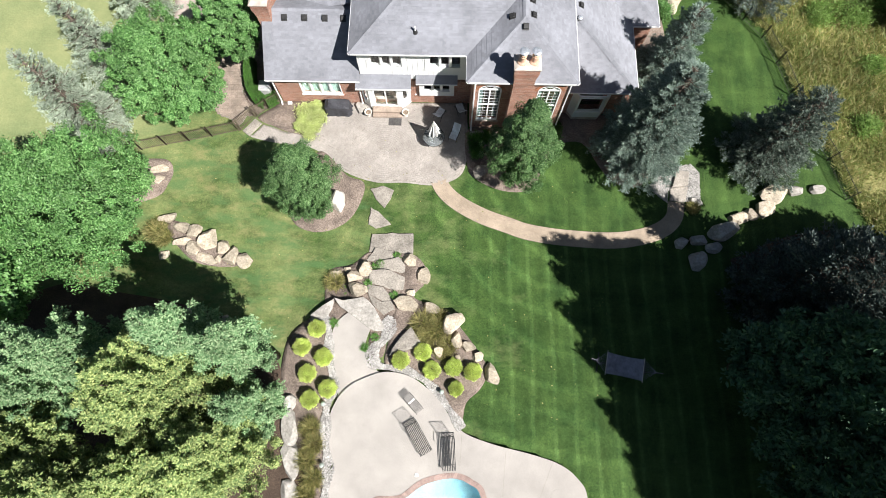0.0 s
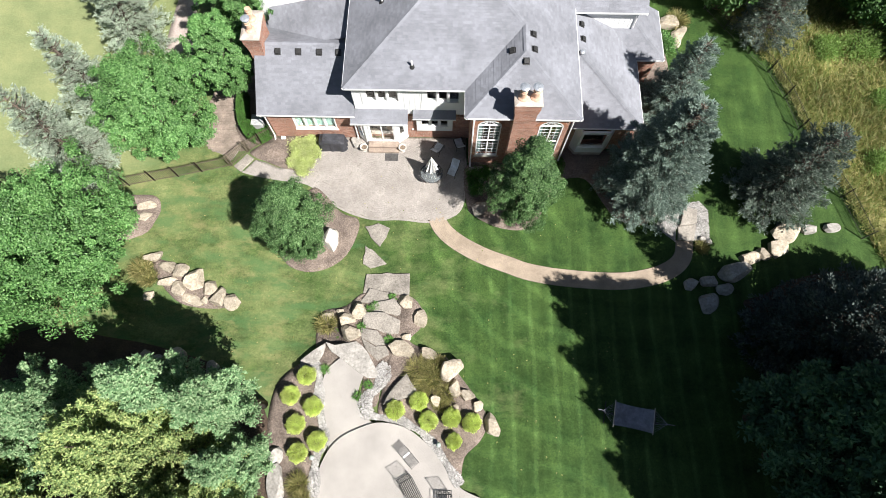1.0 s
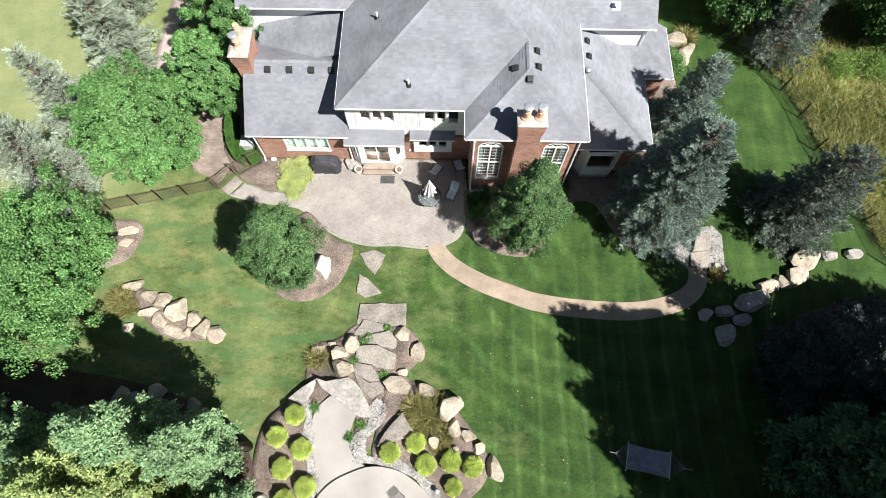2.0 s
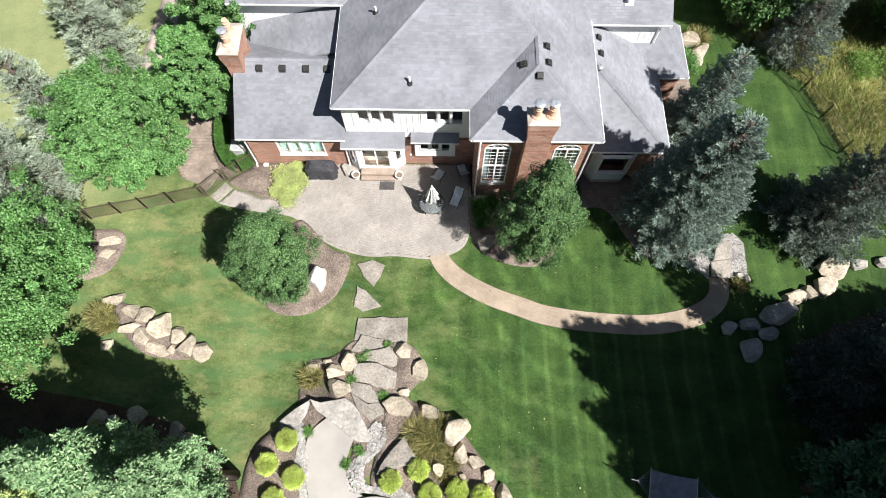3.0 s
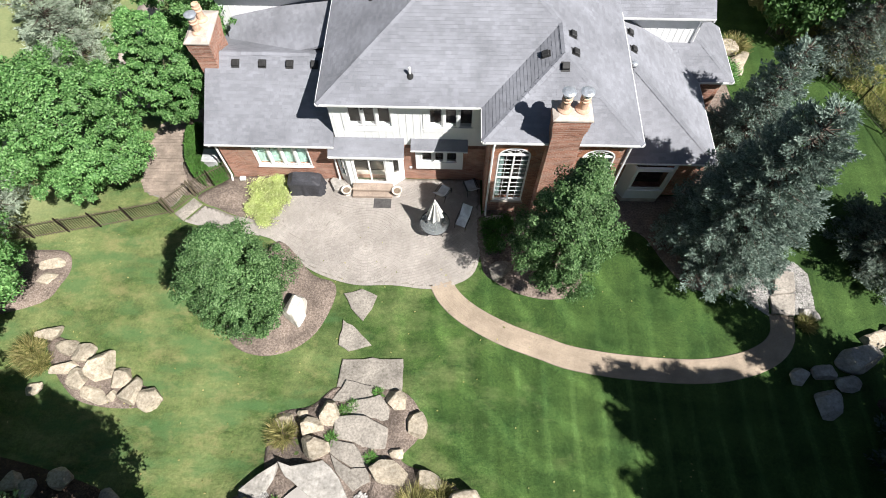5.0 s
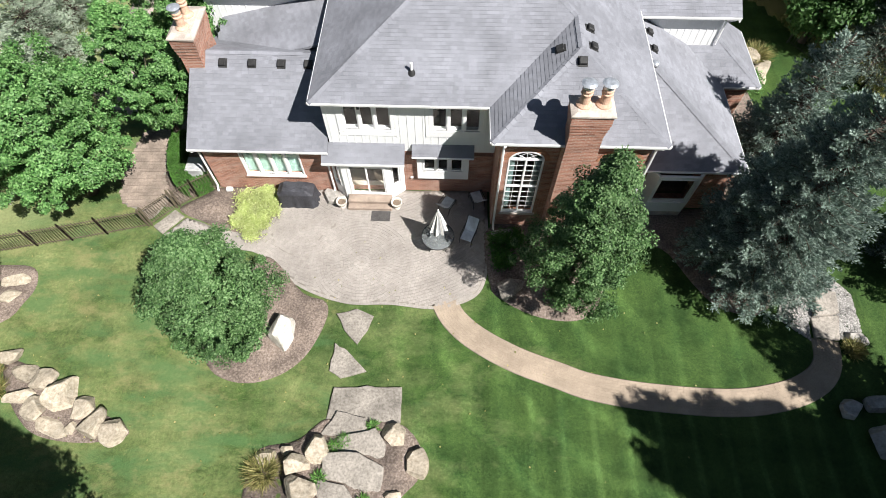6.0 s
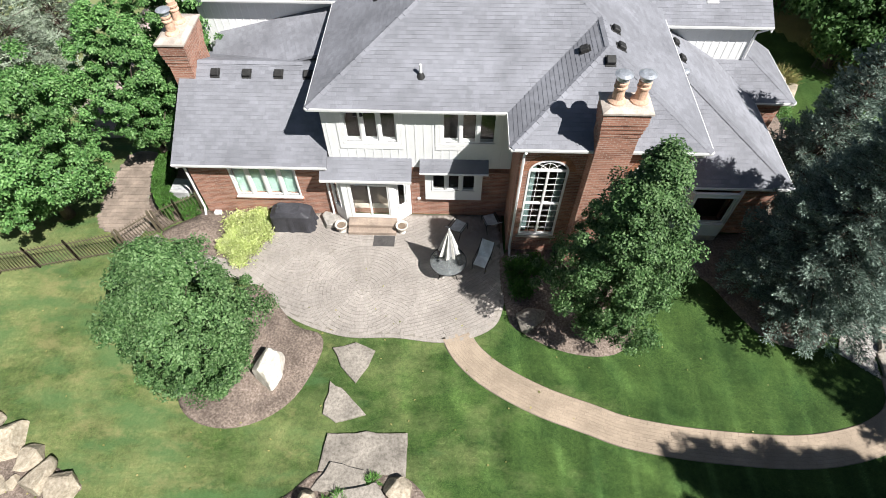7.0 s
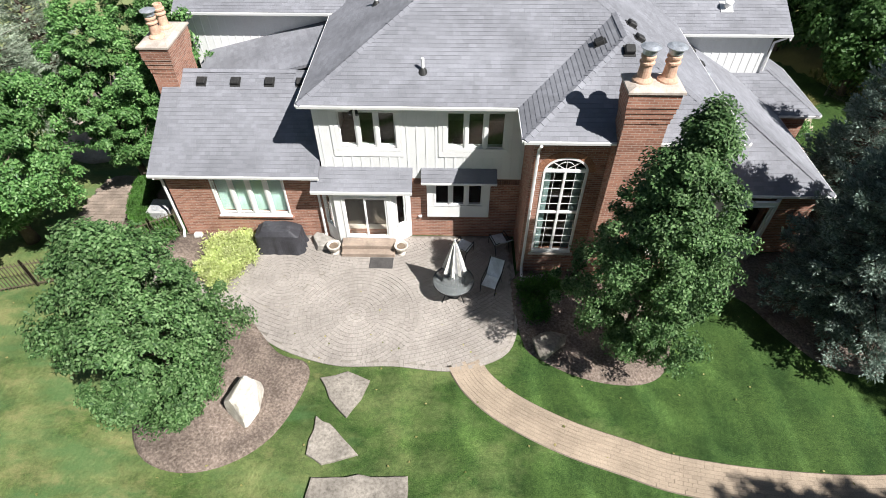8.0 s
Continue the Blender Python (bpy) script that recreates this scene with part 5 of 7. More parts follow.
# bay of the east wing
wall(11.45, 3.0, 11.75, 2.55, 0.35, 2.68, WHITE, (), 0.1, "white bay side")
wall(11.75, 2.55, 13.35, 2.55, 0.35, 2.68, WHITE, [(0.10, 1.50, 1.15, 2.50)], 0.1, "white bay front")
wall(13.35, 2.55, 13.75, 3.0, 0.35, 2.68, WHITE, (), 0.1, "white bay side")
window(11.85, 13.25, 1.15, 2.5, 2.55, 1, casing=0.04, label="dark picture window of the east bay")
part("bay_base", prism(bmesh.new(), [(11.45, 3.0), (11.75, 2.55), (13.35, 2.55), (13.75, 3.0)], -0.6, 0.349), LIMESTONE, house, "pale bay footing")


# ---- trees and shrubs ----
def limb_tree(x, y, h, r, base, bark_r, rng, splay=0.75, limbs=9):
    """Trunk and limbs of a broadleaf tree, and the limb tips."""
    z0 = zg(x, y) - 0.1
    bm, tips = bmesh.new(), []
    lean = rng.normal(size=2) * 0.15
    top = Vector((x + lean[0], y + lean[1], z0 + h * 0.78))
    pts = [Vector((x, y, z0)).lerp(top, t) + Vector((0.08 * math.sin(5 * t + x), 0.08 * math.cos(4 * t + y), 0)) * (t > 0) for t in (0, 0.12, 0.3, 0.5, 0.75, 1)]
    tube(bm, pts, [bark_r * k for k in (1.35, 1.0, 0.85, 0.65, 0.35, 0.1)], 9)
    for k in range(limbs):
        t = base + (0.85 - base) * (k + rng.random()) / limbs
        a = k * 2.4 + rng.random()
        s = Vector((x, y, z0)).lerp(top, t)
        reach = r * splay * (1.1 - 0.55 * t)
        e = s + Vector((math.cos(a) * reach, math.sin(a) * reach, h * 0.16 + 0.3 * rng.random()))
        m = s.lerp(e, 0.5) + Vector((0, 0, -0.08 * h * 0.3))
        tube(bm, [s, m, e], [bark_r * 0.42 * (1.1 - t), bark_r * 0.28 * (1.1 - t), bark_r * 0.06], 6)
        tips.append(e)
    return bm


def broadleaf(name, x, y, h, r, crown_low, mat, label, count=26000, leaf=0.15, clumps=260, bark_r=0.12, seed=1, egg=0.5, tip=1.25, category="tree", group="", lump=0.19, ragged=0.3):
    """A tree with a crown of leaf clumps on and inside an egg-shaped outline. egg: the height at which the crown is widest, 0 low to 1 high."""
    rng = np.random.default_rng(seed)
    z0 = zg(x, y)
    t = thing(name, x, y, z0, label, category, group)
    part("trunk", limb_tree(x, y, h, r, 0.25, bark_r, rng), BARK, t, "", True)
    # clump centres: outer shell mostly, some within
    ch = h - crown_low
    u = rng.random(clumps)
    wz = np.clip(rng.beta(1.6, 1.6, clumps), 0.02, 0.98)
    prof = np.where(wz < egg, np.sin(np.pi / 2 * (wz / egg) ** 0.75), np.cos(np.pi / 2 * (np.maximum(wz - egg, 0) / (1 - egg)) ** tip))
    az = rng.random(clumps) * 2 * np.pi
    wob = 1 + 0.14 * np.sin(3 * az + seed) * np.cos(4 * wz + seed) + 0.12 * np.sin(5 * az + 7 * wz + seed * 2)
    rad = r * (prof * 0.92 + 0.08) * wob * np.where(u < 0.75, rng.uniform(0.92 - ragged, 1.02 + ragged * 0.4, clumps), np.sqrt(rng.random(clumps)) * 0.75)
    cen = np.stack([x + rad * np.cos(az), y + rad * np.sin(az), z0 + crown_low + wz * ch], 1)
    size = r * lump * rng.uniform(0.55, 1.5, clumps)
    per = count // clumps
    off = rng.normal(size=(clumps, per, 3))
    off /= np.linalg.norm(off, axis=2, keepdims=True)
    off *= (rng.random((clumps, per, 1)) ** 0.34)
    off[:, :, 2] *= 0.75
    places = (cen[:, None] + off * size[:, None, None]).reshape(-1, 3)
    mid = np.array([x, y, z0 + crown_low + 0.4 * ch])
    n = clumps * per
    facing = 0.8 * off.reshape(-1, 3) + 0.5 * (places - mid) / r + rng.normal(size=(n, 3)) * 0.7 + np.array([0, 0, 0.5])
    ways = np.cross(facing, rng.normal(size=(n, 3))) + np.array([0, 0, -0.2])
    me = blades("crown", places, ways, leaf * rng.uniform(0.75, 1.3, n), leaf * 0.62 * rng.uniform(0.8, 1.2, n), rng, 0.12, facing)
    mesh_object("crown", me, mat, t)
    return t


def conifer(name, x, y, h, r, mat, label, seed=1, low=0.03, dense=1.0, droop=0.16, blade=0.13, bark_r=0.14, category="spruce tree", group="", taper=0.72, sprays=13):
    """A spruce: whorls of level boughs whose outer halves carry stubby tufts of needle sprays."""
    rng = np.random.default_rng(seed)
    z0 = zg(x, y)
    t = thing(name, x, y, z0, label, category, group)
    bm = bmesh.new()
    tube(bm, [(x, y, z0 - 0.1), (x + 0.05, y, z0 + h * 0.5), (x, y, z0 + h * 0.99)], [bark_r * 1.3, bark_r * 0.7, 0.015], 8)
    places, ways, lens, face = [], [], [], []
    tiers = int(h / 0.36)
    for k in range(tiers):
        f = low + (0.985 - low) * (k + rng.random() * 0.7) / tiers
        L = r * (1 - f) ** taper * (0.84 + 0.24 * rng.random()) + 0.10
        nb = max(4, int((5 + 8 * (1 - f)) * dense))
        for b in range(nb):
            a = 2 * math.pi * (b + rng.random()) / nb
            l = L * rng.uniform(0.66, 1.14)
            zb = z0 + f * h + rng.normal() * 0.07
            ca, sa = math.cos(a), math.sin(a)
            rise = 0.10 + 0.55 * f**1.5
            e1 = (x + ca * l * 0.5, y + sa * l * 0.5, zb - droop * l * 0.4 + rise * l * 0.3)
            e2 = (x + ca * l * 0.93, y + sa * l * 0.93, zb - droop * l * 0.55 + rise * l * 0.8)
            tube(bm, [(x, y, zb), e1, e2], [0.03, 0.02, 0.006], 4, False)
            n = max(4, int(8.5 * l * dense))
            s = 0.30 + 0.72 * rng.random(n) ** 0.75
            lat = rng.uniform(-1, 1, n) * 0.36 * l * (1.12 - s)
            c = np.stack([x + ca * l * s - sa * lat, y + sa * l * s + ca * lat, zb - droop * l * s**1.2 * 0.6 + rise * l * s**1.4 * 0.8 - 0.15 * np.abs(lat) + rng.normal(size=n) * 0.04], 1)
            ax = np.stack([ca - sa * np.sign(lat) * 0.6, sa + ca * np.sign(lat) * 0.6, np.full(n, 0.25 + 0.5 * f)], 1)
            off = rng.normal(size=(n, sprays, 3)) * 0.55
            way = ax[:, None] + off
            size = rng.uniform(0.55, 1.1, (n, 1, 1)) * (0.24 - 0.08 * f)
            places.append((c[:, None] + ax[:, None] * size * rng.uniform(-0.7, 0.8, (n, sprays, 1)) + off * size * 0.35).reshape(-1, 3))
            ways.append(way.reshape(-1, 3))
            face.append((off * 0.9 + np.array([ca * 0.35, sa * 0.35, 0.7]) + rng.normal(size=off.shape) * 0.3).reshape(-1, 3))
            lens.append(blade * rng.uniform(0.7, 1.25, n * sprays))
    part("trunk", bm, BARK, t, "", True)
    places, ways, lens, face = np.concatenate(places), np.concatenate(ways), np.concatenate(lens), np.concatenate(face)
    mesh_object("crown", blades("crown", places, ways, lens, lens * 0.42, rng, 0.15, face), mat, t)
    return t


def plume_pine(name, x, y, h, r, mat, label, seed=1, low=0.1, spread=1.0, group="", boughs=110, bark_r=0.2, sprays=40, blade=0.135, wide=0.46, bushy=10, crown=1.0, puff=0.27, splay=0.42, rise=0.10, leaders=4):
    """A pine with long upswept boughs that end in soft rounded plumes of needles."""
    rng = np.random.default_rng(seed)
    z0 = zg(x, y)
    t = thing(name, x, y, z0, label, "pine tree", group)
    bm = bmesh.new()
    tube(bm, [(x, y, z0 - 0.1), (x + 0.1, y, z0 + h * 0.5), (x, y, z0 + h * 0.97)], [bark_r * 1.2, bark_r * 0.7, 0.02], 8)
    places, ways, lens, face = [], [], [], []
    for k in range(boughs):
        f = low + (0.97 - low) * (k + rng.random()) / boughs
        a = k * 2.399 + rng.normal() * 0.3
        l = r * (1 - f**crown * 0.88) * rng.uniform(0.62, 1.15) * spread
        ca, sa, zb = math.cos(a), math.sin(a), z0 + f * h * 0.93
        lift = rise + 0.30 * f
        tube(bm, [(x, y, zb), (x + ca * l * 0.55, y + sa * l * 0.55, zb + l * 0.02), (x + ca * l, y + sa * l, zb + l * lift)], [0.05, 0.03, 0.008], 4, False)
        tufts = int(6 + bushy * l / r)
        s = 0.26 + 0.78 * (np.arange(tufts) + rng.random(tufts)) / tufts
        lat = rng.uniform(-1, 1, tufts) * splay * l * (1.12 - s)
        c = np.stack([x + ca * l * s - sa * lat, y + sa * l * s + ca * lat, zb + l * s * (lift - 0.05) - 0.08 * np.abs(lat) + rng.normal(size=tufts) * 0.14], 1)
        # an upright leader of smaller tufts at the bough's end
        k2 = np.arange(leaders)
        lead = np.stack([x + ca * l * (1.0 + 0.03 * k2), y + sa * l * (1.0 + 0.03 * k2), zb + l * (lift - 0.05) + 0.16 + 0.23 * k2], 1) + rng.normal(size=(leaders, 3)) * 0.05
        c, tufts = np.concatenate([c, lead]), tufts + leaders
        # each tuft is a rounded puff of short needle sprays
        off = rng.normal(size=(tufts, sprays, 3))
        off /= np.linalg.norm(off, axis=2, keepdims=True)
        off[:, :, 2] = np.abs(off[:, :, 2]) * 0.95 - 0.12
        size = rng.uniform(0.6, 1.35, (tufts, 1, 1)) * puff
        size[tufts - leaders:, 0, 0] *= 0.85 - 0.14 * k2
        places.append((c[:, None] + off * size * rng.random((tufts, sprays, 1)) ** 0.4).reshape(-1, 3))
        n = tufts * sprays
        fc = (off * 0.9 + np.array([0.25, -0.2, 0.45]) + rng.normal(size=off.shape) * 0.45).reshape(-1, 3)
        face.append(fc)
        ways.append(np.cross(fc, rng.normal(size=(n, 3))) + off.reshape(-1, 3) * 0.7)
        lens.append(rng.uniform(0.7, 1.25, n) * blade)
    part("trunk", bm, BARK, t, "", True)
    places, ways, lens, face = np.concatenate(places), np.concatenate(ways), np.concatenate(lens), np.concatenate(face)
    mesh_object("crown", blades("crown", places, ways, lens, lens * wide, rng, 0.12, face), mat, t)
    return t


def round_shrub(x, y, r, seed, group="lime shrubs", lift=0.0):
    rng = np.random.default_rng(seed)
    z0 = zg(x, y) + lift
    t = thing("round_shrub", x, y, z0, "clipped round lime-yellow shrub in dark mulch", "shrub", group)
    bm = bmesh.new()
    for k in range(6):
        a = k * 1.05
        tube(bm, [(x, y, z0 - 0.05), (x + 0.5 * r * math.cos(a), y + 0.5 * r * math.sin(a), z0 + r * 0.9)], [0.02, 0.006], 5)
    part("stem", bm, BARK, t)
    n = 4200
    d = rng.normal(size=(n, 3))
    d /= np.linalg.norm(d, axis=1, keepdims=True)
    d[:, 2] = np.where(d[:, 2] < -0.35, -d[:, 2], d[:, 2])
    bumpy = 1 + 0.10 * np.sin(7 * d[:, 0] + seed) * np.sin(6 * d[:, 1] + seed) + 0.08 * rng.normal(size=n)
    places = np.array([x, y, z0 + r * 0.72]) + d * (r * 0.92 * bumpy * rng.uniform(0.72, 1, n) ** 0.5)[:, None] * np.array([1, 1, 0.86])
    mesh_object("foliage", blades("foliage", places, d + rng.normal(size=(n, 3)) * 0.5, rng.uniform(0.055, 0.10, n), rng.uniform(0.035, 0.05, n), rng, 0.2), LEAF_LIME, t)
    return t


def grass_clump(x, y, r, h, mat, seed, label, name="ornamental_grass", group="ornamental grasses", n=700, lift=0.0):
    rng = np.random.default_rng(seed)
    z0 = zg(x, y) + lift
    a, q = rng.random(n) * 2 * np.pi, np.sqrt(rng.random(n))
    places = np.stack([x + 0.35 * r * q * np.cos(a), y + 0.35 * r * q * np.sin(a), np.full(n, z0)], 1)
    ways = np.stack([np.cos(a) * q * r * 1.3, np.sin(a) * q * r * 1.3, np.full(n, h)], 1) + rng.normal(size=(n, 3)) * 0.12
    ob = mesh_object(name, blades(name, places, ways, h * rng.uniform(0.7, 1.35, n), rng.uniform(0.02, 0.035, n), rng, 0.35), mat)
    return tagged(ob, label, "grass", group)


def bush(name, x, y, r, h, mat, seed, label, n=3500, leaf=0.09, squash=1.0, category="shrub", group=""):
    rng = np.random.default_rng(seed)
    z0 = zg(x, y)
    t = thing(name, x, y, z0, label, category, group)
    bm = bmesh.new()
    for k in range(7):
        a = k * 0.9
        tube(bm, [(x, y, z0 - 0.05), (x + 0.6 * r * math.cos(a), y + 0.6 * r * squash * math.sin(a), z0 + h * 0.8)], [0.025, 0.006], 5)
    part("stem", bm, BARK, t)
    m = 40
    a, q = rng.random(m) * 2 * np.pi, np.sqrt(rng.random(m))
    cen = np.stack([x + r * 0.8 * q * np.cos(a), y + r * 0.8 * squash * q * np.sin(a), z0 + h * (0.35 + 0.5 * rng.random(m)) * (1.05 - 0.45 * q)], 1)
    off = rng.normal(size=(m, n // m, 3)) * np.array([0.16, 0.16, 0.13]) * max(r, 0.5)
    places = (cen[:, None] + off).reshape(-1, 3)
    places[:, 2] = np.maximum(places[:, 2], z0 + 0.02)
    k = len(places)
    mesh_object("foliage", blades("foliage", places, off.reshape(-1, 3) * 3 + rng.normal(size=(k, 3)) * 0.5 + np.array([0, 0, 0.4]), leaf * rng.uniform(0.7, 1.3, k), leaf * 0.55 * rng.uniform(0.7, 1.2, k), rng, 0.2), mat, t)
    return t


# by the patio
broadleaf("pear_tree", -3.88, -3.6, 7.1, 1.62, 0.9, LEAF_PEAR, "small ornamental pear tree with dense green leaves in mulch", 92000, 0.086, 400, 0.10, 11, 0.42, lump=0.16, ragged=0.40)
broadleaf("pear_tree", 8.15, -1.4, 8.6, 1.72, 0.8, LEAF_PEAR, "tall ornamental pear tree close to the brick chimney", 100000, 0.086, 460, 0.12, 12, 0.26, 0.80, lump=0.15, ragged=0.36)
# west side
broadleaf("maple_tree", -12.4, 3.3, 7.4, 2.85, 1.2, LEAF_MAPLE, "broad bright green maple tree beyond the fence", 96000, 0.115, 520, 0.2, 13, 0.45, lump=0.105, ragged=0.36)
broadleaf("maple_tree", -16.2, -4.9, 8.0, 3.95, 1.3, LEAF_MAPLE, "large spreading bright green maple tree on the lawn", 110000, 0.12, 640, 0.24, 14, 0.45, lump=0.10, ragged=0.36)
broadleaf("maple_tree", -8.95, 6.1, 7.5, 1.38, 1.2, LEAF_MAPLE, "tall narrow green tree against the house", 52000, 0.11, 260, 0.14, 15, 0.45, lump=0.15, ragged=0.42)
broadleaf("maple_tree", -8.7, 10.0, 8.2, 1.7, 1.2, LEAF_MAPLE, "green tree behind the west chimney", 42000, 0.115, 280, 0.14, 16, 0.45, lump=0.15, ragged=0.5)
conifer("blue_spruce", -17.7, 1.3, 8.2, 2.4, LEAF_SILVER, "silvery blue spruce tree on the side lawn", 21, blade=0.125, sprays=15)
conifer("blue_spruce", -17.2, 5.3, 7.3, 2.0, LEAF_SILVER, "silvery blue spruce tree on the side lawn", 22, blade=0.125, sprays=15)
conifer("blue_spruce", -16.3, 10.5, 7.4, 2.1, LEAF_SILVER, "silvery blue spruce tree near the drive", 23, blade=0.125, sprays=15)
conifer("blue_spruce", -17.0, 14.4, 7.0, 2.0, LEAF_SILVER, "silvery blue spruce tree beyond the drive", 46, blade=0.15, sprays=10)
plume_pine("white_pine", -9.2, -14.6, 9.4, 4.6, LEAF_PINE, "large pine tree with soft yellow-green plumes", 31, boughs=190, low=0.28)
plume_pine("white_pine", -6.6, -17.6, 8.2, 3.6, LEAF_PINE, "pine tree with yellowing plumes beside the pool deck", 32, boughs=140, low=0.2)
plume_pine("white_pine", -7.3, -12.35, 11.2, 1.9, LEAF_PINE_GREEN, "upright green pine tree casting shade on the lawn", 33, boughs=56, low=0.42, crown=1.5, puff=0.29, splay=0.34, bushy=7, rise=0.45)
plume_pine("white_pine", -5.3, -12.65, 10.2, 1.65, LEAF_PINE_GREEN, "smaller upright green pine tree beside the lawn", 34, boughs=48, low=0.36, crown=1.5, puff=0.28, splay=0.34, bushy=7, rise=0.45)
plume_pine("white_pine", -15.5, -14.0, 9.0, 4.2, LEAF_PINE_GREEN, "large pine tree with soft green plumes", 35, boughs=140, low=0.28)
plume_pine("white_pine", -12.6, -19.5, 9.0, 4.6, LEAF_PINE, "large pine tree with soft yellow-green plumes", 36, boughs=140, low=0.28)
plume_pine("white_pine", -13.4, -13.2, 8.5, 2.1, LEAF_PINE_GREEN, "green pine tree in half shade", 41, boughs=70)
broadleaf("maple_tree", -20.5, -9.2, 7.0, 2.6, 0.8, LEAF_MAPLE, "green tree in the shade beside the pines", 16000, 0.24, 220, 0.14, 17)
plume_pine("white_pine", -5.5, -15.4, 6.2, 1.9, LEAF_PINE_GREEN, "green pine tree beside the pale ledge rocks", 43, boughs=80, low=0.15)
plume_pine("white_pine", -15.2, -17.4, 9.0, 3.6, LEAF_PINE, "pine tree with soft yellow-green plumes", 45, boughs=120, low=0.3)
plume_pine("white_pine", -9.6, -18.4, 7.5, 3.0, LEAF_PINE, "pine tree with soft yellow-green plumes", 44, boughs=90, low=0.35)
# east side
conifer("blue_spruce", 15.3, -0.05, 9.75, 2.85, LEAF_BLUE, "tall silver-blue spruce tree beside the brick path", 24, dense=1.6, taper=0.60, low=0.10, blade=0.11, sprays=19)
conifer("blue_spruce", 17.3, 5.3, 7.4, 2.0, LEAF_BLUE, "blue spruce tree beside the low east wing", 25, dense=1.3)
conifer("blue_spruce", 23.0, 0.0, 7.6, 2.5, LEAF_SPRUCE, "dark grey-green spruce tree on the edge of the meadow", 26, dense=1.3, taper=0.66)
conifer("shaded_spruce", 25.6, -7.1, 5.6, 2.4, LEAF_SPRUCE_SHADED, "spruce tree in deep shade, needles coloured dark to suit", 27, blade=0.2, sprays=6)
conifer("shaded_spruce", 28.8, -7.6, 7.5, 2.7, LEAF_SPRUCE_SHADED, "spruce tree near the meadow fence, needles darkened for shade", 28, blade=0.2, sprays=6)
# rows placed from the shade on the lawn; the farthest stand out of view
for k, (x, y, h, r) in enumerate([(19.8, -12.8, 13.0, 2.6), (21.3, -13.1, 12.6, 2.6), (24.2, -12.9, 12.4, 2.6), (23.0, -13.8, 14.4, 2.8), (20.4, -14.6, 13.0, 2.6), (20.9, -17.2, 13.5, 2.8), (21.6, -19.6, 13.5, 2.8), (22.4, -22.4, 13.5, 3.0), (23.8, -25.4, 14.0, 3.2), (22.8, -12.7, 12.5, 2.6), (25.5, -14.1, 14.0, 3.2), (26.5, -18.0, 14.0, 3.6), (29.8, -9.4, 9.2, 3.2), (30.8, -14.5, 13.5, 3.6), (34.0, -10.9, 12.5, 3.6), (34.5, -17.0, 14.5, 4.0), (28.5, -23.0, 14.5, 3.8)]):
    plume_pine("white_pine", x, y, h * 1.10, r, LEAF_PINE_SHADED, "tall dense pine tree shading the lawn, needles darkened for shade", 60 + k, boughs=66, low=0.15, spread=1.05, sprays=20, blade=0.24, wide=0.5, bushy=14, crown=1.05, puff=0.38)
conifer("shaded_spruce", 22.2, -8.7, 9.6, 2.6, LEAF_SPRUCE_SHADED, "spruce tree in deep shade, needles coloured dark to suit", 29, blade=0.2, sprays=6)
conifer("shaded_spruce", 23.8, -8.9, 13.6, 3.0, LEAF_SPRUCE_SHADED, "spruce tree in deep shade, needles coloured dark to suit", 30, blade=0.2, sprays=6)
for k, (x, y) in enumerate([(-3.09, -11.14), (-3.84, -12.17), (-2.6, -12.7), (-3.41, -13.58), (-2.25, -14.36), (-3.15, -14.94), (1.62, -12.77), (2.81, -12.32), (3.33, -13.28), (4.52, -13.11), (5.55, -13.33), (4.65, -14.24)]):
    round_shrub(x, y, 0.47 if k != 11 else 0.38, 50 + k)
# ---- boulders and flagstones ----
def boulder(x, y, sx, sy, sz, turn=0.0, seed=1, mat=None, label="", sink=0.3, lift=0.0, group="boulders", name="boulder"):
    """A weathered block: a ball cut by flat planes, then worn."""
    rng = np.random.default_rng(seed)
    bm = bmesh.new()
    bmesh.ops.create_icosphere(bm, subdivisions=4, radius=1.08)
    planes = []
    for k in range(13):
        n = Vector(rng.normal(size=3)).normalized()
        planes.append((n, rng.uniform(0.60, 0.84)))
    planes.append((Vector((rng.normal() * 0.12, rng.normal() * 0.12, 1)).normalized(), 0.55))
    o = Vector(rng.normal(size=3) * 10)
    for v in bm.verts:
        for n, d in planes:
            over = v.co.dot(n) - d
            if over > 0:
                v.co -= n * over
        v.co += v.co.normalized() * (0.030 * noise.noise(v.co * 2.2 + o) + 0.012 * noise.noise(v.co * 6 + o))
    z = zg(x, y) + lift
    m = pose(x, y, z + sz * (0.62 - sink), 0, 0, turn) @ Matrix.Diagonal((sx * 1.13, sy * 1.13, sz, 1))
    bmesh.ops.transform(bm, matrix=m, verts=bm.verts)
    ob = part(name, bm, mat or SANDSTONE, None, label or "weathered tan sandstone boulder with flat faces", False)
    return tagged(ob, "", "boulder", group)


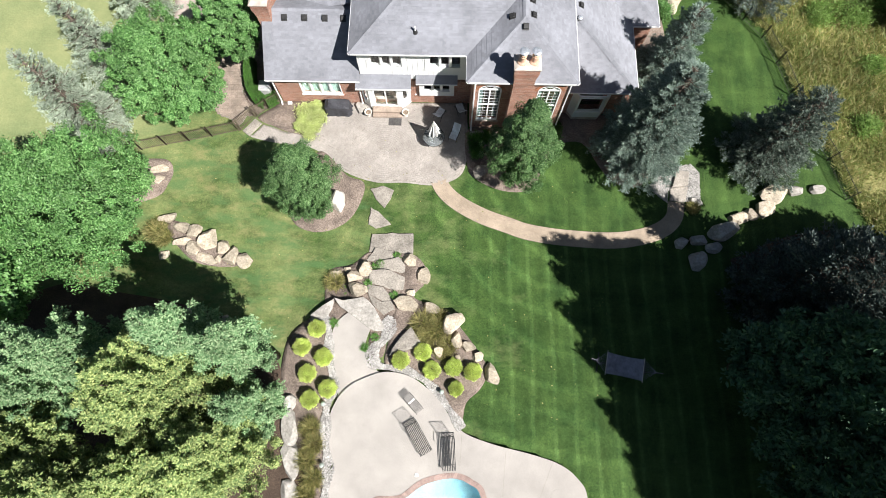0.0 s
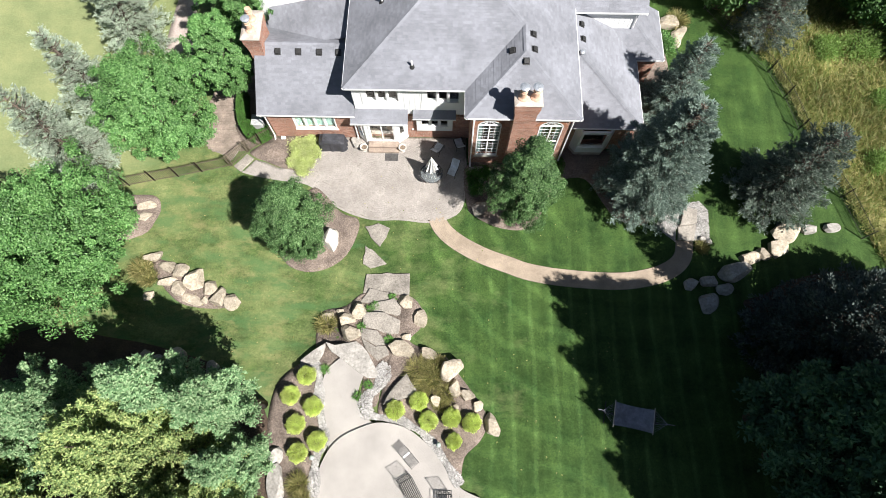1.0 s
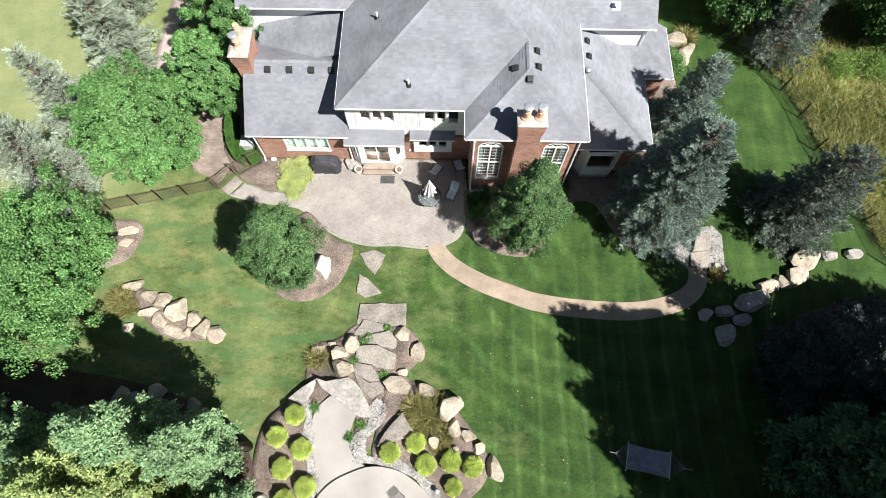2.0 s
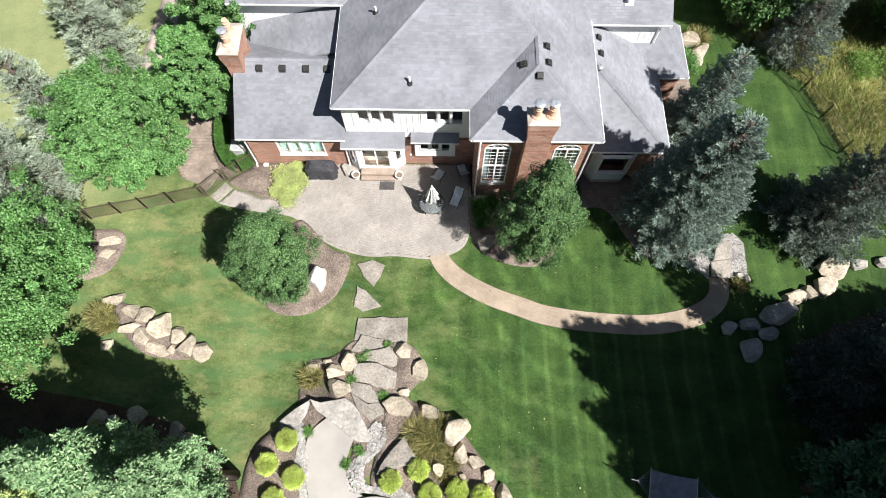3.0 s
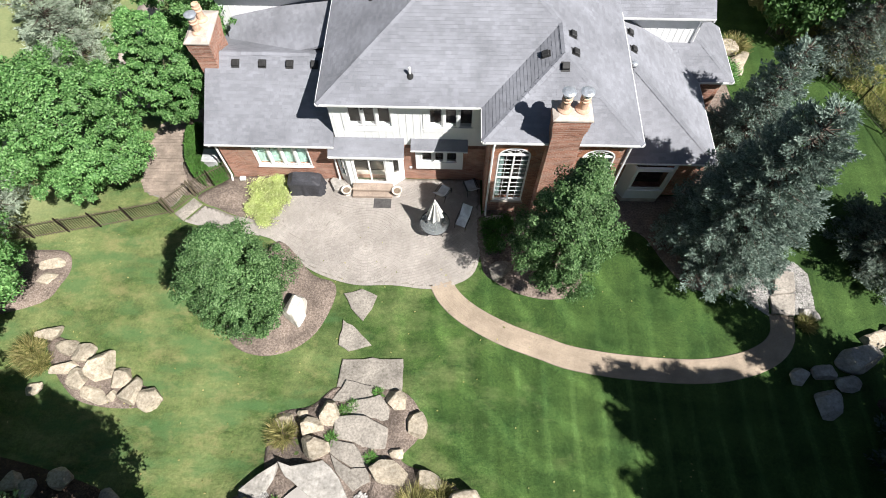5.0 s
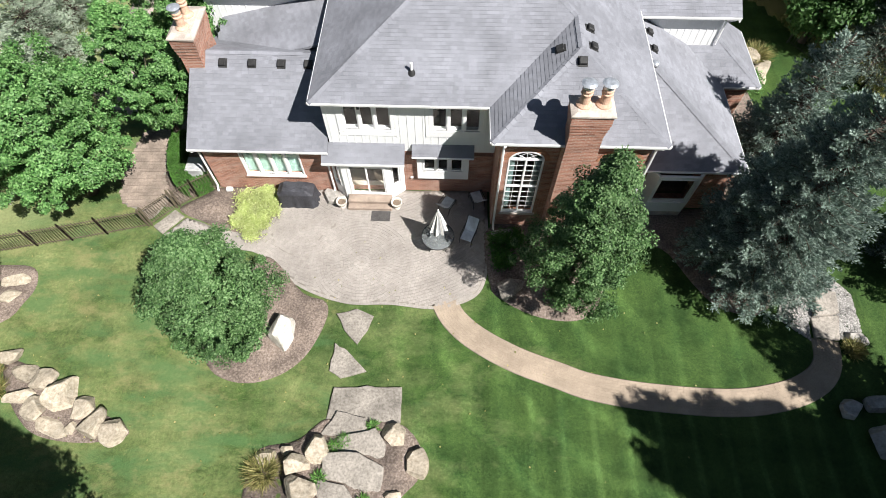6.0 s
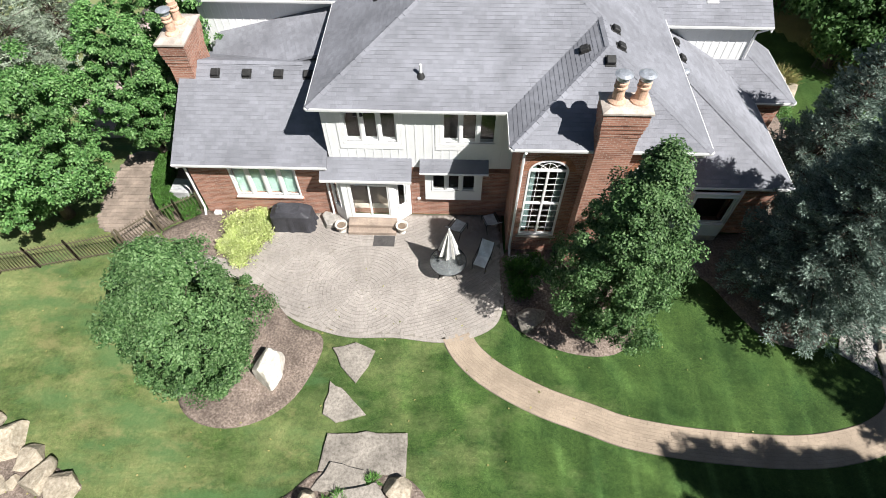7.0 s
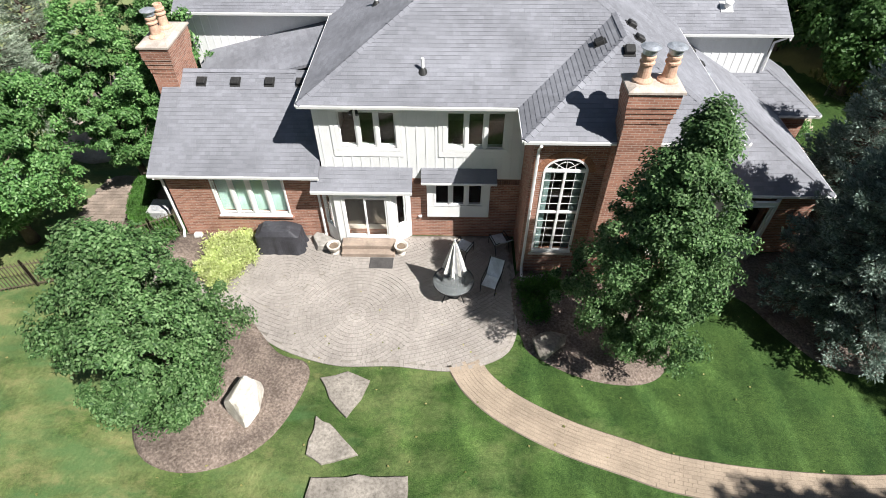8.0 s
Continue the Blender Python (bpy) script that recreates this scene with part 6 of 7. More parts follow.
def flag(pts, z0, z1, seed, label="grey flagstone step set in the lawn", name="flagstone", group="flagstone steps", mat=None):
    """A thick flat stone with a ragged, worn edge."""
    rng = np.random.default_rng(seed)
    loop = []
    n = len(pts)
    for i in range(n):
        a, b = Vector((*pts[i], 0)), Vector((*pts[(i + 1) % n], 0))
        k = max(2, int((b - a).length / 0.30))
        for j in range(k):
            p = a.lerp(b, j / k)
            q = 0.02 if j else 0.0
            loop.append((p.x + rng.normal() * q, p.y + rng.normal() * q))
    cx, cy = sum(p[0] for p in loop) / len(loop), sum(p[1] for p in loop) / len(loop)
    bm = bmesh.new()
    rings = [[bm.verts.new((cx + (x - cx) * s, cy + (y - cy) * s, z + 0.018 * noise.noise((x * 2, y * 2, seed)))) for x, y in loop] for s, z in ((0.99, z0), (1.0, z1 - 0.05), (0.985, z1 - 0.012), (0.95, z1), (0.6, z1 + 0.012), (0.25, z1 + 0.004))]
    for r, s in zip(rings, rings[1:]):
        for i in range(len(loop)):
            bm.faces.new((r[i], r[(i + 1) % len(loop)], s[(i + 1) % len(loop)], s[i]))
    bm.faces.new(rings[-1])
    bm.faces.new(rings[0][::-1])
    ob = part(name, bm, mat or FLAGSTONE, None, label, False)
    return tagged(ob, "", "flagstone", group)


flag([(-0.72, -2.44), (0.06, -2.21), (0.74, -2.5), (0.55, -3.1), (0.21, -3.67), (-0.35, -3.1)], -0.1, 0.09, 1)
flag([(-0.63, -3.62), (-0.2, -3.85), (0.67, -4.7), (-0.26, -4.98), (-0.70, -4.72)], -0.1, 0.09, 2)
flag([(-0.45, -5.33), (2.02, -5.25), (2.05, -6.54), (0.9, -6.6), (-0.58, -6.45)], -0.1, 0.13, 3, "large rectangular grey flagstone at the foot of the steps")
# steps that climb from the lawn to the terrace
flag([(-0.2, -6.2), (0.84, -6.42), (0.98, -6.86), (0.45, -7.1), (-0.70, -7.02)], -0.1, 0.25, 4, "rough dark grey flagstone step")
flag([(0.05, -7.08), (1.0, -6.86), (1.24, -6.78), (1.63, -7.3), (1.63, -8.0), (0.8, -7.62), (-0.38, -7.62)], -0.1, 0.41, 5, "rough grey flagstone step")
flag([(-0.45, -7.66), (0.78, -7.64), (1.64, -8.06), (1.6, -8.8), (1.1, -9.36), (0.45, -8.62), (-0.4, -8.46)], 0.0, 0.64, 6, "rough tan-grey flagstone step")
flag([(-0.45, -8.5), (0.42, -8.66), (1.05, -9.42), (0.44, -9.5), (-0.48, -8.98)], 0.1, 0.73, 7, "rough grey flagstone step")
flag([(-0.42, -9.04), (0.4, -9.54), (0.95, -9.5), (1.15, -9.95), (0.55, -10.3), (-0.15, -9.65)], 0.2, 0.80, 8, "rough grey flagstone step")
flag([(-2.3, -9.35), (-1.79, -9.5), (-0.65, -9.27), (0.0, -9.85), (0.62, -10.94), (0.52, -11.17), (0.04, -11.18), (-0.71, -10.72), (-1.42, -10.2), (-1.94, -9.86)], 0.3, 0.83, 9, "broad pale grey flagstone at the head of the steps", mat=LIMEROCK)
flag([(-3.61, -10.36), (-3.28, -10.05), (-2.34, -9.37), (-2.40, -9.94), (-2.63, -10.41), (-2.74, -10.76), (-2.97, -10.64)], 0.1, 0.64, 30, "pale grey flagstone beside the head of the steps", mat=LIMEROCK)
flag([(1.13, -12.16), (1.6, -11.5), (2.13, -10.93), (2.76, -11.87), (2.4, -12.08), (2.01, -12.21), (0.98, -12.54)], 0.3, 1.05, 10, "thick grey flagstone slab standing in mulch", group="")
# walling boulders each side of the steps
for k, (x, y, sx, sy, sz, tr) in enumerate([
    (1.90, -7.0, 0.50, 0.36, 0.42, -15), (2.64, -7.85, 0.38, 0.52, 0.45, 15), (-0.62, -7.5, 0.40, 0.52, 0.5, 15), (-1.36, -8.06, 0.48, 0.34, 0.42, -20), (-2.42, -7.8, 0.38, 0.25, 0.3, 0),
    (-0.95, -8.83, 0.58, 0.37, 0.45, -25), (1.83, -9.6, 0.84, 0.42, 0.5, -18), (3.22, -9.9, 0.54, 0.30, 0.42, -20), (4.54, -10.6, 0.50, 0.68, 0.85, -40), (4.7, -11.55, 0.30, 0.42, 0.5, 0), (3.65, -12.28, 0.30, 0.30, 0.45, 10),
    (5.27, -11.95, 0.42, 0.30, 0.42, -35), (5.84, -12.5, 0.28, 0.26, 0.40, 10), (6.62, -13.42, 0.34, 0.58, 0.5, 10), (1.98, -8.98, 0.32, 0.19, 0.25, 0), (4.74, -12.6, 0.18, 0.20, 0.3, 0), (-1.75, -7.55, 0.2, 0.16, 0.25, 0)]):
    boulder(x, y, sx, sy, sz, tr, 100 + k)
# row of boulders on the west lawn
for k, (x, y, sx, sy, sz, tr) in enumerate([
    (-12.85, -4.50, 0.55, 0.30, 0.4, 10), (-12.05, -5.05, 0.6, 0.34, 0.25, -15), (-11.15, -5.35, 0.46, 0.36, 0.42, 10), (-10.20, -5.88, 0.55, 0.66, 0.6, -20), (-11.80, -5.95, 0.50, 0.28, 0.35, 25),
    (-11.05, -6.42, 0.40, 0.42, 0.42, 0), (-9.20, -6.35, 0.46, 0.38, 0.45, 35), (-8.68, -6.90, 0.40, 0.52, 0.5, -12), (-7.82, -7.08, 0.40, 0.48, 0.5, -10), (-9.45, -7.0, 0.22, 0.22, 0.22, 0), (-10.2, -7.0, 0.62, 0.34, 0.14, -10)]):
    boulder(x, y, sx, sy, sz, tr, 140 + k)
boulder(-13.88, -1.25, 0.55, 0.30, 0.22, 12, 160, label="flat pale stone in a mulch ring")
boulder(-13.98, -1.98, 0.5, 0.26, 0.22, 28, 161, label="flat pale stone in a mulch ring")
boulder(-12.85, -6.75, 0.36, 0.26, 0.2, 15, 162)
# standing stone under the patio tree
boulder(-2.60, -3.3, 0.40, 0.72, 0.85, -8, 163, label="tall bleached sandstone boulder in the mulch bed", lift=0.1, mat=PALESTONE)
boulder(6.05, -1.15, 0.55, 0.45, 0.42, 20, 164, label="low grey boulder in shaded mulch", mat=FLAGSTONE)
# beside the pines
for k, (x, y, s) in enumerate([(-12.1, -10.3, 0.42), (-8.35, -10.75, 0.36), (-7.75, -11.25, 0.46), (-8.75, -11.5, 0.3), (-10.3, -10.05, 0.42), (-11.4, -10.5, 0.34)]):
    boulder(x, y, s, s * 0.9, s * 0.9, 40 * k, 170 + k, FLAGSTONE if k % 2 else None, "grey boulder under the pines")
# pale ledge between the pines and the lime shrubs
for k, (x, y, sx, sy) in enumerate([(-4.35, -15.1, 0.35, 0.5), (-4.1, -16.3, 0.4, 0.9), (-4.0, -18.0, 0.45, 0.9), (-3.8, -19.6, 0.5, 0.8)]):
    boulder(x, y, sx, sy, 0.4, 5 * k, 180 + k, LIMEROCK, "pale limestone ledge rock beside the pool bed")
# east end of the path
for k, (x, y, sx, sy, sz, tr, mat) in enumerate([
    (23.9, -2.3, 0.85, 0.6, 0.75, 20, 0), (23.15, -3.35, 0.6, 0.55, 0.6, 0, 0), (20.5, -4.75, 0.8, 0.55, 0.7, 15, 1), (18.8, -6.65, 0.55, 0.55, 0.5, 0, 1), (17.95, -5.55, 0.42, 0.36, 0.4, 0, 1), (19.0, -5.35, 0.45, 0.36, 0.4, 0, 1),
    (21.5, -4.0, 0.55, 0.4, 0.45, 0, 0), (25.3, -2.1, 0.42, 0.34, 0.4, 0, 1), (19.85, -5.85, 0.42, 0.34, 0.35, 0, 1), (22.3, -3.75, 0.4, 0.35, 0.4, 0, 0), (26.5, -2.0, 0.5, 0.3, 0.35, 0, 1), (19.05, -2.88, 0.42, 0.24, 0.28, -20, 1)]):
    boulder(x, y, sx, sy, sz, tr, 200 + k, LIMEROCK if mat else None, "grey shaded boulder by the path" if mat else "")
# ---- on the patio ----
STONEWARE = mottled("cast_stone_urn", [(0.48, 0.43, 0.37), (0.60, 0.55, 0.48), (0.68, 0.63, 0.56)], 5.0, 30.0, 0.85, 0.3, 0.008)
POTSOIL = mottled("pot_soil", [(0.10, 0.075, 0.05), (0.20, 0.15, 0.11), (0.30, 0.24, 0.18)], 6.0, 60.0, 0.95, 0.8, 0.02)
RUBBER = mottled("dark_doormat", [(0.045, 0.042, 0.04), (0.075, 0.07, 0.068), (0.11, 0.105, 0.10)], 3.0, 90.0, 0.95, 0.8, 0.01)
COVER = mottled("black_grill_cover", [(0.030, 0.030, 0.036), (0.046, 0.046, 0.053), (0.066, 0.066, 0.075)], 2.0, 30.0, 0.6, 0.4, 0.01)
SLING = mottled("pale_sling", [(0.52, 0.57, 0.60), (0.62, 0.67, 0.70), (0.70, 0.74, 0.77)], 3.0, 60.0, 0.8, 0.2, 0.004)
CANVAS = mottled("umbrella_white", [(0.66, 0.64, 0.60), (0.74, 0.72, 0.68), (0.80, 0.78, 0.74)], 4.0, 50.0, 0.85, 0.2, 0.004)
CANVAS_DARK = mottled("umbrella_grey", [(0.20, 0.205, 0.21), (0.28, 0.285, 0.29), (0.36, 0.365, 0.37)], 4.0, 50.0, 0.85, 0.2, 0.004)
PZ = 0.034


def urn(x, y):
    t = thing("stone_urn", x, y, PZ, "pale cast stone urn planter beside the door step", "planter", "urns by the door")
    bm = bmesh.new()
    lathe(bm, [(0.14, PZ), (0.14, PZ + 0.04), (0.08, PZ + 0.08), (0.09, PZ + 0.12), (0.19, PZ + 0.22), (0.22, PZ + 0.34), (0.245, PZ + 0.38), (0.245, PZ + 0.41), (0.20, PZ + 0.41), (0.19, PZ + 0.36)], 22, x, y)
    part("bowl", bm, STONEWARE, t, "", True)
    bm = bmesh.new()
    lathe(bm, [(0.19, PZ + 0.30), (0.19, PZ + 0.355), (0.1, PZ + 0.37)], 16, x, y)
    part("soil", bm, POTSOIL, t, "dry soil")


urn(-1.08, 2.62)
urn(1.28, 2.64)
boulder(-1.55, 3.0, 0.30, 0.42, 0.28, 30, 300, LIMEROCK, "low pale stone leaning by the bay", 0.2, 0.05, "")
mat = part("doormat", one_box(0.20, 1.02, 1.90, 2.41, PZ, PZ + 0.018, 0.006), RUBBER, None, "dark grey rectangular doormat on the pavers")
tagged(mat, "", "doormat")


def covered_grill(x, y):
    t = thing("grill", x, y, PZ, "barbecue grill under a fitted black cover", "grill")
    bm = bmesh.new()
    rings, n = [], 96
    for s, (k, z) in enumerate(((1.07, 0.0), (1.01, 0.25), (0.98, 0.55), (0.96, 0.78), (0.94, 0.84), (0.70, 1.0), (0.5, 1.02))):
        ring = []
        for i in range(n):
            a = 2 * math.pi * i / n
            ca, sa = math.cos(a), math.sin(a)
            q = (abs(ca) ** 9 + abs(sa) ** 9) ** (-1 / 9)
            fold = 1 + (0.045 * math.sin(11 * a) + 0.03 * math.sin(19 * a + 1)) * max(0.04, 0.9 - z)
            ring.append(bm.verts.new((x + 0.80 * q * ca * k * fold * (1 - 0.10 * (z > 0.8)), y + 0.38 * q * sa * k * fold, PZ + z + 0.012 * math.sin(6 * a) * (z > 0.9))))
        rings.append(ring)
    for r, s in zip(rings, rings[1:]):
        for i in range(n):
            bm.faces.new((r[i], r[(i + 1) % n], s[(i + 1) % n], s[i]))
    bm.faces.new(rings[-1])
    part("cover", bm, COVER, t)
    for dx in (-0.6, 0.6):
        for dy in (-0.25, 0.25):
            part("leg", tube(bmesh.new(), [(x + dx, y + dy, PZ), (x + dx, y + dy, PZ + 0.5)], 0.025, 8), BLACKMETAL, t)


covered_grill(-3.0, 2.88)


def umbrella_table(x, y):
    t = thing("patio_table", x, y, PZ, "round glass patio table with black metal legs", "table")
    bm = bmesh.new()
    lathe(bm, [(0.04, PZ + 0.695), (0.655, PZ + 0.695), (0.66, PZ + 0.701), (0.655, PZ + 0.707), (0.04, PZ + 0.707)], 40, x, y)
    part("tabletop", bm, TABLEGLASS, t, "dark tinted glass top", True)
    bm = bmesh.new()
    ring = [(x + 0.66 * math.cos(2 * math.pi * i / 32), y + 0.66 * math.sin(2 * math.pi * i / 32), PZ + 0.70) for i in range(33)]
    tube(bm, ring, 0.016, 6)
    part("rim", bm, BLACKMETAL, t)
    for k in range(4):
        a = math.pi / 4 + k * math.pi / 2
        c, s = math.cos(a), math.sin(a)
        part("leg", tube(bmesh.new(), [(x + 0.48 * c, y + 0.48 * s, PZ + 0.69), (x + 0.32 * c, y + 0.32 * s, PZ + 0.35), (x + 0.50 * c, y + 0.50 * s, PZ)], 0.018, 8), BLACKMETAL, t)
    u = thing("patio_umbrella", x + 0.02, y + 0.05, PZ, "folded patio umbrella with white and grey stripes", "umbrella")
    x, y = x + 0.02, y + 0.05
    part("pole", tube(bmesh.new(), [(x, y, PZ), (x, y, 2.52)], 0.022, 10), TRIM, u)
    b = bmesh.new()
    lathe(b, [(0.26, PZ), (0.26, PZ + 0.05), (0.06, PZ + 0.12), (0.03, PZ + 0.30)], 20, x, y)
    part("base", b, BLACKMETAL, u, "", True)
    n = 16
    for k in range(n):
        s = bmesh.new()
        a0, a1 = 2 * math.pi * k / n, 2 * math.pi * (k + 1) / n
        am = (a0 + a1) / 2
        rows = []
        for z, r in ((2.47, 0.02), (2.2, 0.11), (1.8, 0.21), (1.45, 0.30), (1.22, 0.36)):
            f = 1.0 if k % 2 else 0.72
            zz = z + (0.10 if (k % 2 == 0 and z < 1.3) else 0.0)
            rows.append([s.verts.new((x + r * g * math.cos(a), y + r * g * math.sin(a), zz)) for a, g in ((a0, 0.86), (am, 1.12 * f), (a1, 0.86))])
        for p, q in zip(rows, rows[1:]):
            for i in range(2):
                s.faces.new((p[i], p[i + 1], q[i + 1], q[i]))
        part("canopy_panel", s, CANVAS if k % 2 else CANVAS_DARK, u, "white canvas stripe" if k % 2 else "grey canvas stripe")
    b = bmesh.new()
    bmesh.ops.create_icosphere(b, subdivisions=2, radius=0.035, matrix=Matrix.Translation((x, y, 2.53)))
    part("finial", b, TRIM, u, "", True)


TABLEGLASS, _nt2, _b2 = material("tinted_table_glass", 0.05, 0.0, 0.5)
_b2.inputs["Base Color"].default_value = (0.45, 0.48, 0.48, 1)
_b2.inputs["Transmission Weight"].default_value = 0.75
umbrella_table(3.12, 0.80)


def sling_chair(x, y, turn, label, k=0.88):
    t = thing("patio_chair", x, y, PZ, label, "chair", "chairs on the patio")
    m = pose(x, y, PZ, 0, 0, turn) @ Matrix.Diagonal((k, k, k, 1))

    def put(name, bm, mat, lab=""):
        bmesh.ops.transform(bm, matrix=m, verts=bm.verts)
        return part(name, bm, mat, t, lab)

    put("seat", box(bmesh.new(), -0.27, 0.27, -0.45, 0.12, 0.36, 0.385, 0.01), SLING, "pale blue-grey sling")
    b = box(bmesh.new(), -0.27, 0.27, 0.0, 0.72, -0.012, 0.012, 0.008)
    bmesh.ops.transform(b, matrix=pose(0, 0.12, 0.37, 52, 0, 0), verts=b.verts)
    put("backrest", b, SLING, "pale blue-grey sling")
    for sx in (-0.29, 0.29):
        put("side_rail", tube(bmesh.new(), [(sx, -0.47, 0.36), (sx, 0.12, 0.36), (sx, 0.57, 0.95)], 0.016, 8), BLACKMETAL)
        put("leg", tube(bmesh.new(), [(sx, -0.42, 0.36), (sx, -0.46, 0.0)], 0.016, 8), BLACKMETAL)
        put("leg", tube(bmesh.new(), [(sx, 0.16, 0.40), (sx, 0.34, 0.0)], 0.016, 8), BLACKMETAL)
        put("armrest", tube(bmesh.new(), [(sx, -0.42, 0.36), (sx * 1.05, -0.36, 0.58), (sx * 1.05, 0.30, 0.60)], 0.018, 8), BLACKMETAL)


sling_chair(4.40, 1.22, -22, "pale sling patio chair with black frame by the flower bed")
sling_chair(3.42, 2.62, 150, "pale sling patio chair near the house wall")
sling_chair(4.75, 2.95, 200, "pale sling patio chair in the shaded corner")


# ---- by the pool ----
def chaise(x, y, turn, label):
    """A strap-work metal lounger with its lattice back raised; its foot points along local -y."""
    t = thing("sun_lounger", x, y, DECK_Z, label, "sun lounger", "black loungers by the pool")
    m = pose(x, y, DECK_Z, 0, 0, turn)

    def put(name, bm, mat=BLACKMETAL, lab=""):
        bmesh.ops.transform(bm, matrix=m, verts=bm.verts)
        return part(name, bm, mat, t, lab)

    bm = bmesh.new()
    tube(bm, [(-0.33, 0.62, 0.36), (-0.33, -1.05, 0.36), (0.33, -1.05, 0.36), (0.33, 0.62, 0.36), (-0.33, 0.62, 0.36)], 0.018, 6)
    put("frame", bm)
    for k in range(7):
        xx = -0.26 + 0.52 * k / 6
        put("slat", box(bmesh.new(), xx - 0.022, xx + 0.022, -1.04, 0.60, 0.355, 0.367))
    for yy in (-0.75, -0.2, 0.3):
        put("cross_bar", tube(bmesh.new(), [(-0.33, yy, 0.345), (0.33, yy, 0.345)], 0.010, 6))
    for xx in (-0.31, 0.31):
        put("leg", tube(bmesh.new(), [(xx, -0.95, 0.36), (xx, -1.0, 0.0)], 0.018, 6))
        put("leg", tube(bmesh.new(), [(xx, 0.50, 0.36), (xx, 0.56, 0.0)], 0.018, 6))
        put("armrest", tube(bmesh.new(), [(xx * 1.05, 0.62, 0.36), (xx * 1.12, 0.55, 0.60), (xx * 1.12, 0.12, 0.62), (xx * 1.05, 0.05, 0.36)], 0.016, 6))
    b = bmesh.new()
    tube(b, [(-0.33, 0, 0), (-0.33, 0, 0.66), (0.33, 0, 0.66), (0.33, 0, 0), (-0.33, 0, 0)], 0.018, 6)
    for k in range(-2, 4):
        for s in (1, -1):
            x0, x1 = (-0.33, 0.33)
            z0 = 0.22 * k
            pts = [(x0 * s, 0, z0), (x1 * s, 0, z0 + 0.66)]
            lo, hi = max(0, -z0 / 0.66), min(1, (0.66 - z0) / 0.66)
            if hi > lo:
                p = [Vector(pts[0]).lerp(Vector(pts[1]), q) for q in (lo, hi)]
                tube(b, p, 0.008, 4)
    bmesh.ops.transform(b, matrix=pose(0, 0.60, 0.37, -22, 0, 0), verts=b.verts)
    put("backrest", b, BLACKMETAL, "lattice back")


chaise(2.62, -16.62, 31, "black metal strap lounger with a raised lattice back")
chaise(4.28, -17.3, 4, "black metal strap lounger with a raised lattice back")


def folding_lounger(x, y, turn, k=0.85):
    t = thing("folding_chair", x, y, DECK_Z, "grey mesh reclining chair with a white towel bar on the deck", "chair")
    m = pose(x, y, DECK_Z, 0, 0, turn) @ Matrix.Diagonal((k, k, k, 1))

    def put(name, bm, mat, lab=""):
        bmesh.ops.transform(bm, matrix=m, verts=bm.verts)
        return part(name, bm, mat, t, lab)

    for nm, y0, z0, y1, z1 in (("backrest", 0.12, 0.30, 0.72, 0.62), ("seat", -0.22, 0.32, 0.12, 0.30), ("footrest", -0.66, 0.16, -0.22, 0.32)):
        b = bmesh.new()
        n = 12
        for k in range(n):
            a, c = (k + 0.12) / n, (k + 0.88) / n
            box(b, -0.27, 0.27, y0 + (y1 - y0) * a, y0 + (y1 - y0) * c, z0 + (z1 - z0) * (a + c) / 2 - 0.006, z0 + (z1 - z0) * (a + c) / 2 + 0.006)
        put(nm, b, WEAVE, "grey woven straps")
    put("head_pillow", box(bmesh.new(), -0.24, 0.24, 0.14, 0.26, 0.34, 0.39, 0.02), TRIM, "white folded pillow")
    for sx in (-0.29, 0.29):
        put("side_rail", tube(bmesh.new(), [(sx, -0.68, 0.15), (sx, -0.22, 0.32), (sx, 0.12, 0.30), (sx, 0.74, 0.63)], 0.014, 6), BLACKMETAL)
        put("leg", tube(bmesh.new(), [(sx, -0.4, 0.25), (sx, -0.5, 0.0)], 0.014, 6), BLACKMETAL)
        put("leg", tube(bmesh.new(), [(sx, 0.3, 0.4), (sx, 0.45, 0.0)], 0.014, 6), BLACKMETAL)


WEAVE = mottled("grey_strap_weave", [(0.16, 0.15, 0.14), (0.24, 0.225, 0.21), (0.31, 0.295, 0.28)], 5.0, 60.0, 0.85, 0.3, 0.005)
folding_lounger(2.40, -15.05, 42, 0.8)
b = bmesh.new()
lathe(b, [(0.07, DECK_Z), (0.10, DECK_Z + 0.02), (0.02, DECK_Z + 0.05)], 16, 2.66, -18.62)
tagged(part("skimmer_lid", b, TRIM, None, "round white pool fitting on the deck"), "", "pool fitting")
for xa, ya, xb, yb in ((7.31, -17.40, 7.12, -19.6), (9.72, -17.98, 8.9, -19.9), (5.0, -16.5, 4.9, -18.3)):
    ux, uy = (yb - ya), -(xb - xa)
    k = 0.007 / math.hypot(ux, uy)
    tagged(part("deck_joint", prism(bmesh.new(), [(xa + ux * k, ya + uy * k), (xa - ux * k, ya - uy * k), (xb - ux * k, yb - uy * k), (xb + ux * k, yb + uy * k)], DECK_Z - 0.02, DECK_Z + 0.003), JOINT, None, "dark saw-cut joint in the concrete deck"), "", "joint", "", "structure")


def path_light(x, y):
    z = zg(x, y) + 0.03
    t = thing("path_light", x, y, z, "small mushroom garden light with a pale green cap", "garden light", "garden lights by the deck")
    part("stake", tube(bmesh.new(), [(x, y, z - 0.1), (x, y, z + 0.34)], 0.014, 8), BLACKMETAL, t)
    part("cap", lathe(bmesh.new(), [(0.125, z + 0.33), (0.13, z + 0.345), (0.07, z + 0.40), (0.01, z + 0.42)], 18, x, y), VERDIGRIS, t, "pale green metal cap", True)


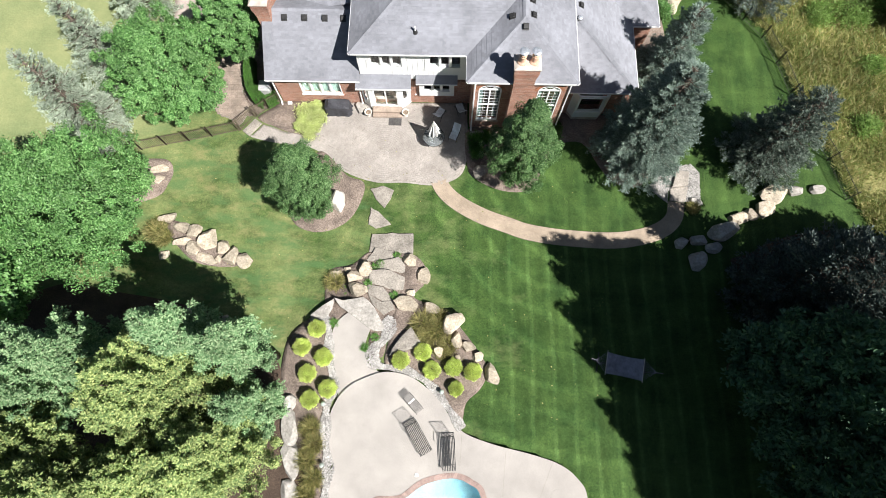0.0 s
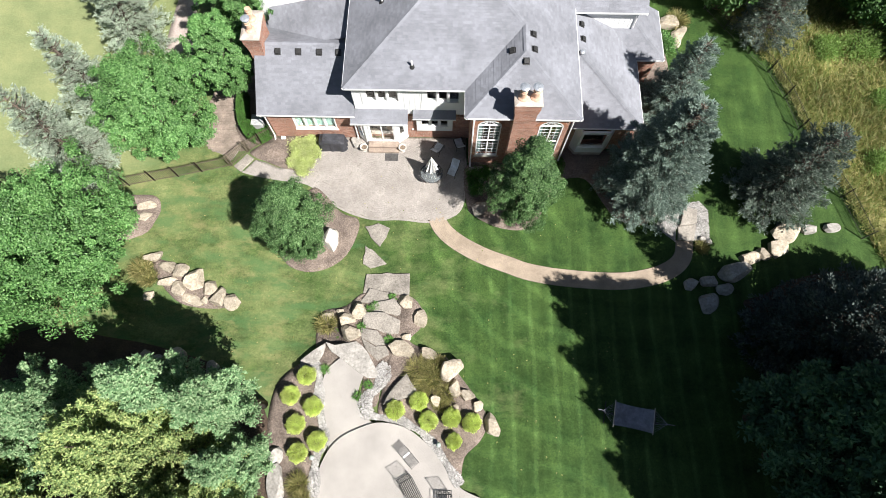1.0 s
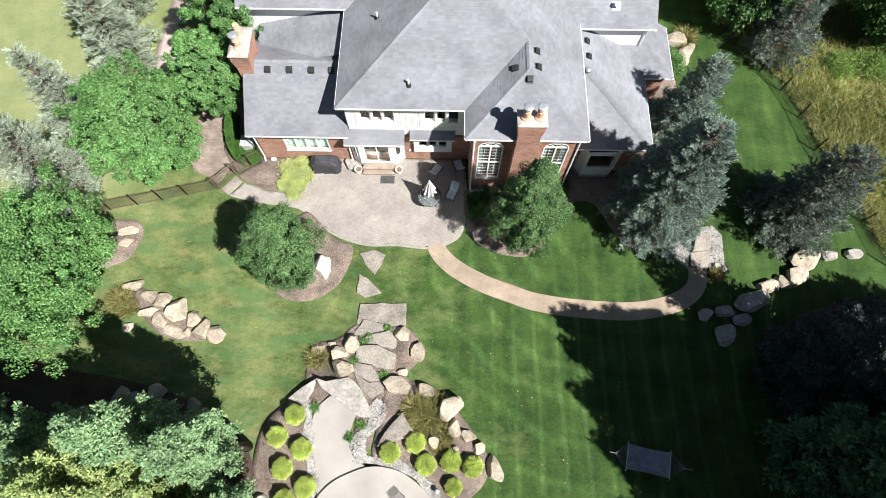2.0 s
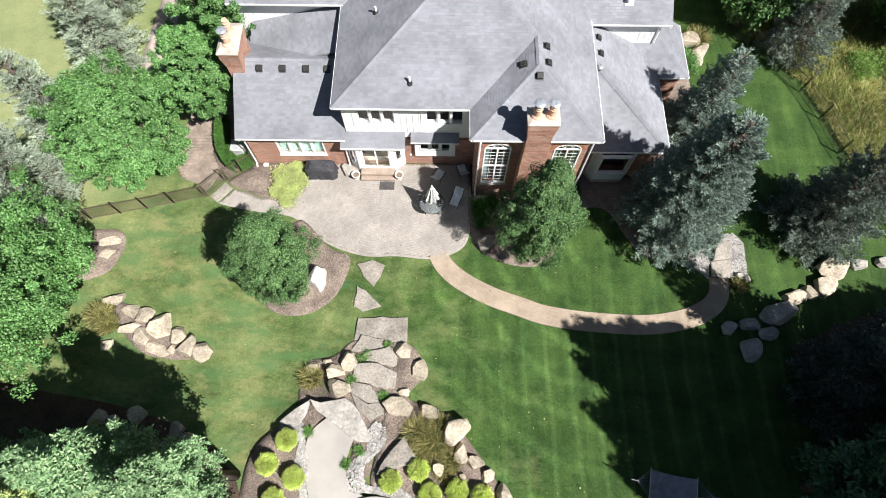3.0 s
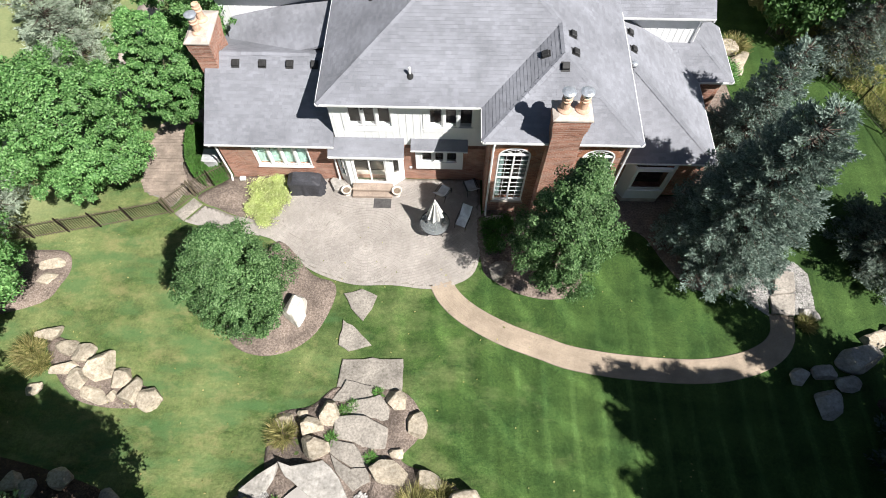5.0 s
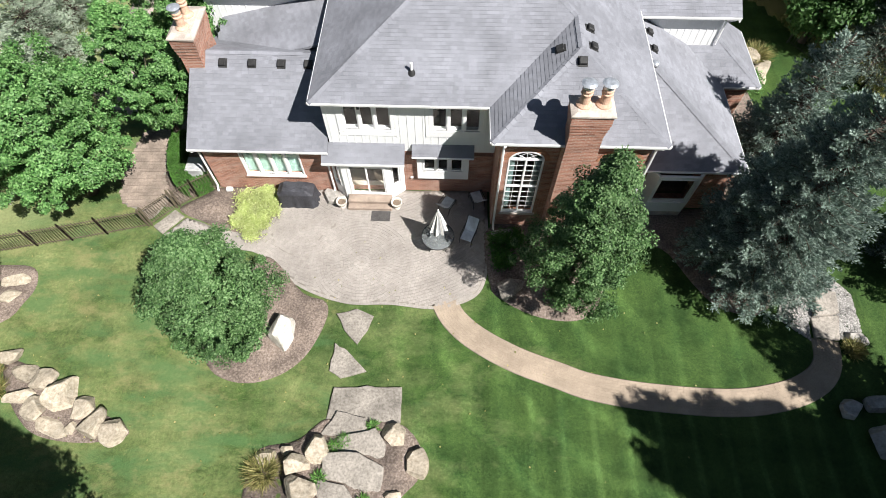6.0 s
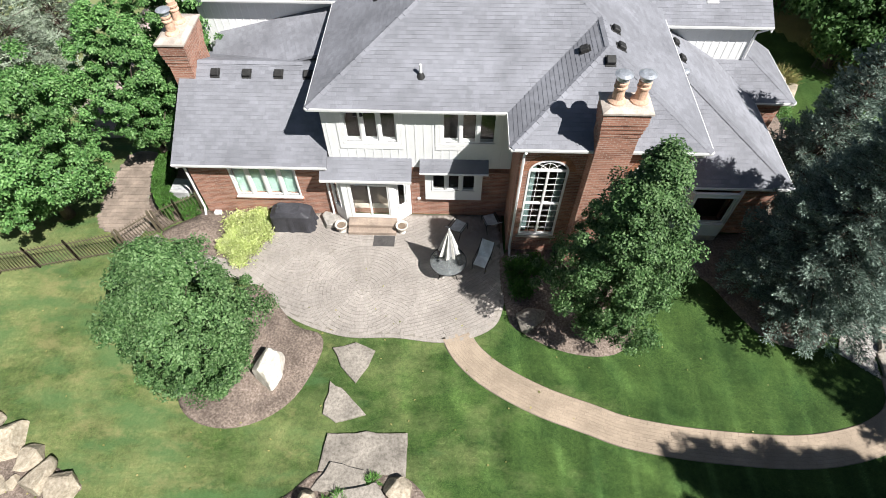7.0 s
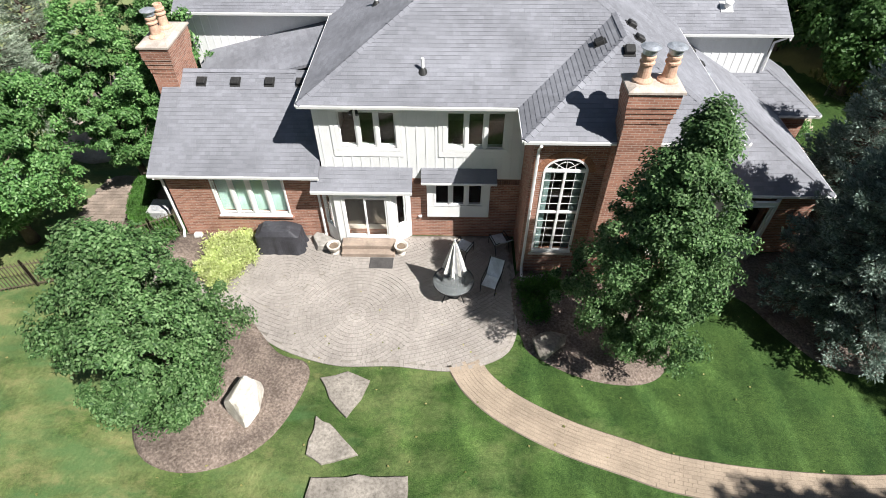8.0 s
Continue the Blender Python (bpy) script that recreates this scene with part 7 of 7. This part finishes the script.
VERDIGRIS = mottled("verdigris_metal", [(0.26, 0.31, 0.27), (0.34, 0.39, 0.35), (0.42, 0.47, 0.43)], 8.0, 40.0, 0.6, 0.2, 0.003)
for x, y in ((3.88, -14.42), (-2.25, -18.2), (-2.42, -15.15)):
    path_light(x, y)
b = bmesh.new()
lathe(b, [(0.42, DECK_Z - 0.01), (0.42, DECK_Z + 0.006), (0.40, DECK_Z + 0.008), (0.0001, DECK_Z + 0.008)], 36, 10.0, -19.6)
tagged(part("access_cover", b, CONCRETE, None, "round concrete access cover in the deck"), "", "cover")


# ---- hammock on the lawn ----
def hammock():
    x0, y0, x1, y1 = 11.88, -12.55, 15.62, -13.27
    ax = Vector((x1 - x0, y1 - y0, 0))
    L = ax.length
    d = ax.normalized()
    c = Vector(((x0 + x1) / 2, (y0 + y1) / 2, zg((x0 + x1) / 2, (y0 + y1) / 2)))
    t = thing("hammock", c.x, c.y, c.z, "grey fabric hammock with spreader bars on a metal stand", "hammock")
    m = pose(c.x, c.y, c.z, 0, 0, math.degrees(math.atan2(d.y, d.x)))

    def put(name, bm, mat, lab="", sm=False):
        bmesh.ops.transform(bm, matrix=m, verts=bm.verts)
        return part(name, bm, mat, t, lab, sm)

    b = bmesh.new()
    nx, ny = 24, 16
    grid = [[b.verts.new((-1.0 + 2.0 * i / nx, (-0.58 + 1.16 * j / ny) * (1 - 0.07 * math.sin(math.pi * i / nx)), 0.72 - 0.20 * math.sin(math.pi * i / nx) * (0.55 + 0.45 * math.sin(math.pi * j / ny)) + 0.008 * ((i + j) % 2))) for j in range(ny + 1)] for i in range(nx + 1)]
    for i in range(nx):
        for j in range(ny):
            b.faces.new((grid[i][j], grid[i + 1][j], grid[i + 1][j + 1], grid[i][j + 1]))
    put("bed", b, ROPE, "grey woven bed", True)
    for s in (-1, 1):
        put("spreader_bar", tube(bmesh.new(), [(s * 1.0, -0.66, 0.72), (s * 1.0, 0.66, 0.72)], 0.02, 8), WOODBAR, "pale wooden spreader bar")
        for k in range(9):
            yy = -0.56 + 1.12 * k / 8
            put("cord", tube(bmesh.new(), [(s * 1.0, yy, 0.72), (s * 1.62, 0.0, 0.92)], 0.008, 4), ROPE)
        put("rope", tube(bmesh.new(), [(s * 1.62, 0, 0.92), (s * (L / 2), 0, 1.08)], 0.014, 6), ROPE)
        put("post", tube(bmesh.new(), [(s * (L / 2 + 0.02), 0, 1.12), (s * (L / 2 - 0.15), 0, 0.6), (s * (L / 2 - 0.55), 0, 0.06)], 0.026, 8), BLACKMETAL)
        put("foot", tube(bmesh.new(), [(s * (L / 2 - 0.6), -0.55, 0.03), (s * (L / 2 - 0.6), 0.55, 0.03)], 0.026, 8), BLACKMETAL)
    put("beam", tube(bmesh.new(), [(-(L / 2 - 0.55), 0, 0.06), (L / 2 - 0.55, 0, 0.06)], 0.03, 8), BLACKMETAL)


ROPE = mottled("grey_hammock_fabric", [(0.17, 0.17, 0.195), (0.23, 0.23, 0.26), (0.30, 0.30, 0.33)], 4.0, 60.0, 0.9, 0.4, 0.01)
WOODBAR = mottled("pale_bar_wood", [(0.40, 0.36, 0.30), (0.48, 0.44, 0.38), (0.55, 0.51, 0.45)], 4.0, 30.0, 0.7)
hammock()


# ---- fences ----
def fence(name, pts, h, gap, label, post_gap=1.9, mat=None, rail_w=0.03, thin=0.012, post=0.04):
    """Pickets between rails on posts, along plan points."""
    t = thing(name, *pts[0], zg(*pts[0]), label, "fence")
    mat = mat or FENCE
    pk = one_box(-thin, thin, -thin, thin, 0, h)
    me = bpy.data.meshes.new("picket")
    pk.to_mesh(me)
    pk.free()
    me.materials.append(mat)
    for (xa, ya), (xb, yb) in zip(pts, pts[1:]):
        L = math.hypot(xb - xa, yb - ya)
        n = max(1, round(L / post_gap))
        for k in range(n + 1):
            x, y = xa + (xb - xa) * k / n, ya + (yb - ya) * k / n
            part("post", one_box(x - post, x + post, y - post, y + post, zg(x, y) - 0.1, zg(x, y) + h + 0.12, post * 0.2), mat, t)
        for z in (0.14, h - 0.10):
            a, b = Vector((xa, ya, zg(xa, ya) + z)), Vector((xb, yb, zg(xb, yb) + z))
            part("rail", tube(bmesh.new(), [a, b], rail_w, 4), mat, t)
        m = int(L / gap)
        for k in range(m):
            f = (k + 0.5) / m
            x, y = xa + (xb - xa) * f, ya + (yb - ya) * f
            o = new("picket", me)
            o.parent = t
            o.matrix_parent_inverse = t.matrix_world.inverted()
            o.matrix_basis = pose(x, y, zg(x, y) + 0.03, 0, 0, math.degrees(math.atan2(yb - ya, xb - xa)))


FENCE = mottled("weathered_bronze_fence", [(0.075, 0.062, 0.040), (0.115, 0.095, 0.064), (0.16, 0.135, 0.095)], 3.0, 40.0, 0.7)
FENCE2 = mottled("grey_wire_fence", [(0.04, 0.042, 0.035), (0.065, 0.065, 0.055), (0.09, 0.09, 0.08)], 3.0, 40.0, 0.6)
fence("picket_fence", [(-19.2, -0.5), (-17.0, -0.16), (-15.3, 0.06), (-13.8, 0.42), (-12.4, 0.72), (-10.95, 1.02), (-9.2, 1.38)], 1.15, 0.115, "weathered bronze picket fence across the lawn", thin=0.010, rail_w=0.022, post=0.026)
fence("picket_fence", [(-8.15, 2.42), (-7.5, 2.95), (-6.76, 3.45)], 1.15, 0.115, "weathered bronze picket fence beside the hedge", thin=0.010, rail_w=0.022, post=0.026)
fence("gate", [(-9.12, 1.45), (-8.25, 2.35)], 1.18, 0.10, "closed bronze picket garden gate", 1.3, thin=0.011, rail_w=0.022, post=0.035)
fence("wire_fence", [(21.2, 13.8), (22.3, 12.1), (23.65, 10.2), (24.7, 8.8), (25.4, 6.9), (25.9, 4.6), (26.6, 2.5), (27.6, 0.0), (28.3, -2.6)], 1.2, 0.14, "thin dark metal fence along the meadow", 2.0, FENCE2, 0.014, 0.008, 0.025)
flag([(-9.0, 1.34), (-8.28, 2.2), (-7.82, 1.88), (-8.52, 0.98)], -0.1, 0.10, 20, "grey stone landing below the gate", group="")

# ---- beside the west wing ----
def air_unit(x, y):
    t = thing("air_conditioner", x, y, zg(x, y), "pale grey outdoor air conditioner beside the hedge", "air conditioner")
    b = one_box(x - 0.38, x + 0.38, y - 0.38, y + 0.38, zg(x, y) + 0.05, zg(x, y) + 0.72, 0.03)
    part("cabinet", b, ACGREY, t)
    b = bmesh.new()
    z = zg(x, y) + 0.725
    for r in (0.12, 0.2, 0.28):
        tube(b, [(x + r * math.cos(2 * math.pi * i / 20), y + r * math.sin(2 * math.pi * i / 20), z) for i in range(21)], 0.012, 4)
    for k in range(8):
        a = k * math.pi / 4
        tube(b, [(x, y, z), (x + 0.3 * math.cos(a), y + 0.3 * math.sin(a), z)], 0.01, 4)
    part("grille", b, STEEL, t, "round metal fan grille")
    part("pad", one_box(x - 0.48, x + 0.48, y - 0.48, y + 0.48, zg(x, y) - 0.05, zg(x, y) + 0.05, 0.01), CONCRETE, t, "concrete pad")


ACGREY = mottled("pale_ac_grey", [(0.38, 0.38, 0.38), (0.46, 0.46, 0.455), (0.52, 0.52, 0.51)], 3.0, 30.0, 0.6)
air_unit(-7.72, 4.22)
tagged(part("valve_box", one_box(-6.28, -6.02, 3.22, 3.40, 0.05, 0.22, 0.01), TRIM, None, "small white box by the wing wall"), "", "box")
boulder(5.85, 1.25, 0.5, 0.35, 0.3, 10, 310, LIMEROCK, "flat pale stone by the arched window", 0.2, 0.0, "")


# ---- low planting ----
def hedge(pts, w, h, label, seed):
    rng = np.random.default_rng(seed)
    t = thing("hedge", *pts[0], zg(*pts[0]), label, "hedge")
    places, bm = [], bmesh.new()
    for (xa, ya), (xb, yb) in zip(pts, pts[1:]):
        L = math.hypot(xb - xa, yb - ya)
        n = int(L * 2600)
        f, lat, q = rng.random(n), rng.uniform(-1, 1, n), rng.random(n)
        side = rng.random(n)
        lat = np.where(side < 0.45, np.sign(lat) * rng.uniform(0.85, 1.0, n), lat)
        zz = np.where(side < 0.45, q, rng.uniform(0.88, 1.0, n))
        nx, ny = -(yb - ya) / L, (xb - xa) / L
        places.append(np.stack([xa + (xb - xa) * f + nx * lat * w / 2, ya + (yb - ya) * f + ny * lat * w / 2, zg(xa, ya) + 0.05 + zz * h + 0.04 * np.sin(9 * f + 4 * lat)], 1))
        for k in range(int(L / 0.4) + 1):
            x, y = xa + (xb - xa) * k * 0.4 / L, ya + (yb - ya) * k * 0.4 / L
            tube(bm, [(x, y, zg(x, y) - 0.05), (x + 0.05, y, zg(x, y) + h * 0.8)], [0.02, 0.008], 5)
    part("stem", bm, BARK, t)
    p = np.concatenate(places)
    n = len(p)
    mesh_object("foliage", blades("foliage", p, rng.normal(size=(n, 3)), rng.uniform(0.06, 0.10, n), rng.uniform(0.035, 0.055, n), rng, 0.2, np.array([0.2, -0.2, 0.8]) + rng.normal(size=(n, 3)) * 0.6), LEAF_BOX, t)


hedge([(-8.95, 6.2), (-8.85, 5.1), (-8.55, 4.1), (-8.05, 3.35), (-7.6, 3.15)], 0.68, 0.62, "clipped dark green box hedge round the side bed", 401)
hedge([(-7.6, 3.2), (-7.0, 3.55), (-6.85, 3.85)], 0.62, 0.55, "clipped dark green box hedge round the side bed", 402)
for k, (x, y, r) in enumerate([(-5.0, 2.6, 0.75), (-4.45, 2.1, 0.75), (-4.7, 1.35, 0.65), (-4.4, 2.95, 0.55), (-5.2, 1.75, 0.55)]):
    bush("golden_shrub", x, y, r, 0.55, LEAF_GOLD, 410 + k, "low golden variegated shrub beside the patio", 3600, 0.10, group="golden shrubs")
for k, (x, y, r, h) in enumerate([(5.7, 0.9, 0.55, 0.6), (5.75, 0.1, 0.5, 0.5), (6.3, 1.1, 0.5, 0.6), (9.9, 0.8, 0.9, 0.9), (10.6, 1.5, 0.6, 0.8), (9.4, -0.6, 0.6, 0.6)]):
    bush("green_shrub", x, y, r, h, LEAF_BOX, 420 + k, "low dark green shrub in shaded mulch by the wall", 2600, 0.09, group="shrubs by the wall")
for k, (x, y, r, h, m) in enumerate([(-2.45, -8.3, 0.75, 0.55, 0), (2.75, -10.75, 0.85, 0.65, 0), (3.4, -11.1, 0.9, 0.7, 0), (3.0, -11.5, 0.7, 0.55, 0), (3.7, -10.5, 0.7, 0.55, 0), (4.2, -11.9, 0.65, 0.5, 0), (3.95, -12.4, 0.5, 0.45, 0),
                                     (-3.0, -16.4, 0.6, 0.6, 0), (-2.8, -17.2, 0.6, 0.6, 0), (-3.1, -18.0, 0.6, 0.6, 0), (-2.7, -18.9, 0.6, 0.6, 0), (-3.0, -19.7, 0.6, 0.6, 0), (-13.5, -5.25, 0.9, 0.6, 0), (-13.0, -5.75, 0.7, 0.5, 0), (18.85, -3.35, 0.45, 0.4, 0)]):
    grass_clump(x, y, r, h, BLADE_TAN, 440 + k, "arching tan and green ornamental grass clump")
for k, (x, y) in enumerate([(1.12, -6.72), (-0.1, -7.45), (-0.45, -8.5), (1.1, -9.15), (-2.18, -10.76), (0.15, -11.55), (-0.4, -12.1), (0.2, -7.25)]):
    grass_clump(x, y, 0.32, 0.22, BLADE_FRESH, 470 + k, "small bright green perennial between the stones", "perennial", "perennials in the steps", 160, 0.10)


# ---- pebbles ----
def pebbles(line, width, count, seed, label, size=0.042, lift=0.09, broad=0.0):
    """River stones strewn along a plan line."""
    rng = np.random.default_rng(seed)
    pts = smooth_loop(line, 8, False)
    seg = np.cumsum([0] + [math.hypot(b[0] - a[0], b[1] - a[1]) for a, b in zip(pts, pts[1:])])
    s = rng.random(count) * seg[-1]
    x, y = np.interp(s, seg, [p[0] for p in pts]), np.interp(s, seg, [p[1] for p in pts])
    d = 0.1
    dx = np.interp(s + d, seg, [p[0] for p in pts]) - np.interp(s - d, seg, [p[0] for p in pts])
    dy = np.interp(s + d, seg, [p[1] for p in pts]) - np.interp(s - d, seg, [p[1] for p in pts])
    k = np.maximum(np.hypot(dx, dy), 1e-6)
    off = rng.uniform(-0.5, 0.5, count) * width * (0.85 + 0.3 * np.sin(s * 3)) * np.where(s < broad, 1.6, 1.0)
    x, y = x - dy / k * off, y + dx / k * off
    z = np.array([zg(a, b) for a, b in zip(x, y)]) + lift
    strew(x, y, z, rng, size, label)


def strew(x, y, z, rng, size, label):
    count = len(x)
    r = size * rng.uniform(0.5, 1.5, (count, 1, 1)) * rng.uniform(0.7, 1.2, (count, 1, 3))
    base = np.array([(-0.7, -0.7, -0.5), (0.7, -0.7, -0.5), (0.7, 0.7, -0.5), (-0.7, 0.7, -0.5), (-0.55, -0.55, 0.5), (0.55, -0.55, 0.5), (0.55, 0.55, 0.5), (-0.55, 0.55, 0.5)])
    a = rng.random((count, 1)) * 6.28
    v = base[None] * r * (1 + 0.2 * rng.normal(size=(count, 8, 1)))
    vx, vy = v[:, :, 0] * np.cos(a) - v[:, :, 1] * np.sin(a), v[:, :, 0] * np.sin(a) + v[:, :, 1] * np.cos(a)
    v = np.stack([vx + x[:, None], vy + y[:, None], v[:, :, 2] + z[:, None]], 2)
    q = np.array([(4, 5, 6, 7), (0, 1, 5, 4), (1, 2, 6, 5), (2, 3, 7, 6), (3, 0, 4, 7)])
    me = fast_mesh("pebbles", v.reshape(-1, 3), (np.arange(count)[:, None, None] * 8 + q[None]).reshape(-1, 4))
    tagged(mesh_object("pebbles", me, PEBBLE, None, label), "", "pebbles", "", "stuff")


pebbles([(-3.6, -10.45), (-2.9, -10.5), (-2.5, -11.0), (-2.42, -11.7), (-2.36, -12.4), (-2.2, -13.2), (-1.98, -14.2), (-2.25, -15.3), (-2.2, -17.0), (-1.95, -18.4), (-2.1, -20.5)], 0.55, 5200, 501, "pale river pebbles edging the walkway and deck")
pebbles([(0.6, -10.5), (0.92, -10.9), (0.66, -11.6), (0.12, -12.15), (-0.02, -12.7), (0.45, -13.1), (1.6, -13.25), (3.0, -13.85), (4.15, -15.1), (5.0, -16.3)], 0.46, 5400, 502, "pale river pebbles edging the walkway and deck", broad=3.2)
_r = np.random.default_rng(503)
_p = [(x, y) for x, y in zip(_r.uniform(16.0, 20.0, 15000), _r.uniform(-3.2, -0.3, 15000)) if inside(x, y, [(16.35, -2.1), (17.4, -3.0), (17.52, -2.2), (18.0, -2.0), (18.5, -2.9), (19.4, -3.05), (19.55, -1.0), (19.1, -0.4), (17.0, -0.9)])]
strew(np.array([p[0] for p in _p]), np.array([p[1] for p in _p]), np.array([zg(*p) + 0.04 for p in _p]), _r, 0.031, "pale grey river stones beside the path end")
flag([(17.55, -2.90), (18.46, -2.98), (18.75, -1.95), (17.62, -2.1)], -0.3, 0.11, 21, "grey stone step at the end of the path", group="")
flag([(17.7, -2.05), (18.7, -1.9), (18.85, -1.0), (18.1, -0.9)], -0.3, 0.25, 22, "grey stone step at the end of the path", group="")


# ---- meadow ----
def meadow(count, seed):
    rng = np.random.default_rng(seed)
    y = rng.uniform(-8, 16, count)
    x = meadow_edge(y) + 0.1 + rng.random(count) ** 1.2 * 13
    dens = np.array([noise.noise((a * 0.35, b * 0.35, 3.0)) for a, b in zip(x, y)])
    keep = dens + rng.normal(size=count) * 0.3 > -0.35
    x, y, dens = x[keep], y[keep], dens[keep]
    n = len(x)
    z = np.array([zg(a, b) for a, b in zip(x, y)])
    ways = np.stack([rng.normal(size=n) * 0.6 - 0.25, rng.normal(size=n) * 0.6 + 0.2, np.full(n, 0.8)], 1)
    me = blades("meadow_grass", np.stack([x, y, z], 1), ways, rng.uniform(0.35, 0.85, n) * (1 + 0.5 * dens), rng.uniform(0.03, 0.06, n), rng, 0.35)
    tagged(mesh_object("meadow_grass", me, BLADE_MEADOW, None, "tall tangled tan and green meadow grass"), "", "meadow grass", "", "stuff")


meadow(60000, 601)
for k, (x, y, r, h) in enumerate([(30.2, 2.2, 0.9, 1.0), (28.6, 10.4, 1.1, 1.1), (31.5, 6.6, 0.8, 0.8), (30.6, 10.6, 1.4, 1.7), (32.6, 12.2, 1.5, 2.0), (33.5, 3.5, 1.2, 1.2)]):
    bush("wild_shrub", x, y, r, h, LEAF_WILD, 610 + k, "bright green wild shrub in the meadow", 2600, 0.13, group="wild shrubs")

# ---- far planting ----
for k, (x, y, h, r) in enumerate([(24.6, 11.9, 6.5, 2.3)]):
    conifer("spruce", x, y, h, r, LEAF_SPRUCE, "grey-green spruce tree beyond the meadow fence", 620 + k)
for k, (x, y, h, r) in enumerate([(27.2, 16.5, 7.5, 3.0), (20.6, 18.6, 8.5, 3.2), (31.0, 13.6, 6.5, 2.6), (21.0, 22.0, 9.5, 3.8), (35.5, 10.5, 6.0, 2.4), (15.0, 22.5, 9.0, 3.6), (22.6, 16.4, 8.0, 2.9), (24.8, 19.6, 9.0, 3.4), (22.0, 13.9, 6.0, 2.0)]):
    broadleaf("ash_tree", x, y, h, r, 0.8, LEAF_WOOD, "green woodland tree behind the house", 20000, 0.21, 240, 0.16, 640 + k)
drive = smooth_loop([(-14.4, 18.0), (-14.45, 15.0), (-14.7, 11.5), (-14.6, 9.6), (-13.6, 8.3), (-12.2, 7.6), (-10.9, 8.2), (-11.4, 9.8), (-12.7, 10.6), (-13.1, 12.5), (-13.3, 18.0)], 5)
drape("drive", drive, 0.04, DRIVE, "paved side drive past the trees", "drive", 0.5)
west_walk = smooth_loop([(-11.2, 4.6), (-10.9, 6.6), (-9.7, 6.6), (-9.45, 5.0), (-9.2, 3.7), (-8.75, 2.9), (-9.25, 1.75), (-9.9, 2.2), (-10.75, 2.6), (-11.1, 3.4)], 5)
wb = drape("side_walk", west_walk, 0.03, JOINT, "old paver walk behind the gate", "walk", 0.5)
_r = np.random.default_rng(701)
for i in range(-2, 18):
    for j in range(-2, 26):
        x, y = -12.2 + 0.21 * i + (0.1 if j % 2 else 0), 1.9 + 0.19 * j
        if inside(x, y, west_walk):
            part("paver", one_box(x - 0.098, x + 0.098, y - 0.088, y + 0.088, zg(x, y) - 0.02, zg(x, y) + 0.055 + 0.008 * _r.random()), OLDPAVER, wb)
boulder(18.5, 12.4, 0.7, 0.5, 0.5, 0, 710)
boulder(19.2, 11.6, 0.6, 0.45, 0.4, 40, 711)
boulder(18.9, 10.9, 0.5, 0.4, 0.3, 80, 712)
grass_clump(19.2, 12.6, 0.9, 0.7, BLADE_TAN, 713, "arching tan and green ornamental grass clump")
bush("green_shrub", 18.0, 10.6, 0.9, 1.0, LEAF_MAPLE, 714, "green shrub beside the garage wall", 2600, 0.11)


# ---- fallen leaves and bits on the lawn ----
_r = np.random.default_rng(801)
_x, _y = _r.uniform(-14, 14, 260), _r.uniform(-16, 1, 260)
_z = np.array([zg(a, b) for a, b in zip(_x, _y)]) + 0.05
litter = blades("leaf_litter", np.stack([_x, _y, _z], 1), np.stack([_r.normal(size=260), _r.normal(size=260), np.zeros(260)], 1), _r.uniform(0.05, 0.12, 260), _r.uniform(0.04, 0.08, 260), _r, 0.1, np.array([0, 0, 1.0]) + _r.normal(size=(260, 3)) * 0.2)
tagged(mesh_object("leaf_litter", litter, BLADE_TAN, None, "dry fallen leaves scattered on the lawn"), "", "fallen leaves", "", "stuff")
